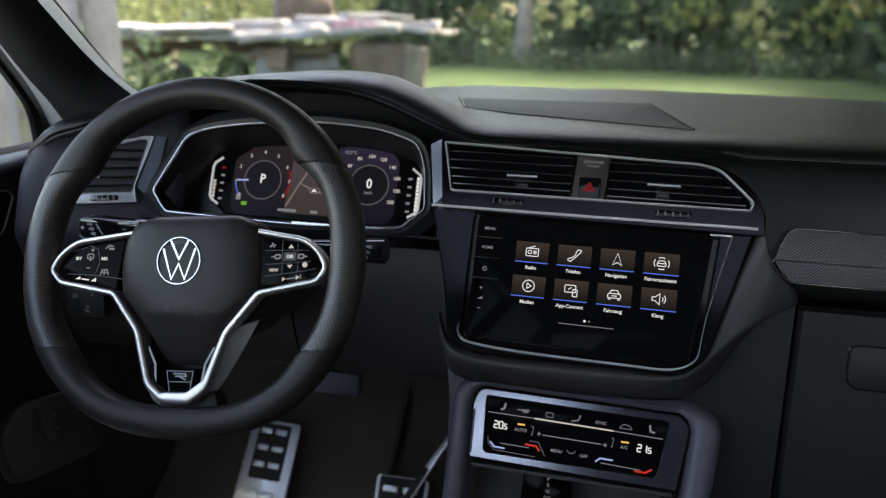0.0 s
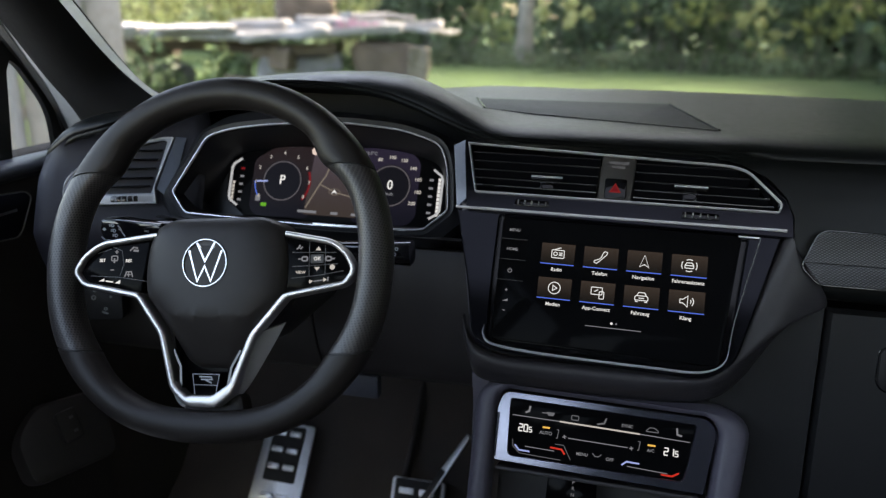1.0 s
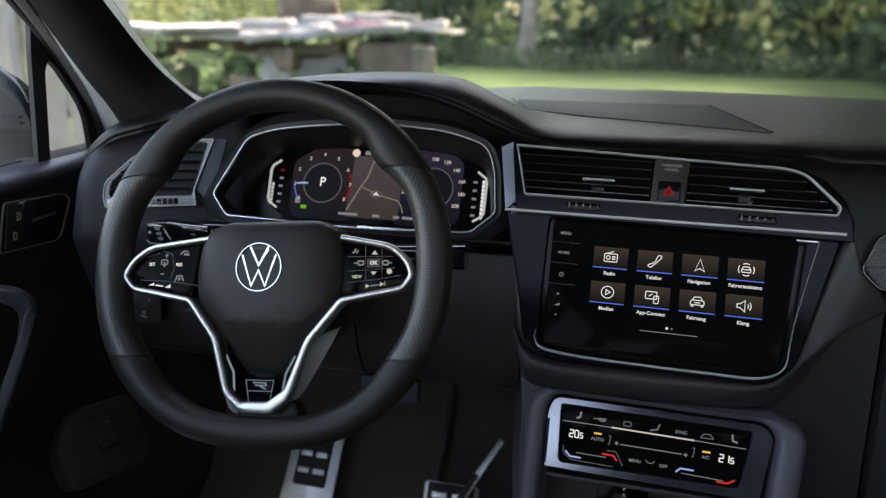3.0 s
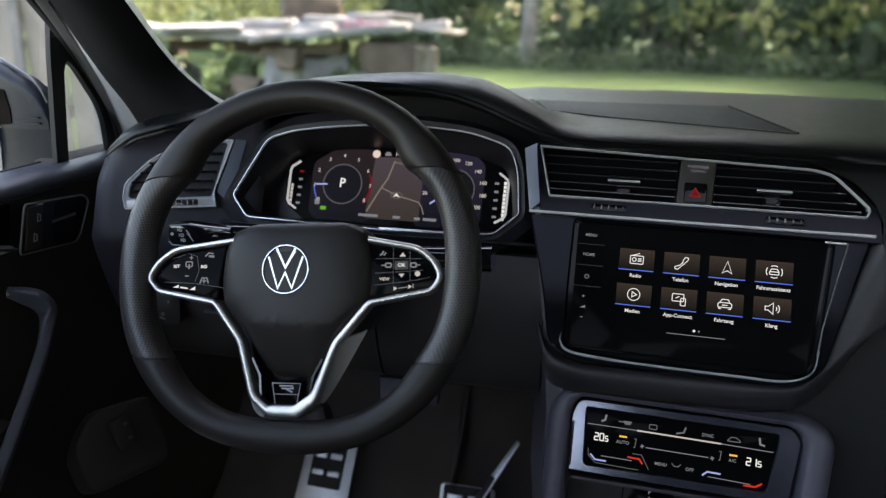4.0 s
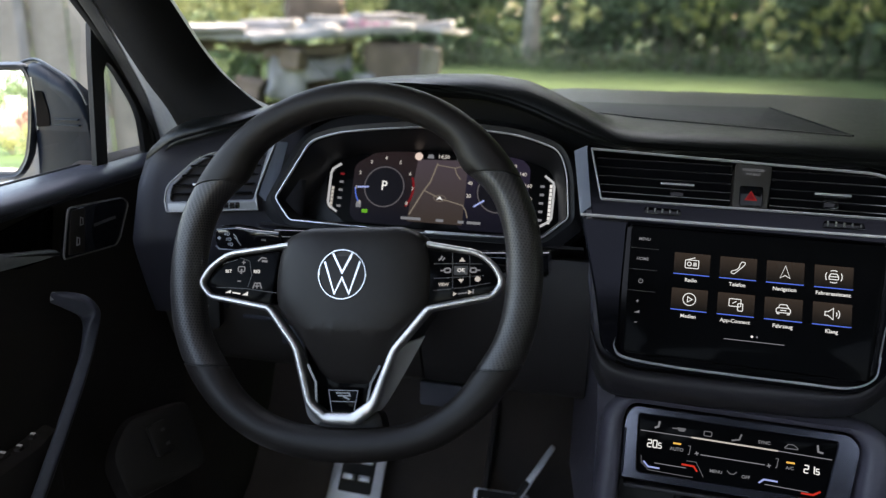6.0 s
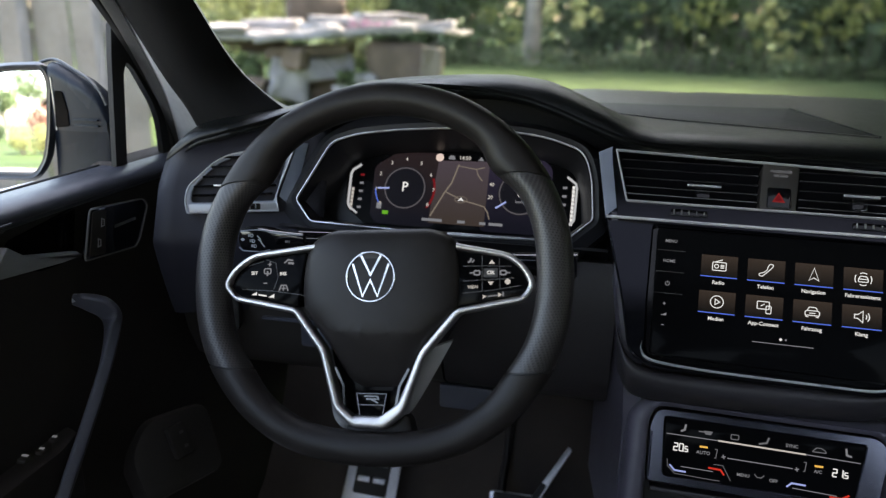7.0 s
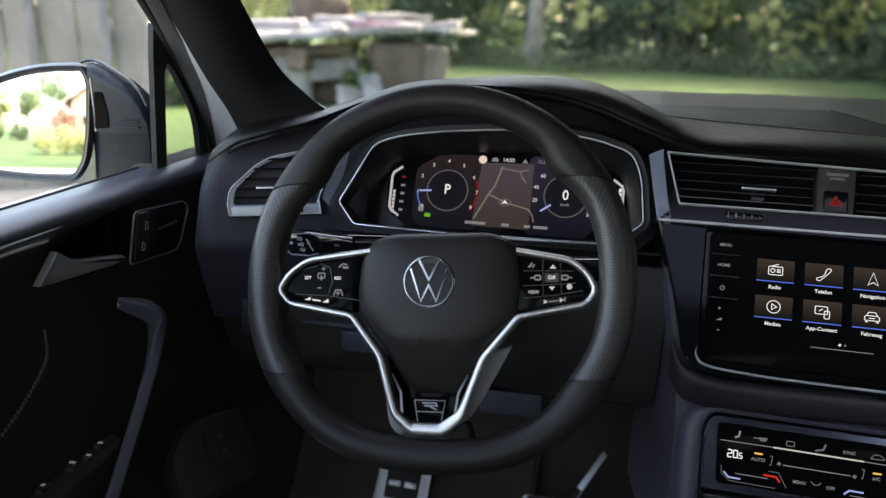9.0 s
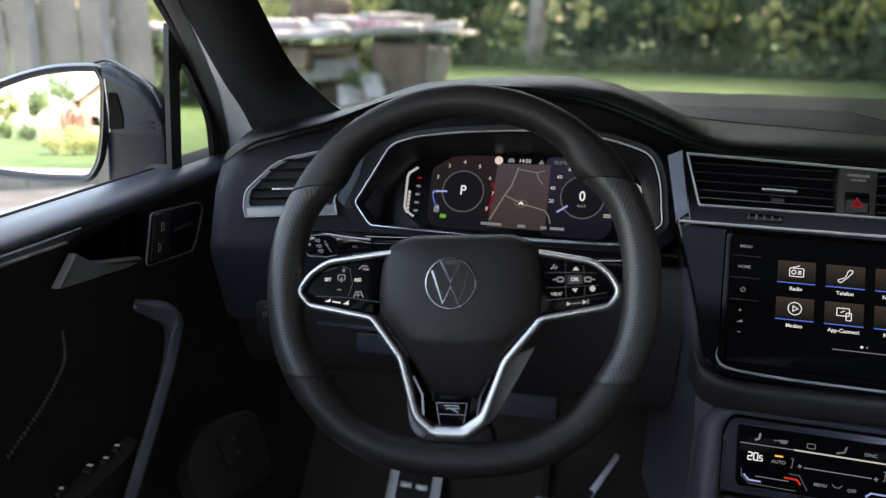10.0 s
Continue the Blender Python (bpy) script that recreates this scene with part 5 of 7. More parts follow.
for s in (-1, 1):
    ox = 3
    pts = [(-65, 28), (-122, 22), (-139, 8), (-146, -8), (-136, -17.5), (-73, -27)]
    pts = [(x - ox, y) for x, y in pts] if s < 0 else [(-x + ox * 2, y) for x, y in pts]
    sw = part("switch_panel", slab(rounded(mm(pts), 0.004), -0.020, -0.0030, 0.002), TOUCH, wheel, "gloss black touch switch panel", m=TRIM)
    z0, z1 = -0.0031, -0.0025
    def key(pl, w=0.0009, closed=False, mat=None):
        part("key_mark", ribbon(mm(pl), w, z0, z1, closed), mat or DIM_GLOW, sw)
    if s < 0:
        lettering("SET", 0.0045, -0.1233, 0.0070, z1, WHITE_GLOW, sw)
        lettering("RES", 0.0045, -0.0927, 0.0064, z1, WHITE_GLOW, sw)
        key([(-109.4, 15.9), (-105.4, 15.9)]), key([(-107.4, 13.9), (-107.4, 17.9)])
        key(rounded([(-113, 6.6), (-106, 6.6), (-106, 11.6), (-113, 11.6)], 1.4), 0.0011, True), key([(-109.5, 9.4), (-109.5, 4.4)], 0.0016)
        key([(-113.4, -2.9), (-109.4, -2.9)], 0.0011)
        key([(-92, 17), (-88, 20.5), (-83, 19.5)], 0.0013), key([(-88, 17.2), (-82, 16.6)], 0.0022)
        key([(-96.4, -10.5), (-94.4, -5), (-89, -5), (-87, -10.5)], 0.0012), key([(-94, -8), (-89.4, -8)], 0.0012), key([(-92, -5), (-92, -10.5)], 0.0009)
        part("key_mark", slab(mm([(-126, -14.6), (-120, -14.9), (-120, -11.8)]), z0, z1), WHITE_GLOW, sw)
        key([(-118, -14.4), (-109.5, -15.6)], 0.0014, mat=WHITE_GLOW)
        part("key_mark", slab(mm([(-107.4, -16.9), (-101.4, -17.4), (-101.4, -13.6)]), z0, z1), WHITE_GLOW, sw)
        for a in ([(-112, 21), (-101, 17), (-98, 3), (-102, -9)], [(-136, -9), (-104, -10.5), (-70, -15)], [(-130, 14.5), (-114, 19)]):
            part("key_gap", ribbon(mm(a), 0.0007, z0, z0 + 0.0005), BLACK, sw)
    else:
        lettering("OK", 0.0050, 0.1144, 0.0060, z1, WHITE_GLOW, sw)
        lettering("VIEW", 0.0042, 0.0976, -0.0074, z1, SOFT_GLOW, sw)
        key([(92.6, 16), (95, 17.2), (96, 20)], 0.0016), key([(96.5, 15.6), (98.6, 18.4)], 0.0012)
        part("key_mark", slab(mm([(112.4, 14.4), (118.4, 14.4), (115.4, 18.2)]), z0, z1), SOFT_GLOW, sw)
        part("key_mark", slab(mm([(111.6, -2.2), (117.2, -2.2), (114.4, -5.8)]), z0, z1), SOFT_GLOW, sw)
        key(rounded([(98.6, 4.2), (104, 4.2), (104, 8), (98.6, 8)], 1.2), 0.0014, True), key([(94.5, 6), (98.6, 6)], 0.0012)
        key(rounded([(123.4, 4.2), (128.8, 4.2), (128.8, 8), (123.4, 8)], 1.2), 0.0014, True), key([(128.8, 6), (132.6, 6)], 0.0012)
        part("key_mark", slab(mm(circle(130.2, -2.3, 2.6, 14)), z0, z1), SOFT_GLOW, sw)
        part("key_mark", slab(mm([(107, -18.4), (107, -14.4), (110.6, -16)]), z0, z1), SOFT_GLOW, sw)
        key([(111.4, -16.2), (120.6, -15)], 0.0010), key([(126, -16), (126, -12)], 0.0012)
        part("key_mark", slab(mm([(121.4, -16.8), (121.4, -12.6), (125, -14.4)]), z0, z1), SOFT_GLOW, sw)
        part("key_block", slab(rounded(mm([(107.6, 1.6), (121, 1.8), (121, 10.4), (107.6, 10.2)]), 0.001), z0, z0 + 0.0004), BLACK, sw)
        for a in ([(88, 12.5), (108, 12.5), (134, 12)], [(88, -1.5), (109, -0.6), (136, 1)], [(88, -13), (118, -10), (142, -6)], [(106, 24), (106.4, -11)], [(122.4, 20), (123, -9)]):
            part("key_gap", ribbon(mm(a), 0.0007, z0, z0 + 0.0005), BLACK, sw)

# stalks behind the wheel
def stalk(name, label, p, q, mark):
    st = thing(name, label, "control stalk")
    p, q = Vector(p), Vector(q)
    line = [p.lerp(q, i / 8) for i in range(9)]
    part("lever", sweep(line, lambda i, n: [(x * (0.62 + 0.46 * i / (n - 1)) if i < n - 1 else x * 0.95, y * (0.62 + 0.46 * i / (n - 1))) for x, y in rounded([(-0.011, -0.0115), (0.011, -0.0115), (0.011, 0.0115), (-0.011, 0.0115)], 0.0095)]), PIANO, st)
    # grey bar standing in for light along the lever's underside
    part("lever_sheen", sweep([p.lerp(q, 0.10), p.lerp(q, 0.55), p.lerp(q, 0.98)], lambda i, n: [(x, y - 0.0075 - 0.0028 * i) for x, y in oval(0.006, 0.0022, 8)]), SURROUND, st, "grey line as light on the lever's lower edge")
    ax = (q - p).normalized()
    m = panel(q - ax * 0.020 + Vector((0, -0.0130, 0.001)), 0, 4)
    for dx, dy in mark:
        part("mark", ribbon(mm([(dx - 2, dy), (dx + 2, dy + 0.4)]), 0.0016, 0.0, 0.0004), MARK, st, m=m)
        part("mark", ribbon(mm(circle(dx + 3.6, dy, 1.5, 8)), 0.0008, 0.0, 0.0004, True), MARK, st, m=m)
    return st


ind = thing("indicator_stalk", "glossy black indicator stalk with pale lamp symbols", "control stalk", panel((-0.537, 0.0235, 1.101), 8, 4))
paddle = rounded(mm([(-14, 8), (7, 10), (30, 7.4), (58, 6), (62, -8), (26, -13.5), (9, -17.6), (-12, -16.6), (-16.5, -5)]), [0.005, 0.004, 0.01, 0.002, 0.002, 0.01, 0.006, 0.006, 0.006])
part("lever", slab(paddle, -0.016, 0.0, 0.0025), PIANO, ind)
part("lever_stem", sweep([(0.05, -0.001, -0.010), (0.09, -0.001, -0.012), (0.125, -0.002, -0.016)], lambda i, n: oval(0.0085, 0.0075, 12)), PIANO, ind)
# pale ribbons draw the highlight above and the light below the paddle
part("lever_sheen", ribbon(mm([(-13, 6.6), (7, 8.6), (30, 6.0), (57, 4.6)]), 0.0011, -0.0008, 0.0004), VENTFRAME, ind, "grey line as highlight on the lever's upper edge")
part("lever_sheen", ribbon(mm([(-15, -12), (-11, -15.8), (9, -16.4), (20, -13.6)]), 0.0014, -0.0010, 0.0002), VENTFRAME, ind, "grey line as light on the lever's lower edge")
part("mark", slab(mm([(-13, -3.1), (-10.6, -1), (-8.2, -3.1), (-10.6, -5.2)]), 0.0, 0.0004), MARK, ind)
for x, y in ((-1.2, 1.8), (0.4, -4.3), (2.2, -9.9)):
    part("mark", ribbon(mm([(x, y - 1.6), (x, y + 1.6), (x + 1.6, y + 1.6), (x + 2.6, y), (x + 1.6, y - 1.6)]), 0.0008, 0.0, 0.0004, True), MARK, ind)
    part("mark", join(*[ribbon(mm([(x - 3.2, y + d), (x - 0.9, y + d + 0.3)]), 0.0006, 0.0, 0.0004) for d in (-1.1, 0, 1.1)]), MARK, ind)
part("mark", ribbon(mm([(6, 2), (9, -1.5), (10.5, -6), (14, -10.6)]), 0.0012, 0.0, 0.0004), MARK, ind)
part("mark", ribbon(mm([(6.5, -2), (10, -4.5)]), 0.0009, 0.0, 0.0004), MARK, ind)
part("mark", join(ribbon(mm([(37, -3.4), (41, -3.4)]), 0.0022, 0.0, 0.0004), ribbon(mm([(42, -2), (42, -5)]), 0.0008, 0.0, 0.0004)), DIM_MARK, ind)
stalk("wiper_stalk", "black wiper stalk with pale symbols", (-0.30, 0.035, 1.092), (-0.180, 0.026, 1.100), [(2, 6), (0, 0), (-2, -6)])
switch = thing("light_switch", "black headlight switch panel below the side vent", "switch panel", panel((-0.642, 0.127, 0.956), 16, 6))
part("switch_face", slab(rounded(mm([(-24, -22), (26, -22), (26, 28), (-24, 28)]), 0.008), -0.02, 0.002, 0.002), GLOVE, switch)
for x, y, r in ((-12, 10, 2.6), (11, 11, 1.2), (3, -6, 1.8), (-10, 20, 1.4)):
    part("symbol", ribbon(mm(circle(x, y, r, 10)), 0.0013, 0.002, 0.0024, True), DIM_MARK, switch)
part("symbol", ribbon(mm([(-2, -10), (6, -13)]), 0.0022, 0.002, 0.0024), DIM_MARK, switch)

# ---- footwell ----
footrest = thing("footrest", "brushed aluminium footrest with black rubber studs", "footrest", panel((-0.521, 0.380, 0.532), 4, 38, -4))
part("plate", slab(rounded(mm([(-50, -130), (50, -130), (46, 104), (-46, 104)]), 0.006), -0.006, 0.0, 0.002), ALU, footrest)
part("stud_pad", slab(rounded(mm([(-30, -2), (30, -2), (30, 98), (-30, 98)]), 0.004), 0.0, 0.003, 0.001), RUBBER, footrest)
part("stud_pad", slab(rounded(mm([(-34, -120), (34, -120), (33, -44), (-33, -44)]), 0.004), 0.0, 0.003, 0.001), RUBBER, footrest)
for r in range(5):
    for c in (-14, 14):
        part("stud", box((c * K, (84 - r * 30 - (22 if r > 2 else 0)) * K, 0.005), (0.022, 0.010, 0.005), 0.002), ALU, footrest)
brake = thing("brake_pedal", "brushed aluminium brake pedal with black rubber pads", "pedal", panel((-0.262, 0.375, 0.535), 0, 35))
part("plate", slab(rounded(mm([(-46, -40), (46, -40), (48, 38), (-48, 38)]), 0.008), -0.008, 0.0, 0.002), ALU, brake)
part("rubber_pad", slab(rounded(mm([(-39, -34), (39, -34), (41, 36), (-41, 36)]), 0.006), 0.0, 0.003, 0.001), RUBBER, brake)
for c in (-19, 17):
    for y in (16, -12):
        part("stud", box((c * K, y * K, 0.005), (0.027, 0.011, 0.005), 0.002), ALU, brake)
part("arm", sweep([(-0.03, 0.01, -0.012), (-0.03, 0.10, -0.05), (-0.03, 0.30, -0.08)], lambda i, n: oval(0.007, 0.012, 10)), BLACK, brake)
accel = thing("accelerator_pedal", "slim brushed aluminium accelerator pedal", "pedal", panel((-0.203, 0.398, 0.622), -10, 30, -24))
part("plate", slab(rounded(mm([(-8, -120), (8, -120), (7, 42), (-2, 44)]), 0.003), -0.006, 0.0, 0.002), ALU, accel)
part("rubber_strip", slab(rounded(mm([(-6, -118), (6, -118), (5, -30), (-5, -30)]), 0.003), 0.0, 0.002, 0.001), RUBBER, accel)

floor_rows = [[(x, y, z + 0.012 * noise.noise((x * 6, y * 6, 0))) for x in np.linspace(-0.74, 0.74, 40)] for y, z in ((-1.9, 0.44), (-1.0, 0.44), (-0.3, 0.43), (0.1, 0.42), (0.3, 0.43), (0.42, 0.50), (0.52, 0.62), (0.60, 0.80), (0.62, 1.05))]
floor = part("floor", loft(floor_rows, (0, 0.02, -0.02)), CARPET, None, sharp=80)
tagged(floor, "black carpeted car floor and footwell", "floor", kind="structure")
tunnel = part("floor_tunnel", box((0.02, 0.1, 0.55), (0.22, 1.2, 0.30), 0.02), CARPET, None)
tagged(tunnel, "black carpeted tunnel under the console", "floor", kind="structure")
kick = thing("kick_panel", "black side trim in the footwell with release lever", "trim panel", panel((-0.705, 0.10, 0.775), 72, 25))
part("moulding", slab(rounded(mm([(-70, -60), (60, -70), (70, 30), (-30, 44), (-70, 10)]), 0.02), -0.03, 0.0, 0.010), LID, kick)
lever_k = part("release_lever", box((0.0, 0.0, 0.006), (0.030, 0.045, 0.010), 0.004), LID, kick, "small black release lever")
part("symbol", box((0.004, 0.010, 0.0115), (0.006, 0.004, 0.0006)), STITCH, lever_k)
part("symbol", box((0.004, -0.010, 0.0115), (0.006, 0.004, 0.0006)), STITCH, lever_k)

# ---- driver's door ----
door = thing("driver_door", "dark closed car door with silver pull and grab handle", "car door")


def door_row(z):
    """The inner face of the door from the hinge side backwards at one height."""
    depth = lerp([0.55, 0.70, 0.84, 0.90, 0.905, 0.99, 1.06, 1.13, 1.15, 1.163], [0.0, 0.0, 0.01, 0.012, 0.012, 0.0, 0.0, 0.0, -0.004, -0.008], z)
    return [(-0.752 + depth, y, z) for y in np.linspace(0.24, -1.1, 60)]


part("inner_panel", loft([door_row(z) for z in np.linspace(0.55, 1.136, 64)], (-0.04, 0, 0)), DOORTRIM, door, "black door trim panel", sharp=50)
belt = [[(-0.742 + dx, y, 1.150 + dz) for y in np.linspace(0.27, -1.1, 30)] for dx, dz in ((-0.008, -0.021), (0.001, -0.020), (0.003, -0.017), (0.002, -0.012), (-0.002, -0.008), (-0.010, -0.004), (-0.024, -0.002), (-0.052, -0.003))]
part("belt_pad", loft(belt, (-0.01, 0, -0.008)), BELT, door, "soft grey top pad of the door", sharp=60)
part("window_seal", sweep([(-0.800, 0.16, 1.142), (-0.800, -1.1, 1.142)], lambda i, n: oval(0.004, 0.006, 10)), RUBBER, door)
part("bright_sill_line", sweep([(-0.806, 0.02, 1.145), (-0.806, -1.1, 1.145)], lambda i, n: oval(0.003, 0.003, 8)), BRIGHT_TRIM, door, "bright chrome sill line")
PD = panel((-0.737, 0.0, 1.09), 90, 0)
part("decor_line", ribbon(mm([(-122, 35.5), (-200, 38.5), (-420, 42)]), 0.0024, 0.0, 0.005), BRIGHT_TRIM, door, "thin silver decor line", m=PD)
part("decor_strip", slab(rounded(mm([(-96, 43), (-420, 49), (-420, 40), (-122, 34), (-112, 36)]), 0.001), 0.0, 0.003, 0.001), WOVEN, door, "woven decor strip", m=PD)
bowl = rounded(mm([(-96, 22), (8, 34), (-6, -24), (-60, -22), (-104, 8)]), 0.006)
PD2 = panel((-0.7455, 0.0, 1.09), 90, 0)
part("pull_recess", slab(bowl, -0.002, 0.0010, 0.0005), TOUCH, door, "dark pull recess", m=PD2)
pull_s = rounded(mm([(-137, -7), (-107, 20), (-84, 4), (-6, -14), (0, -21), (-30, -20), (-120, -10)]), 0.002)
part("door_pull", slab(pull_s, 0.001, 0.010, 0.003), SILVER_PAINT, door, "satin silver door pull", m=PD2)
keyp = rounded(mm([(16, 30), (118, 20), (128, 10), (104, -30), (94, -37), (-2, -27)]), 0.006)
kp = part("key_plate", slab(keyp, 0.0, 0.004, 0.0015), PIANO, door, "gloss black plate with lock buttons", m=PD)
part("plate_edge", ribbon(keyp, 0.0016, 0.003, 0.0048, True), DIM_MARK, kp)
part("lock_keys", slab(rounded(mm([(20, 26), (44, 24), (34, -28), (6, -24)]), 0.003), 0.004, 0.0055, 0.001), DOORTRIM, kp)
for x, y in ((34, 10), (24, -12)):
    part("lock_symbol", ribbon(mm([(x - 3, y - 4), (x + 2, y - 4), (x + 3, y + 3), (x - 1, y + 5)]), 0.0013, 0.0055, 0.006, True), MARK, kp)
part("plate_print", box((0.078, -0.001, 0.0042), (0.042, 0.0035, 0.0005)), material("dim_print", (0.10, 0.10, 0.10), 0.5), kp)
grab = smooth_line([(-0.738, -0.022, 1.0240), (-0.722, -0.018, 1.0205), (-0.708, -0.0087, 1.0105), (-0.703, -0.0065, 0.9930), (-0.702, -0.0214, 0.9595), (-0.702, -0.0433, 0.9282), (-0.702, -0.0785, 0.8849), (-0.702, -0.1115, 0.8467), (-0.702, -0.135, 0.82)], 40)
part("grab_handle", sweep(grab, lambda i, n: [(x * (0.6 + 0.4 * min(1, i / 6)), y * (0.55 + 0.45 * min(1, i / 8))) for x, y in rounded([(-0.007, -0.011), (0.007, -0.011), (0.007, 0.011), (-0.007, 0.011)], 0.004)], up=(0.4, 0, 1)), BELT, door, "satin grey grab handle")
part("grab_tip", sweep([grab[0], grab[2]], lambda i, n: oval(0.0048, 0.0068, 12), up=(0.4, 0, 1)), SILVER_PAINT, door)
arm = rounded([(-0.775, -0.04), (-0.722, -0.060), (-0.712, -0.10), (-0.712, -0.9), (-0.775, -0.9)], 0.008)
part("armrest", slab(arm, 0.80, 0.880, 0.006), DOORTRIM, door, "black armrest with window switches")
knob = part("mirror_knob", rings([[(-0.757 + r * math.cos(j * 0.3927), -0.0797 + r * math.sin(j * 0.3927), z) for j in range(16)] for r, z in ((0.011, 0.878), (0.011, 0.886), (0.009, 0.889), (0.002, 0.8895))]), LID, door, "round mirror adjuster knob")
part("knob_mark", box((-0.757, -0.0760, 0.8900), (0.008, 0.0024, 0.0006)), FAINT_GLOW, knob)
for x, y, w in ((-0.7445, -0.0776, 0.6), (-0.7336, -0.0844, 0.7), (-0.7515, -0.1063, 0.8), (-0.7301, -0.1087, 0.7), (-0.7611, -0.1232, 1.2), (-0.7384, -0.1250, 1.2), (-0.7635, -0.1644, 1.2), (-0.7412, -0.1666, 1.2), (-0.7554, -0.1836, 1.3)):
    key_cap = part("window_switch", box((x, y - 0.002, 0.880), (0.013 * w, 0.012 * w, 0.008), 0.002), LID, door)
    part("switch_mark", box((x, y, 0.8846), (0.0075 * w, 0.0030, 0.0008)), FAINT_GLOW, key_cap)
for i in range(34):
    u = i / 33
    p = smooth_line([(-0.7505, -0.122, 1.030), (-0.7505, -0.126, 1.000), (-0.7480, -0.165, 0.972), (-0.7440, -0.217, 0.950)], 34)[i]
    part("stitch", box(p, (0.0025, 0.0016, 0.0038)), STITCH, door)

# window frame, quarter window, pillar
qw = thing("quarter_window", "small triangular front quarter window in black frame", "window")
outer_q = rounded([(0.120, 1.135), (0.134, 1.285), (0.140, 1.325), (0.180, 1.290), (0.250, 1.215), (0.262, 1.140)], [0.002, 0.002, 0.004, 0.01, 0.03, 0.004])
inner_q = rounded([(0.142, 1.147), (0.154, 1.262), (0.162, 1.276), (0.176, 1.266), (0.222, 1.205), (0.226, 1.147)], [0.002, 0.002, 0.004, 0.01, 0.03, 0.004])
part("window_frame", rings([[(-0.775, y, z) for y, z in outer_q], [(-0.768, y, z) for y, z in outer_q], [(-0.767, y, z) for y, z in inner_q], [(-0.775, y, z) for y, z in inner_q], [(-0.775, y, z) for y, z in outer_q]], False, False), RUBBER, qw, sharp=40)
qp = part("pane", rings([[(-0.770, y, z) for y, z in inner_q], [(-0.773, y, z) for y, z in inner_q]]), PANE, qw)
qp.visible_shadow = False
frame_line = [(-0.770, 0.262, 1.14), (-0.768, 0.240, 1.215), (-0.762, 0.18, 1.285), (-0.752, 0.115, 1.340), (-0.735, 0.02, 1.405), (-0.715, -0.10, 1.47), (-0.690, -0.28, 1.53), (-0.67, -0.55, 1.56), (-0.67, -1.1, 1.55)]
part("door_window_frame", sweep([tuple(p) for p in smooth_line(frame_line, 40)], lambda i, n: rounded([(-0.005, -0.012), (0.005, -0.012), (0.005, 0.010), (-0.005, 0.010)], 0.003)), RUBBER, door, "black window frame")
pl_a = smooth_line([(-0.768, 0.262, 1.140), (-0.766, 0.245, 1.18), (-0.757, 0.18, 1.262), (-0.742, 0.085, 1.350), (-0.715, -0.06, 1.45), (-0.66, -0.22, 1.55)], 26)
pl_b = smooth_line([(-0.690, 0.215, 1.150), (-0.692, 0.200, 1.182), (-0.697, 0.176, 1.220), (-0.708, 0.147, 1.262), (-0.716, 0.078, 1.350), (-0.69, -0.06, 1.46), (-0.64, -0.22, 1.57)], 26)
pl_c = smooth_line([(-0.555, 0.220, 1.205), (-0.574, 0.204, 1.222), (-0.600, 0.200, 1.242), (-0.625, 0.184, 1.272), (-0.630, 0.125, 1.326), (-0.620, -0.02, 1.45), (-0.58, -0.19, 1.60)], 26)
pl_f = smooth_line([(-0.604, 0.345, 1.198), (-0.648, 0.333, 1.214), (-0.680, 0.322, 1.234), (-0.703, 0.305, 1.270), (-0.712, 0.255, 1.326), (-0.700, 0.11, 1.45), (-0.65, -0.07, 1.60)], 26)
pillar = thing("a_pillar", "black roof pillar trim with pale grey lower strip", "pillar")
def strip_edge(a, b):
    return a.lerp(b, min(0.92, max(0.0, 0.10 + (a.z - 1.15) * 3.4)))


part("window_rubber", loft([[a.lerp(strip_edge(a, b), j / 3) + Vector((0.003, -0.003, 0)) for j in range(4)] for a, b in zip(pl_a, pl_b)], (-0.01, 0.012, 0)), RUBBER, pillar, "black rubber beside the window", sharp=60)
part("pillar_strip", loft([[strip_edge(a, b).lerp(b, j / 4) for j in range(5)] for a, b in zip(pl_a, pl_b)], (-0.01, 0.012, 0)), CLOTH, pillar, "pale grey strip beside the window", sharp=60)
rows = []
for b, c in zip(pl_b, pl_c):
    rows.append([b.lerp(c, j / 10) + Vector((0.010, -0.022, -0.004)) * math.sin(math.pi * j / 10) for j in range(11)])
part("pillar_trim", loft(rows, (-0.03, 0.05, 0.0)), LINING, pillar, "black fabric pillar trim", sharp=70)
# flank of the pillar, its sky sheen painted by a pale colour
part("pillar_edge", loft([[c.lerp(f, j / 5) + Vector((0.004, 0.002, 0.002)) * math.sin(math.pi * j / 5) for j in range(6)] for c, f in zip(pl_c, pl_f)], (-0.006, 0.003, -0.002)), EDGE, pillar, "flank facing the windscreen, coloured blue-grey for sky sheen", sharp=60)
part("pillar_seal", sweep([tuple(f) for f in pl_f], lambda i, n: oval(0.003, 0.003, 8)), RUBBER, pillar, "black seal along the windscreen")

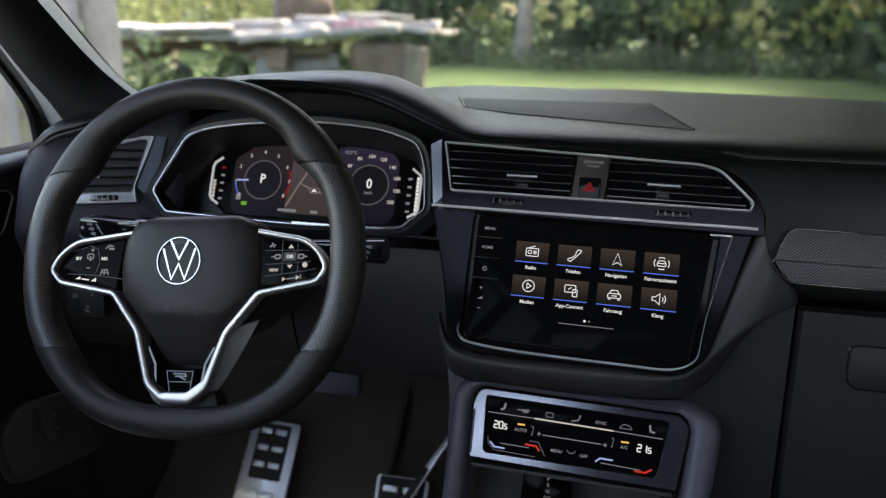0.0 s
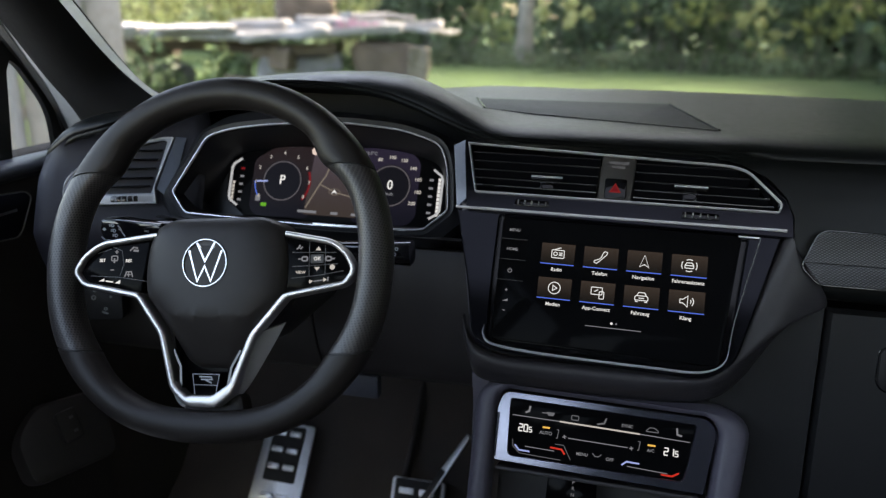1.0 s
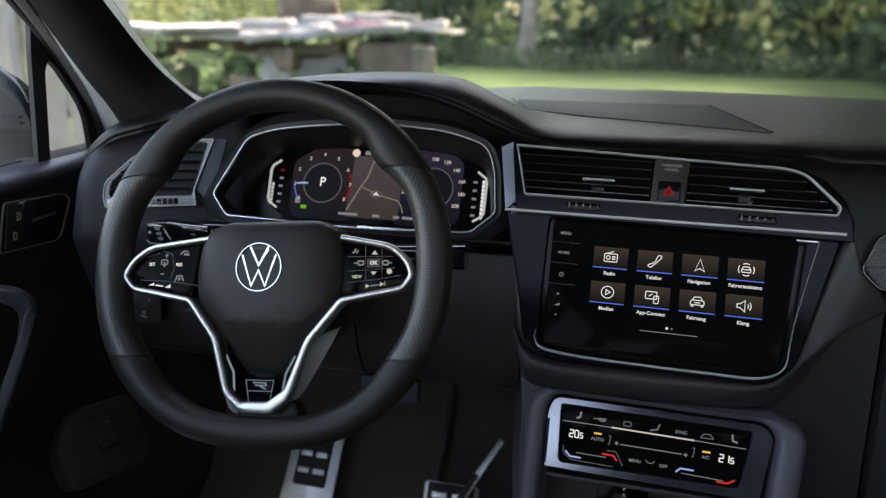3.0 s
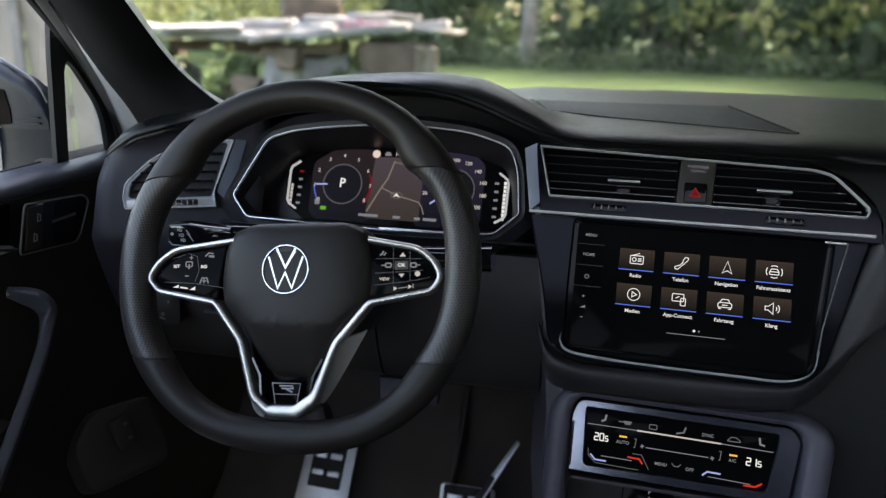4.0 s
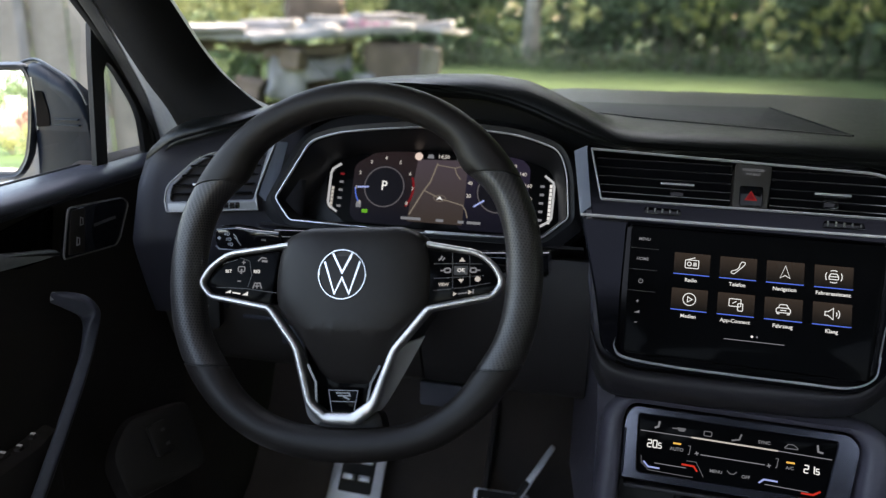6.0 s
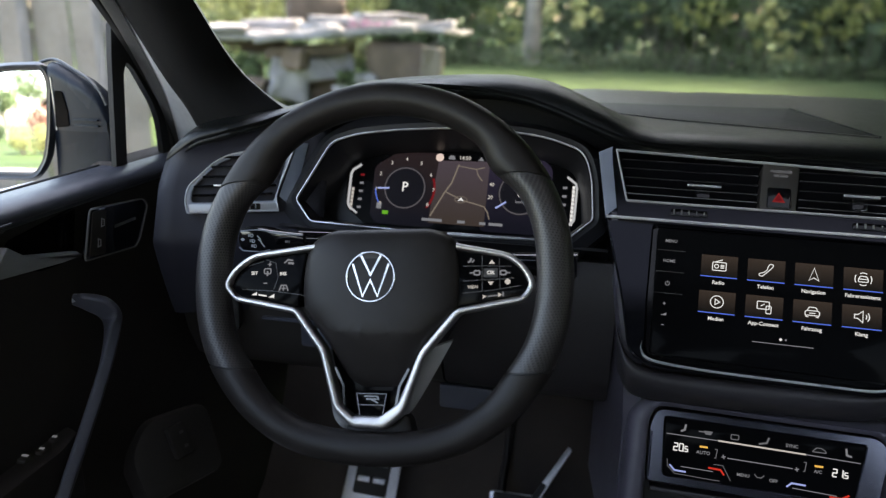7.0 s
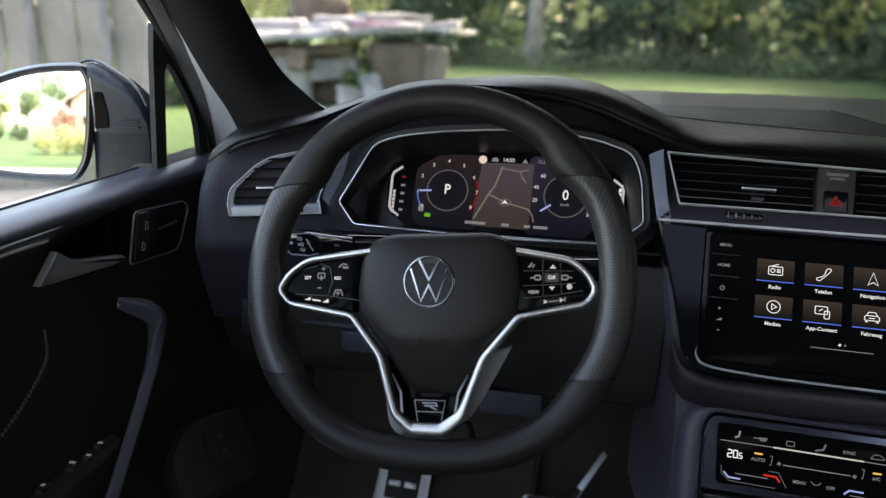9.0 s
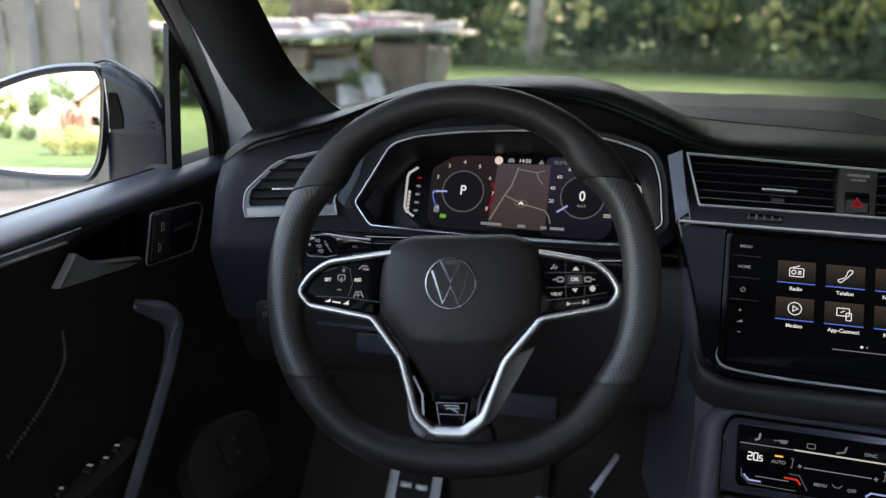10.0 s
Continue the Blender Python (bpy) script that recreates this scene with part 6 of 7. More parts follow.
# ---- door mirror ----
mir = thing("door_mirror", "dark grey door mirror with wide bright glass", "wing mirror")
MIRP = panel((-0.975, 0.113, 1.190), 14.5, 4)
mo = rounded(mm([(104, -44), (112, -5), (118, 60), (108, 84), (57, 82), (20, 74), (-17, 61), (-62, 41), (-112, 12), (-122, -14), (-112, -42), (-80, -57), (-31, -63), (24, -69), (86, -70)]), [0.03, 0.03, 0.02, 0.018, 0.02, 0.02, 0.02, 0.03, 0.02, 0.02, 0.02, 0.03, 0.03, 0.03, 0.018])
lvm = [[(x, y, 0.006) for x, y in inset(mo, 0.008)], [(x, y, 0.008) for x, y in inset(mo, 0.004)], [(x, y, 0.002) for x, y in mo], [(x, y, -0.012) for x, y in inset(mo, 0.004)], [(x - 0.010, y * 0.90 - 0.012, -0.04) for x, y in inset(mo, 0.014)], [(x - 0.020, y * 0.78 - 0.018, -0.085) for x, y in inset(mo, 0.034)], [(x - 0.022, y * 0.7 - 0.020, -0.12) for x, y in inset(mo, 0.045)]]
part("housing", rings(lvm, False, True), PAINT, mir, "dark grey lacquered housing", m=MIRP, sharp=50)
mg = inset(mo, 0.011)
part("mirror_frame", rings([[(x, y, 0.007) for x, y in inset(mo, 0.007)], [(x, y, 0.006) for x, y in inset(mo, 0.009)], [(x, y, -0.004) for x, y in mg]], False, False), BLACK, mir, m=MIRP)
mgc = inset(mo, 0.0095)
lens_rows = [[(x * u, y * u, -(x * x + y * y) * u * u / 3.0) for x, y in mgc] for u in [1 - i / 24 for i in range(24)] + [0.004]]
part("mirror_glass", rings(lens_rows, False, True), MIRROR, mir, "slightly domed clear mirror glass", m=MIRP, sharp=80)


def cheek_sheet(z0, z1, proud, n=14):
    """The inner side of the mirror housing between two heights, from behind the glass to the door."""
    rows = []
    for x in np.linspace(-0.908, -0.790, 32):
        top = lerp([-0.908, -0.884, -0.874, -0.858, -0.840, -0.816, -0.800, -0.792, -0.786], [1.2660, 1.2770, 1.2775, 1.2750, 1.2675, 1.2550, 1.2400, 1.2230, 1.1950], x)
        foot = lerp([-0.908, -0.884, -0.860, -0.786], [1.116, 1.095, 1.100, 1.128], x)
        hi, lo = min(top, z1), max(foot, z0)
        u = (x + 0.884) / 0.098
        bulge = 0.150 - 0.014 * math.sin(math.pi * min(1.0, 0.12 + 0.75 * u)) + 0.016 * max(0.0, 0.16 - u) / 0.16 - proud
        r = []
        for j in range(n + 1):
            z = hi + (lo - hi) * j / n
            near_top = max(0.0, 1 - (top - z) / 0.016)
            r.append((x, bulge + 0.016 * near_top ** 2 - 0.010 * max(0.0, (1.185 - z) / 0.09) ** 2, z - 0.004 * near_top ** 3))
        rows.append([(x, bulge + 0.010, hi - 0.008)] + r if hi == top else r[:1] + r)
    return loft(rows, (0.0, 0.012, 0.0))


part("mirror_cheek", cheek_sheet(1.188, 1.30, 0.002), CHEEK, mir, "dark grey inner cheek of the mirror", sharp=60)
part("mirror_foot", cheek_sheet(1.05, 1.188, 0.0), FOOT, mir, "glossy dark foot of the mirror", sharp=60)
cap_line = smooth_line([(-0.900, 0.152, 1.2640), (-0.888, 0.156, 1.2720), (-0.872, 0.158, 1.2760), (-0.858, 0.154, 1.2740), (-0.840, 0.150, 1.2665), (-0.816, 0.148, 1.2540), (-0.800, 0.147, 1.2390), (-0.792, 0.147, 1.2220)], 30)
part("cap_edge", sweep([tuple(p) for p in cap_line], lambda i, n: oval(0.0020, 0.0020, 10)), PAINT, mir, "lacquered upper edge of the mirror cap")
warn = rings([[(x, y, z) for x, z in rounded([(-0.8545, 1.239), (-0.8440, 1.238), (-0.8385, 1.212), (-0.8390, 1.194), (-0.8590, 1.192)], 0.003)] for y in (0.1420, 0.1325)])
part("indicator_window", warn, TOUCH, mir, "small dark warning light window")
part("bezel_line", sweep([(-0.8610, 0.1365, 1.255), (-0.8600, 0.1360, 1.22), (-0.8610, 0.1360, 1.188)], lambda i, n: oval(0.0009, 0.0010, 8)), SILVER, mir, "thin silver line beside the glass")
for i in range(2):
    part("foot_rib", box((-0.815, 0.1345 + 0.001 * i, 1.2035 - i * 0.0075), (0.036, 0.005, 0.0022), 0.001), CHEEK, mir)

# ---- cabin shell: roof, far side, rear, glass ----
def structure(name, bm, mat, label, category, sharp=40):
    return tagged(part(name, bm, mat, None, "", sharp=sharp), label, category, kind="structure")


def roof_z(x, y):
    return 1.62 + 0.05 * (1 - (x / 0.66) ** 2) - 0.03 * ((y + 0.9) / 1.0) ** 2


def roof_part(name, x0, x1, y0, y1, mat, label, category, thick):
    rr = [[(x, y, roof_z(x, y)) for x in np.linspace(x0, x1, 9)] for y in np.linspace(y0, y1, 9)]
    return structure(name, loft(rr, thick), mat, label, category)


for x0, x1, y0, y1 in ((-0.66, 0.66, -0.02, -0.24), (-0.66, -0.42, -0.24, -0.80), (0.42, 0.66, -0.24, -0.80), (-0.66, 0.66, -0.80, -2.2)):
    roof_part("ceiling", x0, x1, y0, y1, LINING, "black fabric roof lining", "ceiling", (0, 0, 0.04))
# unseen roof opening, added to fill the cabin with dimmed sky light
rg = roof_part("window_roof_fill", -0.42, 0.42, -0.24, -0.80, pane_material("roof_fill_glass", (0.19, 0.168, 0.150)), "unseen tinted roof opening added to let sky light into the cabin", "window", None)
rg.visible_shadow = False
header_rows = [[(x * w, y - 0.10 * abs(x) ** 2, z - 0.012 - 0.01 * (1 - x * x)) for x in np.linspace(-1, 1, 13)] for w, y, z in ((0.655, 0.30, 1.470), (0.635, 0.18, 1.535), (0.62, 0.08, 1.58), (0.60, -0.03, 1.615))]
structure("ceiling_header", loft(header_rows, (0, 0, 0.010)), LINING, "black roof header along the windscreen's upper edge", "ceiling")
# unseen; raised at right to block rear light, low at left for sheen
structure("wall_rear", loft([[(x, -1.45, 0.47), (x, -1.45, lerp([-0.73, -0.22, -0.08, 0.60, 0.73], [1.12, 1.12, 1.40, 1.40, 1.25], x))] for x in np.linspace(-0.73, 0.73, 30)], (0, -0.06, 0)), SOFT_DARK, "unseen dark rear wall, stepped to shape reflections in the cabin", "wall")
structure("wall_passenger_side", box((0.775, -0.85, 0.80), (0.05, 2.9, 0.70), 0.01), SOFT_DARK, "dark passenger door panel", "wall")
structure("wall_driver_side", box((-0.775, -1.65, 0.80), (0.05, 1.10, 0.70), 0.01), SOFT_DARK, "dark rear door panel", "wall")
structure("wall_footwell", box((-0.79, 0.60, 0.72), (0.05, 0.95, 0.86), 0.01), CARPET, "black footwell side wall", "wall")
structure("wall_footwell_far", box((0.79, 0.60, 0.72), (0.05, 0.95, 0.86), 0.01), CARPET, "black footwell side wall", "wall")
for sx in (-1, 1):
    structure("door_pillar", loft([[(sx * 0.76, -1.02, 1.14), (sx * 0.76, -1.16, 1.14)], [(sx * 0.66, -1.06, 1.60), (sx * 0.66, -1.18, 1.60)]], (sx * 0.04, 0, 0)), LINING, "black roof pillar", "pillar")
    structure("rear_pillar", loft([[(sx * 0.76, -1.9, 1.14), (sx * 0.76, -2.22, 1.14)], [(sx * 0.64, -1.9, 1.58), (sx * 0.60, -2.22, 1.52)]], (sx * 0.04, 0, 0)), LINING, "black roof pillar", "pillar")
structure("pillar_passenger", loft([[(0.768, 0.262, 1.14), (0.64, 0.30, 1.20)], [(0.742, 0.085, 1.35), (0.668, 0.165, 1.353)], [(0.66, -0.22, 1.56), (0.60, -0.12, 1.60)]], (0.02, 0.03, 0)), LINING, "black roof pillar", "pillar")
screen_rows = [[(x * w, y - 0.10 * (abs(x)) ** 2 * (1 if i else 0.6), z) for x in np.linspace(-1, 1, 13)] for i, (w, y, z) in enumerate(((0.72, 1.02, 1.15), (0.70, 0.72, 1.28), (0.67, 0.42, 1.42), (0.63, 0.16, 1.55), (0.60, -0.02, 1.63)))]
ws = structure("window_windscreen", loft(screen_rows, None), PANE, "clear windscreen", "window", 60)
ws.visible_shadow = False
side_glass = [[(-0.800, 0.125, 1.138), (-0.800, -0.5, 1.138), (-0.800, -1.08, 1.138)], [(-0.765, 0.118, 1.32), (-0.735, -0.5, 1.38), (-0.735, -1.08, 1.38)], [(-0.735, 0.00, 1.41), (-0.68, -0.5, 1.55), (-0.68, -1.08, 1.55)]]
sg = structure("window_driver", loft(side_glass), PANE, "clear side window", "window", 60)
sg.visible_shadow = False
structure("cowl", box((0, 1.06, 1.06), (1.5, 0.30, 0.16), 0.02), BLACK, "black cowl at the windscreen foot", "body")
structure("bulkhead", box((0, 0.95, 0.80), (1.6, 0.5, 0.36), 0.02), BLACK, "black bulkhead behind the dashboard", "body")
structure("underbody", box((0, -0.6, 0.33), (1.7, 3.6, 0.14), 0.04), BLACK, "black car floor pan", "body")


# ---- outside ----
GRASS = material("lawn_grass", (0.038, 0.085, 0.020), 0.85, grain=1.0, grain_scale=60, var=0.35, var_scale=0.7, color2=(0.064, 0.116, 0.030))
GRAVEL = material("pale_gravel", (0.40, 0.385, 0.36), 0.9, grain=1.0, grain_scale=40, var=0.3, var_scale=3)
BARK = material("pale_bark", (0.27, 0.245, 0.215), 0.9, grain=1.0, grain_scale=14, var=0.4, var_scale=4)
WOODGREY = material("weathered_boards", (0.30, 0.27, 0.235), 0.85, grain=0.8, grain_scale=30, var=0.3, var_scale=2.5)
POST = material("grey_post", (0.23, 0.22, 0.215), 0.85, grain=0.8, grain_scale=30, var=0.3, var_scale=3)
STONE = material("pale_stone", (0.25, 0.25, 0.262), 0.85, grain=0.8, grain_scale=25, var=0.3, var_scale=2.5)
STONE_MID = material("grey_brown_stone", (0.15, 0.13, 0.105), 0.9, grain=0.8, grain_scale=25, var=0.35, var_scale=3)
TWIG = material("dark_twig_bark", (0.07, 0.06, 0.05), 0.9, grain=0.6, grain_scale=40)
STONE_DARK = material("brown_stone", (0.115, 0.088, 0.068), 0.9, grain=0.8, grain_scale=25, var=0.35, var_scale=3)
BRICK = material("brown_brick_wall", (0.45, 0.32, 0.26), 0.9, grain=0.6, grain_scale=18, var=0.25, var_scale=2)
TILES = material("dark_roof_tiles", (0.13, 0.10, 0.09), 0.8, grain=0.6, grain_scale=12, var=0.3, var_scale=2)


def leaf_material(name, color, color2):
    m = material(name, color, 0.55, var=0.6, var_scale=0.7, color2=tuple(1.3 * c for c in color2))
    n, k = m.node_tree.nodes, m.node_tree.links
    b = n["Principled BSDF"]
    tl, mix, geo, hsv = n.new("ShaderNodeBsdfTranslucent"), n.new("ShaderNodeMixShader"), n.new("ShaderNodeNewGeometry"), n.new("ShaderNodeHueSaturation")
    mr = n.new("ShaderNodeMapRange")
    mr.inputs["To Min"].default_value, mr.inputs["To Max"].default_value = 0.55, 1.5
    k.new(geo.outputs["Random Per Island"], mr.inputs["Value"])
    k.new(mr.outputs[0], hsv.inputs["Value"])
    old = b.inputs["Base Color"].links[0].from_socket
    k.new(old, hsv.inputs["Color"])
    k.new(hsv.outputs[0], b.inputs["Base Color"])
    k.new(hsv.outputs[0], tl.inputs[0])
    mix.inputs[0].default_value = 0.55
    k.new(b.outputs[0], mix.inputs[1])
    k.new(tl.outputs[0], mix.inputs[2])
    k.new(mix.outputs[0], n["Material Output"].inputs[0])
    return m


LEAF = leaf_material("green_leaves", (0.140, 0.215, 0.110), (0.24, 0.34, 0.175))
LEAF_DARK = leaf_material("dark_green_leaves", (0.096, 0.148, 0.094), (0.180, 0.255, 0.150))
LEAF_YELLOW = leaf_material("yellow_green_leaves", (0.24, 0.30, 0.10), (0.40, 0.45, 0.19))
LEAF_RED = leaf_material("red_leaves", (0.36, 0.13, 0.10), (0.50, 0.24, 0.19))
# very pale leaf colour: the sunlight is put into the base colour
LEAF_SUN_TINT = leaf_material("sun_tinted_leaves", (0.43, 0.46, 0.18), (0.64, 0.66, 0.36))
PETAL = leaf_material("purple_flowers", (0.30, 0.17, 0.26), (0.42, 0.27, 0.37))


def ground_z(x, y):
    s = min(1.0, max(0.0, (y - 2.5) / 9.5))
    return 0.48 * s * s * (3 - 2 * s)


ys = [-400, -120, -60, -30, -16, -8, -4, -2] + [i * 1.0 for i in range(0, 26)] + [30, 40, 60, 120, 400]
gx = [-400, -150, -60, -30, -18] + [i * 1.5 for i in range(-9, 10)] + [18, 30, 60, 150, 400]
structure("ground", loft([[(x, y, ground_z(x, y)) for x in gx] for y in ys]), GRASS, "bright green mown lawn", "ground", 80)
structure("drive", loft([[(x, y, ground_z(x, y) + 0.008) for x in (-14, -9, -6, -3, -0.5, 2, 4)] for y in (-9.5, -8, -6, -4, -2, 1.5)], (0, 0, -0.004)), GRAVEL, "pale gravel drive", "road", 80)

rng = np.random.default_rng(7)


def leaves(name, blobs, count, size, mat, parent=None, label="", flat=1.0):
    """A crown of many small leaves strewn over uneven clumps. blobs: (x, y, z, r)."""
    w = np.array([b[3] ** 2 for b in blobs], float)
    pick = rng.choice(len(blobs), count, p=w / w.sum())
    B = np.array(blobs, float)[pick]
    d = rng.normal(size=(count, 3))
    d /= np.linalg.norm(d, axis=1)[:, None]
    rad = B[:, 3:4] * (0.55 + 0.5 * rng.random((count, 1)))
    c = B[:, :3] + d * rad * np.array([1, 1, flat])
    u = rng.normal(size=(count, 3))
    u /= np.linalg.norm(u, axis=1)[:, None]
    v = np.cross(u, d + 0.6 * rng.normal(size=(count, 3)))
    v /= np.linalg.norm(v, axis=1)[:, None]
    s = size * (0.6 + 0.8 * rng.random((count, 1)))
    P = np.stack([c - u * s, c + v * s * 0.45, c + u * s, c - v * s * 0.45], 1).reshape(-1, 3)
    me = bpy.data.meshes.new(name)
    me.from_pydata(P.tolist(), [], np.arange(count * 4).reshape(-1, 4).tolist())
    me.materials.append(mat)
    ob = new(name, me)
    if parent:
        ob.parent = parent
    if label:
        tagged(ob, label)
    return ob


def clumps(x, y, z, r, n, rr, squash=0.8):
    out = []
    for _ in range(n):
        d = rng.normal(size=3)
        d /= np.linalg.norm(d)
        k = r * rng.random() ** 0.4
        out.append((x + d[0] * k, y + d[1] * k, max(0.3, z + d[2] * k * squash), rr * (0.6 + 0.8 * rng.random())))
    return out


def tree(x, y, h, girth, crown_r, mat, label, count=5000, lean=0.0, size=0.11, first=0.4, bark=None):
    z0 = ground_z(x, y) - 0.05
    t = thing("tree", label, "tree", Matrix.Translation((x, y, z0)), "trees round the lawn")
    line = [(lean * h * u + 0.05 * math.sin(5 * u + x), 0.04 * math.sin(4 * u + y), h * u) for u in [i / 10 for i in range(11)]]
    part("trunk", sweep(line, lambda i, n: [(a * (1 + 0.12 * math.sin(3 * j + i)), b * (1 + 0.12 * math.cos(2 * j + i))) for j, (a, b) in enumerate(oval(girth * (1.25 if i == 0 else 1 - 0.07 * i), girth * (1.2 if i == 0 else 1 - 0.07 * i), 12))], up=(0, 1, 0)), bark or BARK, t)
    for i in range(7):
        a = 2.4 * i
        u = first + 0.07 * i
        p = Vector((lean * h * u, 0, h * u))
        q = p + Vector((math.cos(a) * crown_r * 0.8, math.sin(a) * crown_r * 0.8, 0.12 * h))
        part("limb", sweep([p, p.lerp(q, 0.5) + Vector((0, 0, 0.05 * h)), q], lambda j, n: oval(girth * (0.4 - 0.14 * j), girth * (0.4 - 0.14 * j), 7), up=(0.1, 0.2, 1)), bark or BARK, t)
    leaves("crown", clumps(lean * h, 0, h * 0.85, crown_r, 26, crown_r * 0.36), count, size, mat, t, "uneven crown of small leaves")
    return t


def bush(x, y, r, mat, label, count, size=0.06, tall=0.8, name="bush"):
    z0 = ground_z(x, y)
    t = thing(name, label, "bush", Matrix.Translation((x, y, z0)), "bushes round the lawn")
    for i in range(6):
        a = i * 1.05
        part("stem", sweep([(0.05 * math.cos(a), 0.05 * math.sin(a), 0), (r * 0.4 * math.cos(a), r * 0.4 * math.sin(a), r * tall * 0.9)], lambda j, n: oval(0.02 - 0.008 * j, 0.02 - 0.008 * j, 6), up=(0.3, 0.1, 0.2)), BARK, t)
    leaves("foliage", clumps(0, 0, r * tall * 0.75, r * 0.72, 22, r * 0.34, tall), count, size, mat, t, "dense small leaves")
    return t


# trees and undergrowth behind the lawn
tree(-1.72, 14.6, 9.0, 0.16, 2.6, LEAF, "tall slender tree with pale bare trunk", 6000, 0.012, first=0.5)
for x, y, r, mt, c in ((-3.0, 15.2, 1.5, LEAF, 2600), (-0.6, 15.6, 1.3, LEAF_DARK, 2600), (0.7, 15.0, 1.2, LEAF_DARK, 2400), (2.0, 15.4, 1.4, LEAF, 2400), (3.2, 14.4, 1.3, LEAF_DARK, 2600), (4.6, 14.6, 1.5, LEAF_DARK, 2600), (6.2, 13.8, 1.6, LEAF, 2400),
                       (7.6, 13.4, 1.6, LEAF_DARK, 2400), (-4.2, 14.4, 1.2, LEAF_DARK, 2200), (-5.6, 15.4, 1.6, LEAF, 2400), (-8.0, 16.0, 1.8, LEAF, 2400), (-10.5, 16.5, 2.0, LEAF_YELLOW, 2400), (9.6, 12.6, 1.8, LEAF_DARK, 2200)):
    bush(x, y, r, mt, "dense dark green bush at the lawn's edge" if mt is LEAF_DARK else "leafy green bush at the lawn's edge", c, 0.085, 1.15)
# sun patches at the wood's edge, done with paler and yellower leaf colours
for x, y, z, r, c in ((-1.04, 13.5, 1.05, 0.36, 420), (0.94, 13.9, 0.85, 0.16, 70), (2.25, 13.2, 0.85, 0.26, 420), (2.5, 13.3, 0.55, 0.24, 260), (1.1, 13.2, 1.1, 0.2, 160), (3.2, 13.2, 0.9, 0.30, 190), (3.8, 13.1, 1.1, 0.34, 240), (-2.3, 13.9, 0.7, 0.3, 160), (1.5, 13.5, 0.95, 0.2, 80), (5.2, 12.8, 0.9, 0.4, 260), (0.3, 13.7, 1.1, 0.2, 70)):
    t = thing("sapling", "slender sapling with leaves coloured bright yellow-green as if sunlit", "bush", Matrix.Translation((x, y, ground_z(x, y))), "bushes round the lawn")
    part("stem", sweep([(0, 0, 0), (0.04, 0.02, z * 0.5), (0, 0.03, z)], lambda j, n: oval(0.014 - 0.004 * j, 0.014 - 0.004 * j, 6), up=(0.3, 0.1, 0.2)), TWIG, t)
    leaves("foliage", clumps(0, 0, z, r * 1.5, 14, r * 0.26, 1.1), c, 0.055, LEAF_SUN_TINT if c > 250 else LEAF_YELLOW, t, "loose yellow-green leaves")
for x, y, h, g, mt in ((-0.2, 18.0, 10, 0.18, LEAF_DARK), (2.6, 17.5, 9, 0.15, LEAF), (5.2, 17.0, 10, 0.2, LEAF_DARK), (8.2, 16.4, 9, 0.2, LEAF_DARK), (-4.6, 18.5, 9, 0.2, LEAF), (-7.6, 20, 9, 0.2, LEAF), (-12.5, 18, 9, 0.25, LEAF), (11.5, 14, 9, 0.25, LEAF_DARK)):
    tree(x, y, h, g, 3.2, mt, "tall broadleaf tree at the wood's edge", 5200, 0.0, 0.15, 0.25)
far = []
for i in range(70):
    x = -26 + 52 * i / 69
    for z in (0.8, 2.4, 4.2):
        far.append((x + rng.normal() * 0.3, 20.5 + 1.2 * math.sin(i * 1.3) - 0.012 * x * x, z + rng.normal() * 0.3, 1.1 + 0.4 * rng.random()))
for i in range(46):
    x = 0.5 + 22 * i / 45
    for z in (6.4, 8.6, 10.8):
        far.append((x + rng.normal() * 0.4, 21.0 - 0.02 * x * x, z + rng.normal() * 0.4, 1.5 + 0.5 * rng.random()))
tagged(leaves("far_woods", far, 46000, 0.27, LEAF_DARK), "dark far woodland behind the lawn", "woods", kind="stuff")
under = [(x, 13.6 + 0.5 * math.sin(x * 1.7) - 0.02 * x * x, 0.55, 0.32) for x in np.linspace(-6, 11, 60)]
tagged(leaves("undergrowth", under, 9000, 0.05, leaf_material("grey_green_weeds", (0.12, 0.17, 0.09), (0.20, 0.26, 0.15))), "grey-green weeds along the lawn's edge", "plants", kind="stuff")

# unseen broad tree, added so that its crown blocks the sun over the car
tree(6.6, 3.6, 10.0, 0.24, 4.8, LEAF_DARK, "broad unseen tree added to shade the parked car", 44000, -0.27, 0.34, 0.45)

# stacked stone slabs
def stone_block(x, y, z, sx, sy, sz, seed, mat, parent, name="slab", tilt=(0, 0, 0)):
    b = box((0, 0, 0), (sx, sy, sz), min(sx, sy, sz) * 0.12, 2)
    bmesh.ops.subdivide_edges(b, edges=[e for e in b.edges if e.calc_length() > 0.12], cuts=6, use_grid_fill=True)
    thin = 0.5 if sz < 0.2 else 1.0
    for v in b.verts:
        o = Vector((seed * 7.7, seed * 3.1, 0))
        q = noise.noise_vector(v.co * 2.6 + o) * 0.10 + noise.noise_vector(v.co * 8.0 + o) * 0.035
        v.co += Vector((q.x, q.y, q.z * 0.45 * thin))
    return part(name, b, mat, parent, m=pose(x, y, z, *tilt), sharp=50)


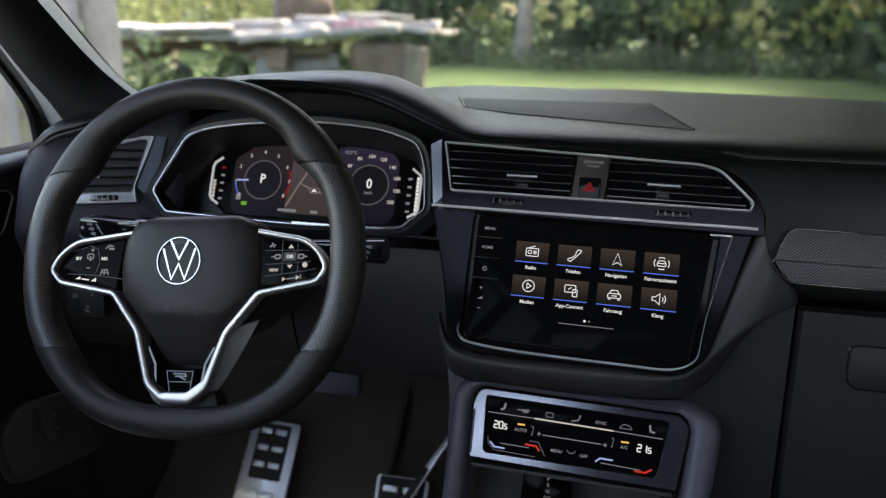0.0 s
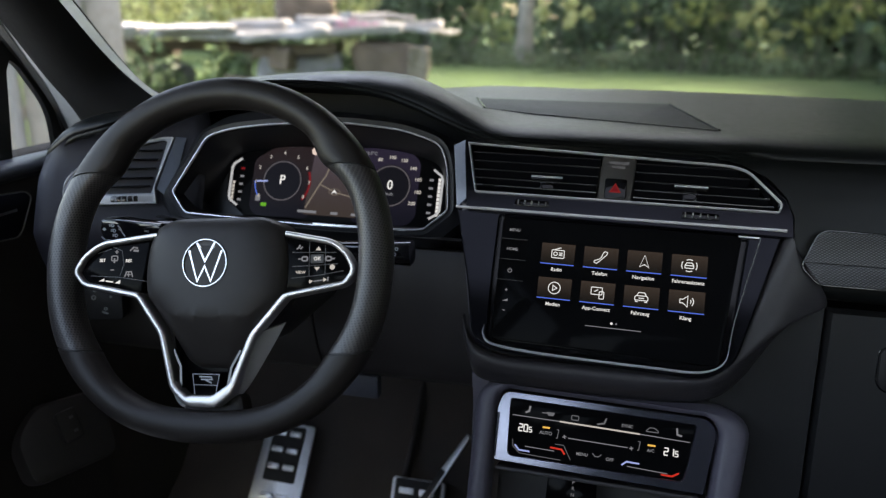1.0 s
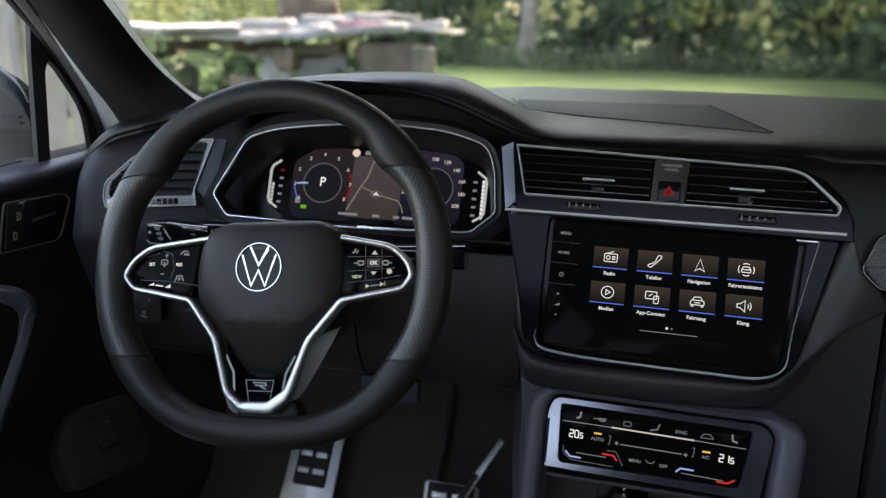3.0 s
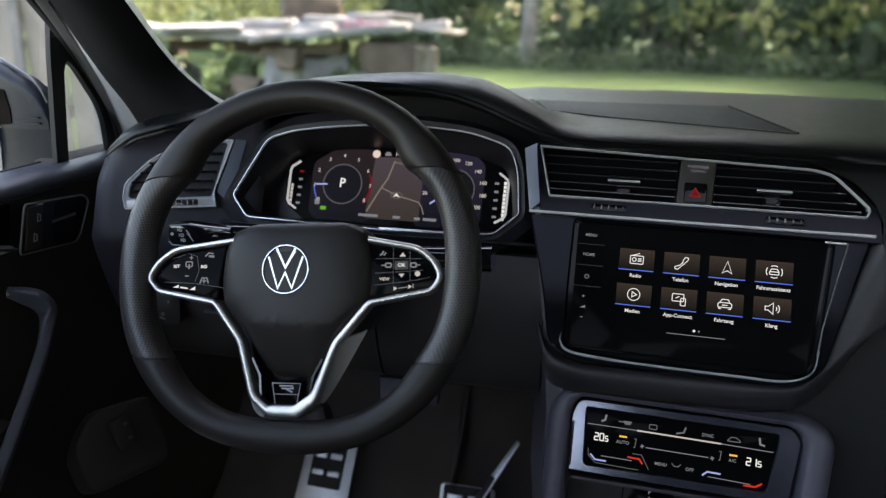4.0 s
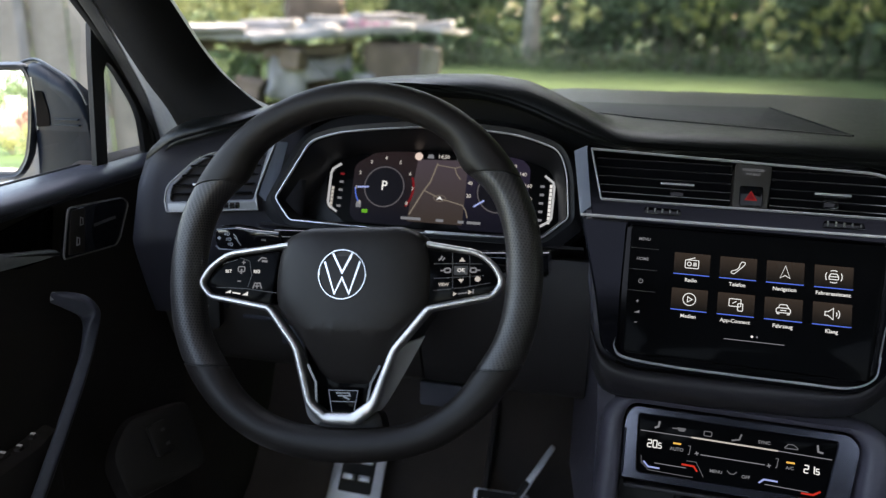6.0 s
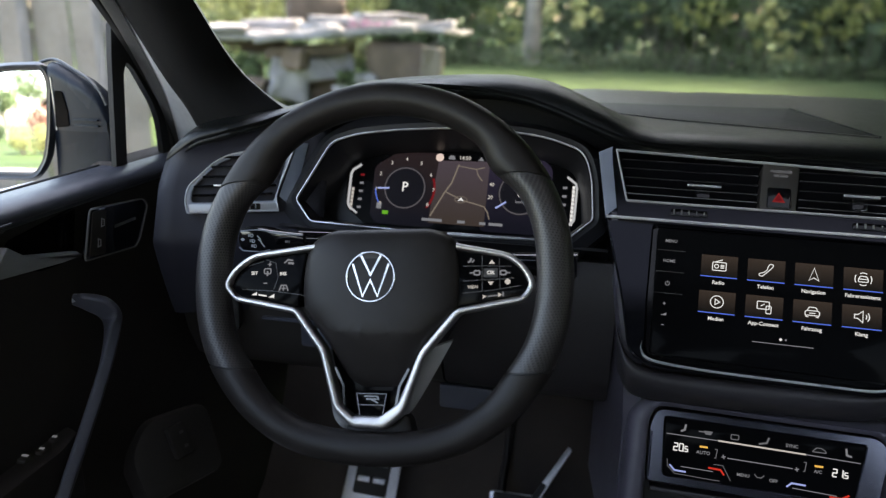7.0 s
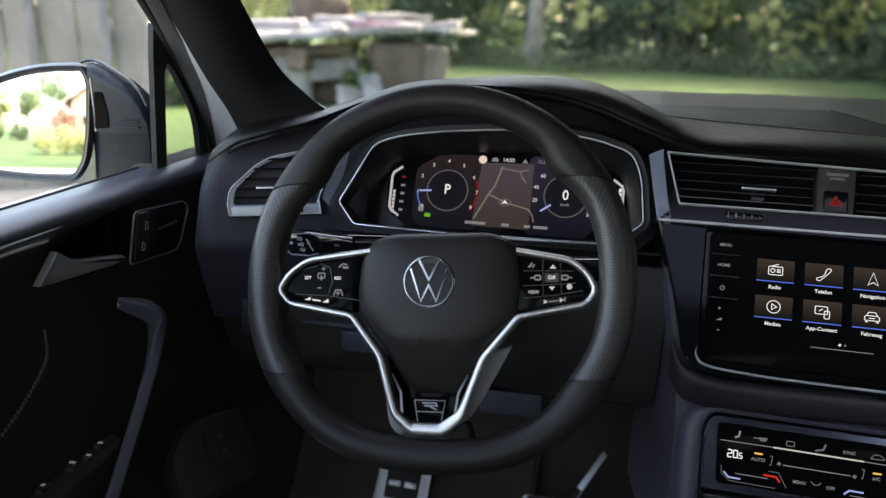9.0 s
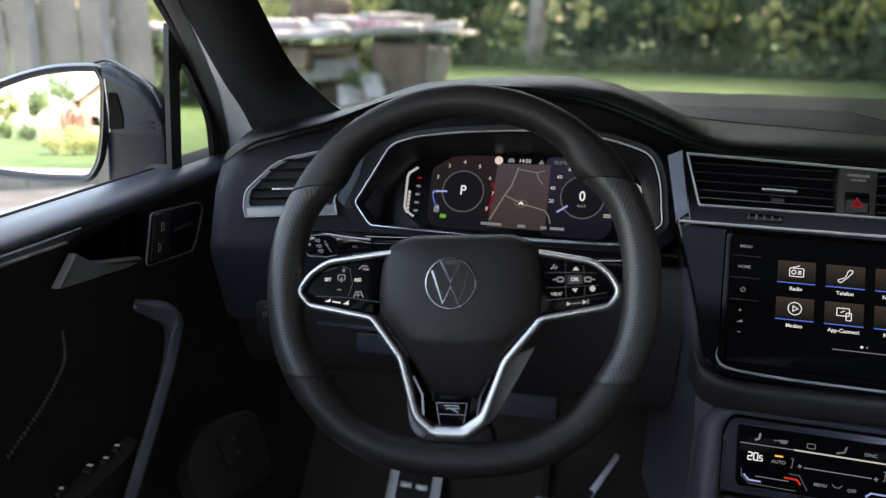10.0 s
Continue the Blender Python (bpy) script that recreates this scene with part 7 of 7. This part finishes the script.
heap = thing("stone_table", "weathered table of pale stone slabs on rough blocks", "stone table")
for i, (x, y, z, sx, sy, sz, mt, tl2) in enumerate((
        (-5.30, 8.3, 1.10, 2.2, 1.0, 0.11, STONE, (0, 1, 14)), (-4.45, 8.7, 1.20, 0.7, 0.8, 0.13, STONE, (0, -2, 14)), (-3.75, 8.0, 1.11, 0.95, 0.9, 0.09, STONE, (0, -6, 12)), (-3.0, 8.2, 1.16, 1.0, 0.9, 0.09, STONE, (0, -5, 12)), (-2.55, 8.4, 1.22, 0.95, 0.7, 0.09, STONE, (0, -4, 12)),
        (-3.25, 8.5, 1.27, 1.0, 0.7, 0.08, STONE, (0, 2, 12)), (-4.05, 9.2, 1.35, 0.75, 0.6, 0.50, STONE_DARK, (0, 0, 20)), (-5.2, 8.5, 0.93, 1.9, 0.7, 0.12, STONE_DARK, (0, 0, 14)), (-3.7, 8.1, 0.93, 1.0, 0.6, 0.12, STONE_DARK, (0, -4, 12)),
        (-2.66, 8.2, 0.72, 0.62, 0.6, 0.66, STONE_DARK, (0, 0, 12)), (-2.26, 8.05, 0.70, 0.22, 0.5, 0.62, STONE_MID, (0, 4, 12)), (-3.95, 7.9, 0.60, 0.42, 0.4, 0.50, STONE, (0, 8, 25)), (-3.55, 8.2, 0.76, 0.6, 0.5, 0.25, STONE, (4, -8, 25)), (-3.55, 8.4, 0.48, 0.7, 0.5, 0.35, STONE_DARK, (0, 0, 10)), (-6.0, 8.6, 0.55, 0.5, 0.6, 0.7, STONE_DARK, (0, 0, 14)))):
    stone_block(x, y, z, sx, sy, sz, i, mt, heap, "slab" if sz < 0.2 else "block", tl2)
fl = thing("flower_cushion", "small purple flowers lying on the stone table", "flowers", Matrix.Translation((-2.95, 7.85, 1.20)))
leaves("petals", [(-0.16, 0, 0.03, 0.06), (0, 0.03, 0.04, 0.07), (0.14, 0, 0.03, 0.05), (0.26, 0.02, 0.03, 0.05)], 260, 0.025, PETAL, fl)
for i, (x, y, z, sx, sy, sz) in enumerate(((-5.95, 8.0, 1.17, 0.8, 0.7, 0.05), (-5.0, 8.1, 1.165, 0.9, 0.7, 0.05), (-2.9, 8.6, 1.33, 0.8, 0.5, 0.05), (-3.5, 8.3, 1.215, 0.6, 0.5, 0.06), (-2.22, 8.3, 1.19, 0.8, 0.6, 0.045), (-4.25, 8.0, 1.09, 0.35, 0.4, 0.08))):
    stone_block(x, y, z, sx, sy, sz, 40 + i, STONE, heap, "slab", (3 * math.sin(i * 2.0), 2 * math.cos(i * 3.0), 20 * i))
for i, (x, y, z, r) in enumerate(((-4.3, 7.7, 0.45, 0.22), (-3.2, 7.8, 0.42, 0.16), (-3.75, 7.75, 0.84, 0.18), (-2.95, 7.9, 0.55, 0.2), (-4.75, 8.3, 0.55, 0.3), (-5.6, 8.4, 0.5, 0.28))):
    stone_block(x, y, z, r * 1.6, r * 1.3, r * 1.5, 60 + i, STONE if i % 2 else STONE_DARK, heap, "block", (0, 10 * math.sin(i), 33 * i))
bush(-5.4, 7.6, 0.45, LEAF_DARK, "dark green plant under the stone table", 900, 0.05, 1.1)
bush(-4.6, 7.9, 0.40, LEAF, "green plant under the stone table", 700, 0.05, 1.0)
bush(-3.05, 8.0, 0.30, LEAF, "green plant between stone blocks", 500, 0.045, 1.4)
# sunlight on these bushes comes from their pale leaf colour
bush(-6.6, 12.5, 1.2, LEAF_SUN_TINT, "yellow-green bush coloured as if sunlit, behind the table", 2000, 0.08, 1.6)
bush(-8.4, 12.4, 1.3, LEAF_SUN_TINT, "yellow-green bush coloured as if sunlit, behind the table", 2000, 0.08, 1.6)
bush(-5.0, 12.8, 1.1, LEAF_SUN_TINT, "yellow-green bush coloured as if sunlit, behind the table", 1800, 0.08, 1.6)

# board wall beside the car
fence = thing("board_fence", "tall weathered fence of wide vertical boards and posts", "fence", pose(-3.62, 4.55, 0.0, 0, 0, 32))
fx = 0.0
for i in range(26):
    w = 0.22 + 0.06 * rng.random()
    part("board", box((fx - w / 2, 0.01 * (i % 2), 1.35), (w - 0.012, 0.028, 2.7), 0.004, 1), WOODGREY, fence)
    if i % 2 == 1:
        part("post", box((fx - 0.04, -0.05, 1.38), (0.075, 0.05, 2.76), 0.012, 2), POST, fence)
    fx -= w
part("rail", box((-3.1, 0.06, 0.6), (6.3, 0.05, 0.10), 0.006, 1), WOODGREY, fence)
part("rail", box((-3.1, 0.06, 2.2), (6.3, 0.05, 0.10), 0.006, 1), WOODGREY, fence)

tagged(part("pavement", box((-4.0, -0.75, 0.03), (8.4, 1.3, 0.08), 0.01), GRAVEL, None, m=pose(-3.62, 4.55, 0.0, 0, 0, 32)), "pale gravel strip along the fence", "pavement", kind="structure")

# what the mirror shows behind the car
house = thing("house", "brown brick house with dark pitched roof and small windows", "house", pose(1.6, -31.0, 0, 0, 0, 4))
outline_h = [(-3.9, 0.0), (3.9, 0.0), (3.9, 3.5), (0.0, 6.9), (-3.9, 3.5)]
part("wall", rings([[(x, -8.0, z) for x, z in outline_h], [(x, 0.0, z) for x, z in outline_h]]), BRICK, house, smooth=False)
for sx in (-1, 1):
    part("roof", loft([[(sx * 4.5, y, 3.1), (0.0, y, 7.05)] for y in (0.5, -8.5)], (0, 0, -0.16)), TILES, house, smooth=False)
for x, z in ((-2.6, 1.9), (-1.2, 1.9), (-1.0, 4.3), (1.0, 4.3), (1.4, 1.9), (2.8, 1.9)):
    wn2 = part("window", box((x, 0.03, z), (0.85, 0.08, 1.15)), MARK, house)
    part("pane", box((x, 0.08, z), (0.70, 0.03, 1.00)), DARKGLASS, wn2)
bush(-2.55, -24.0, 1.35, LEAF_RED, "red-leaved shrub beside the house", 2200, 0.07, 1.55)
# pale leaf colours brighten these shrubs in place of full sun
bush(-2.75, -14.6, 0.72, LEAF_SUN_TINT, "shrub beside the drive, coloured pale yellow-green as if sunlit", 1500, 0.05, 1.05)
bush(-1.95, -14.8, 0.75, LEAF_SUN_TINT, "shrub beside the drive, coloured pale yellow-green as if sunlit", 1500, 0.05, 1.1)
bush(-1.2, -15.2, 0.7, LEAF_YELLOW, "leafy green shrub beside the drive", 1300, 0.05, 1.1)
tree(-5.9, -30.0, 3.8, 0.10, 1.25, LEAF, "broadleaf tree beyond the drive", 2600, 0.0, 0.10, 0.4)
tree(-4.3, -36.0, 6.2, 0.12, 1.9, LEAF, "broadleaf tree beyond the drive", 3000, 0.0, 0.12, 0.5)
tree(-9.4, -34.0, 3.6, 0.12, 1.5, LEAF_YELLOW, "broadleaf tree beyond the drive", 2600, 0.0, 0.12, 0.4)
# passenger-side woods along the drive; the tall unseen stretch is added to block sun
near = []
for i in range(40):
    y = -9 + 24 * i / 39
    for z in (0.9, 2.4, 4.2, 6.2, 8.2, 10.2, 12.2) if -5 < y < 8.5 else (0.9, 2.4, 4.2):
        near.append((5.6 + 0.7 * math.sin(i * 1.1) + 0.3 * z * 0.3, y + rng.normal() * 0.3, z + rng.normal() * 0.3, 1.1 + 0.4 * rng.random()))
tagged(leaves("side_woods", near, 34000, 0.22, LEAF_DARK), "dark woodland beside the drive, with a tall stretch added as sun block", "woods", kind="stuff")

for x, y, r, mt, c in ((-9.5, -33.0, 1.2, LEAF, 1600), (-6.6, -29.0, 0.9, LEAF_DARK, 1200), (-12.5, -36.0, 1.6, LEAF, 1600), (-17.0, -38.0, 2.0, LEAF_DARK, 1600)):
    bush(x, y, r, mt, "round leafy bush beyond the drive", c, 0.09, 0.9)
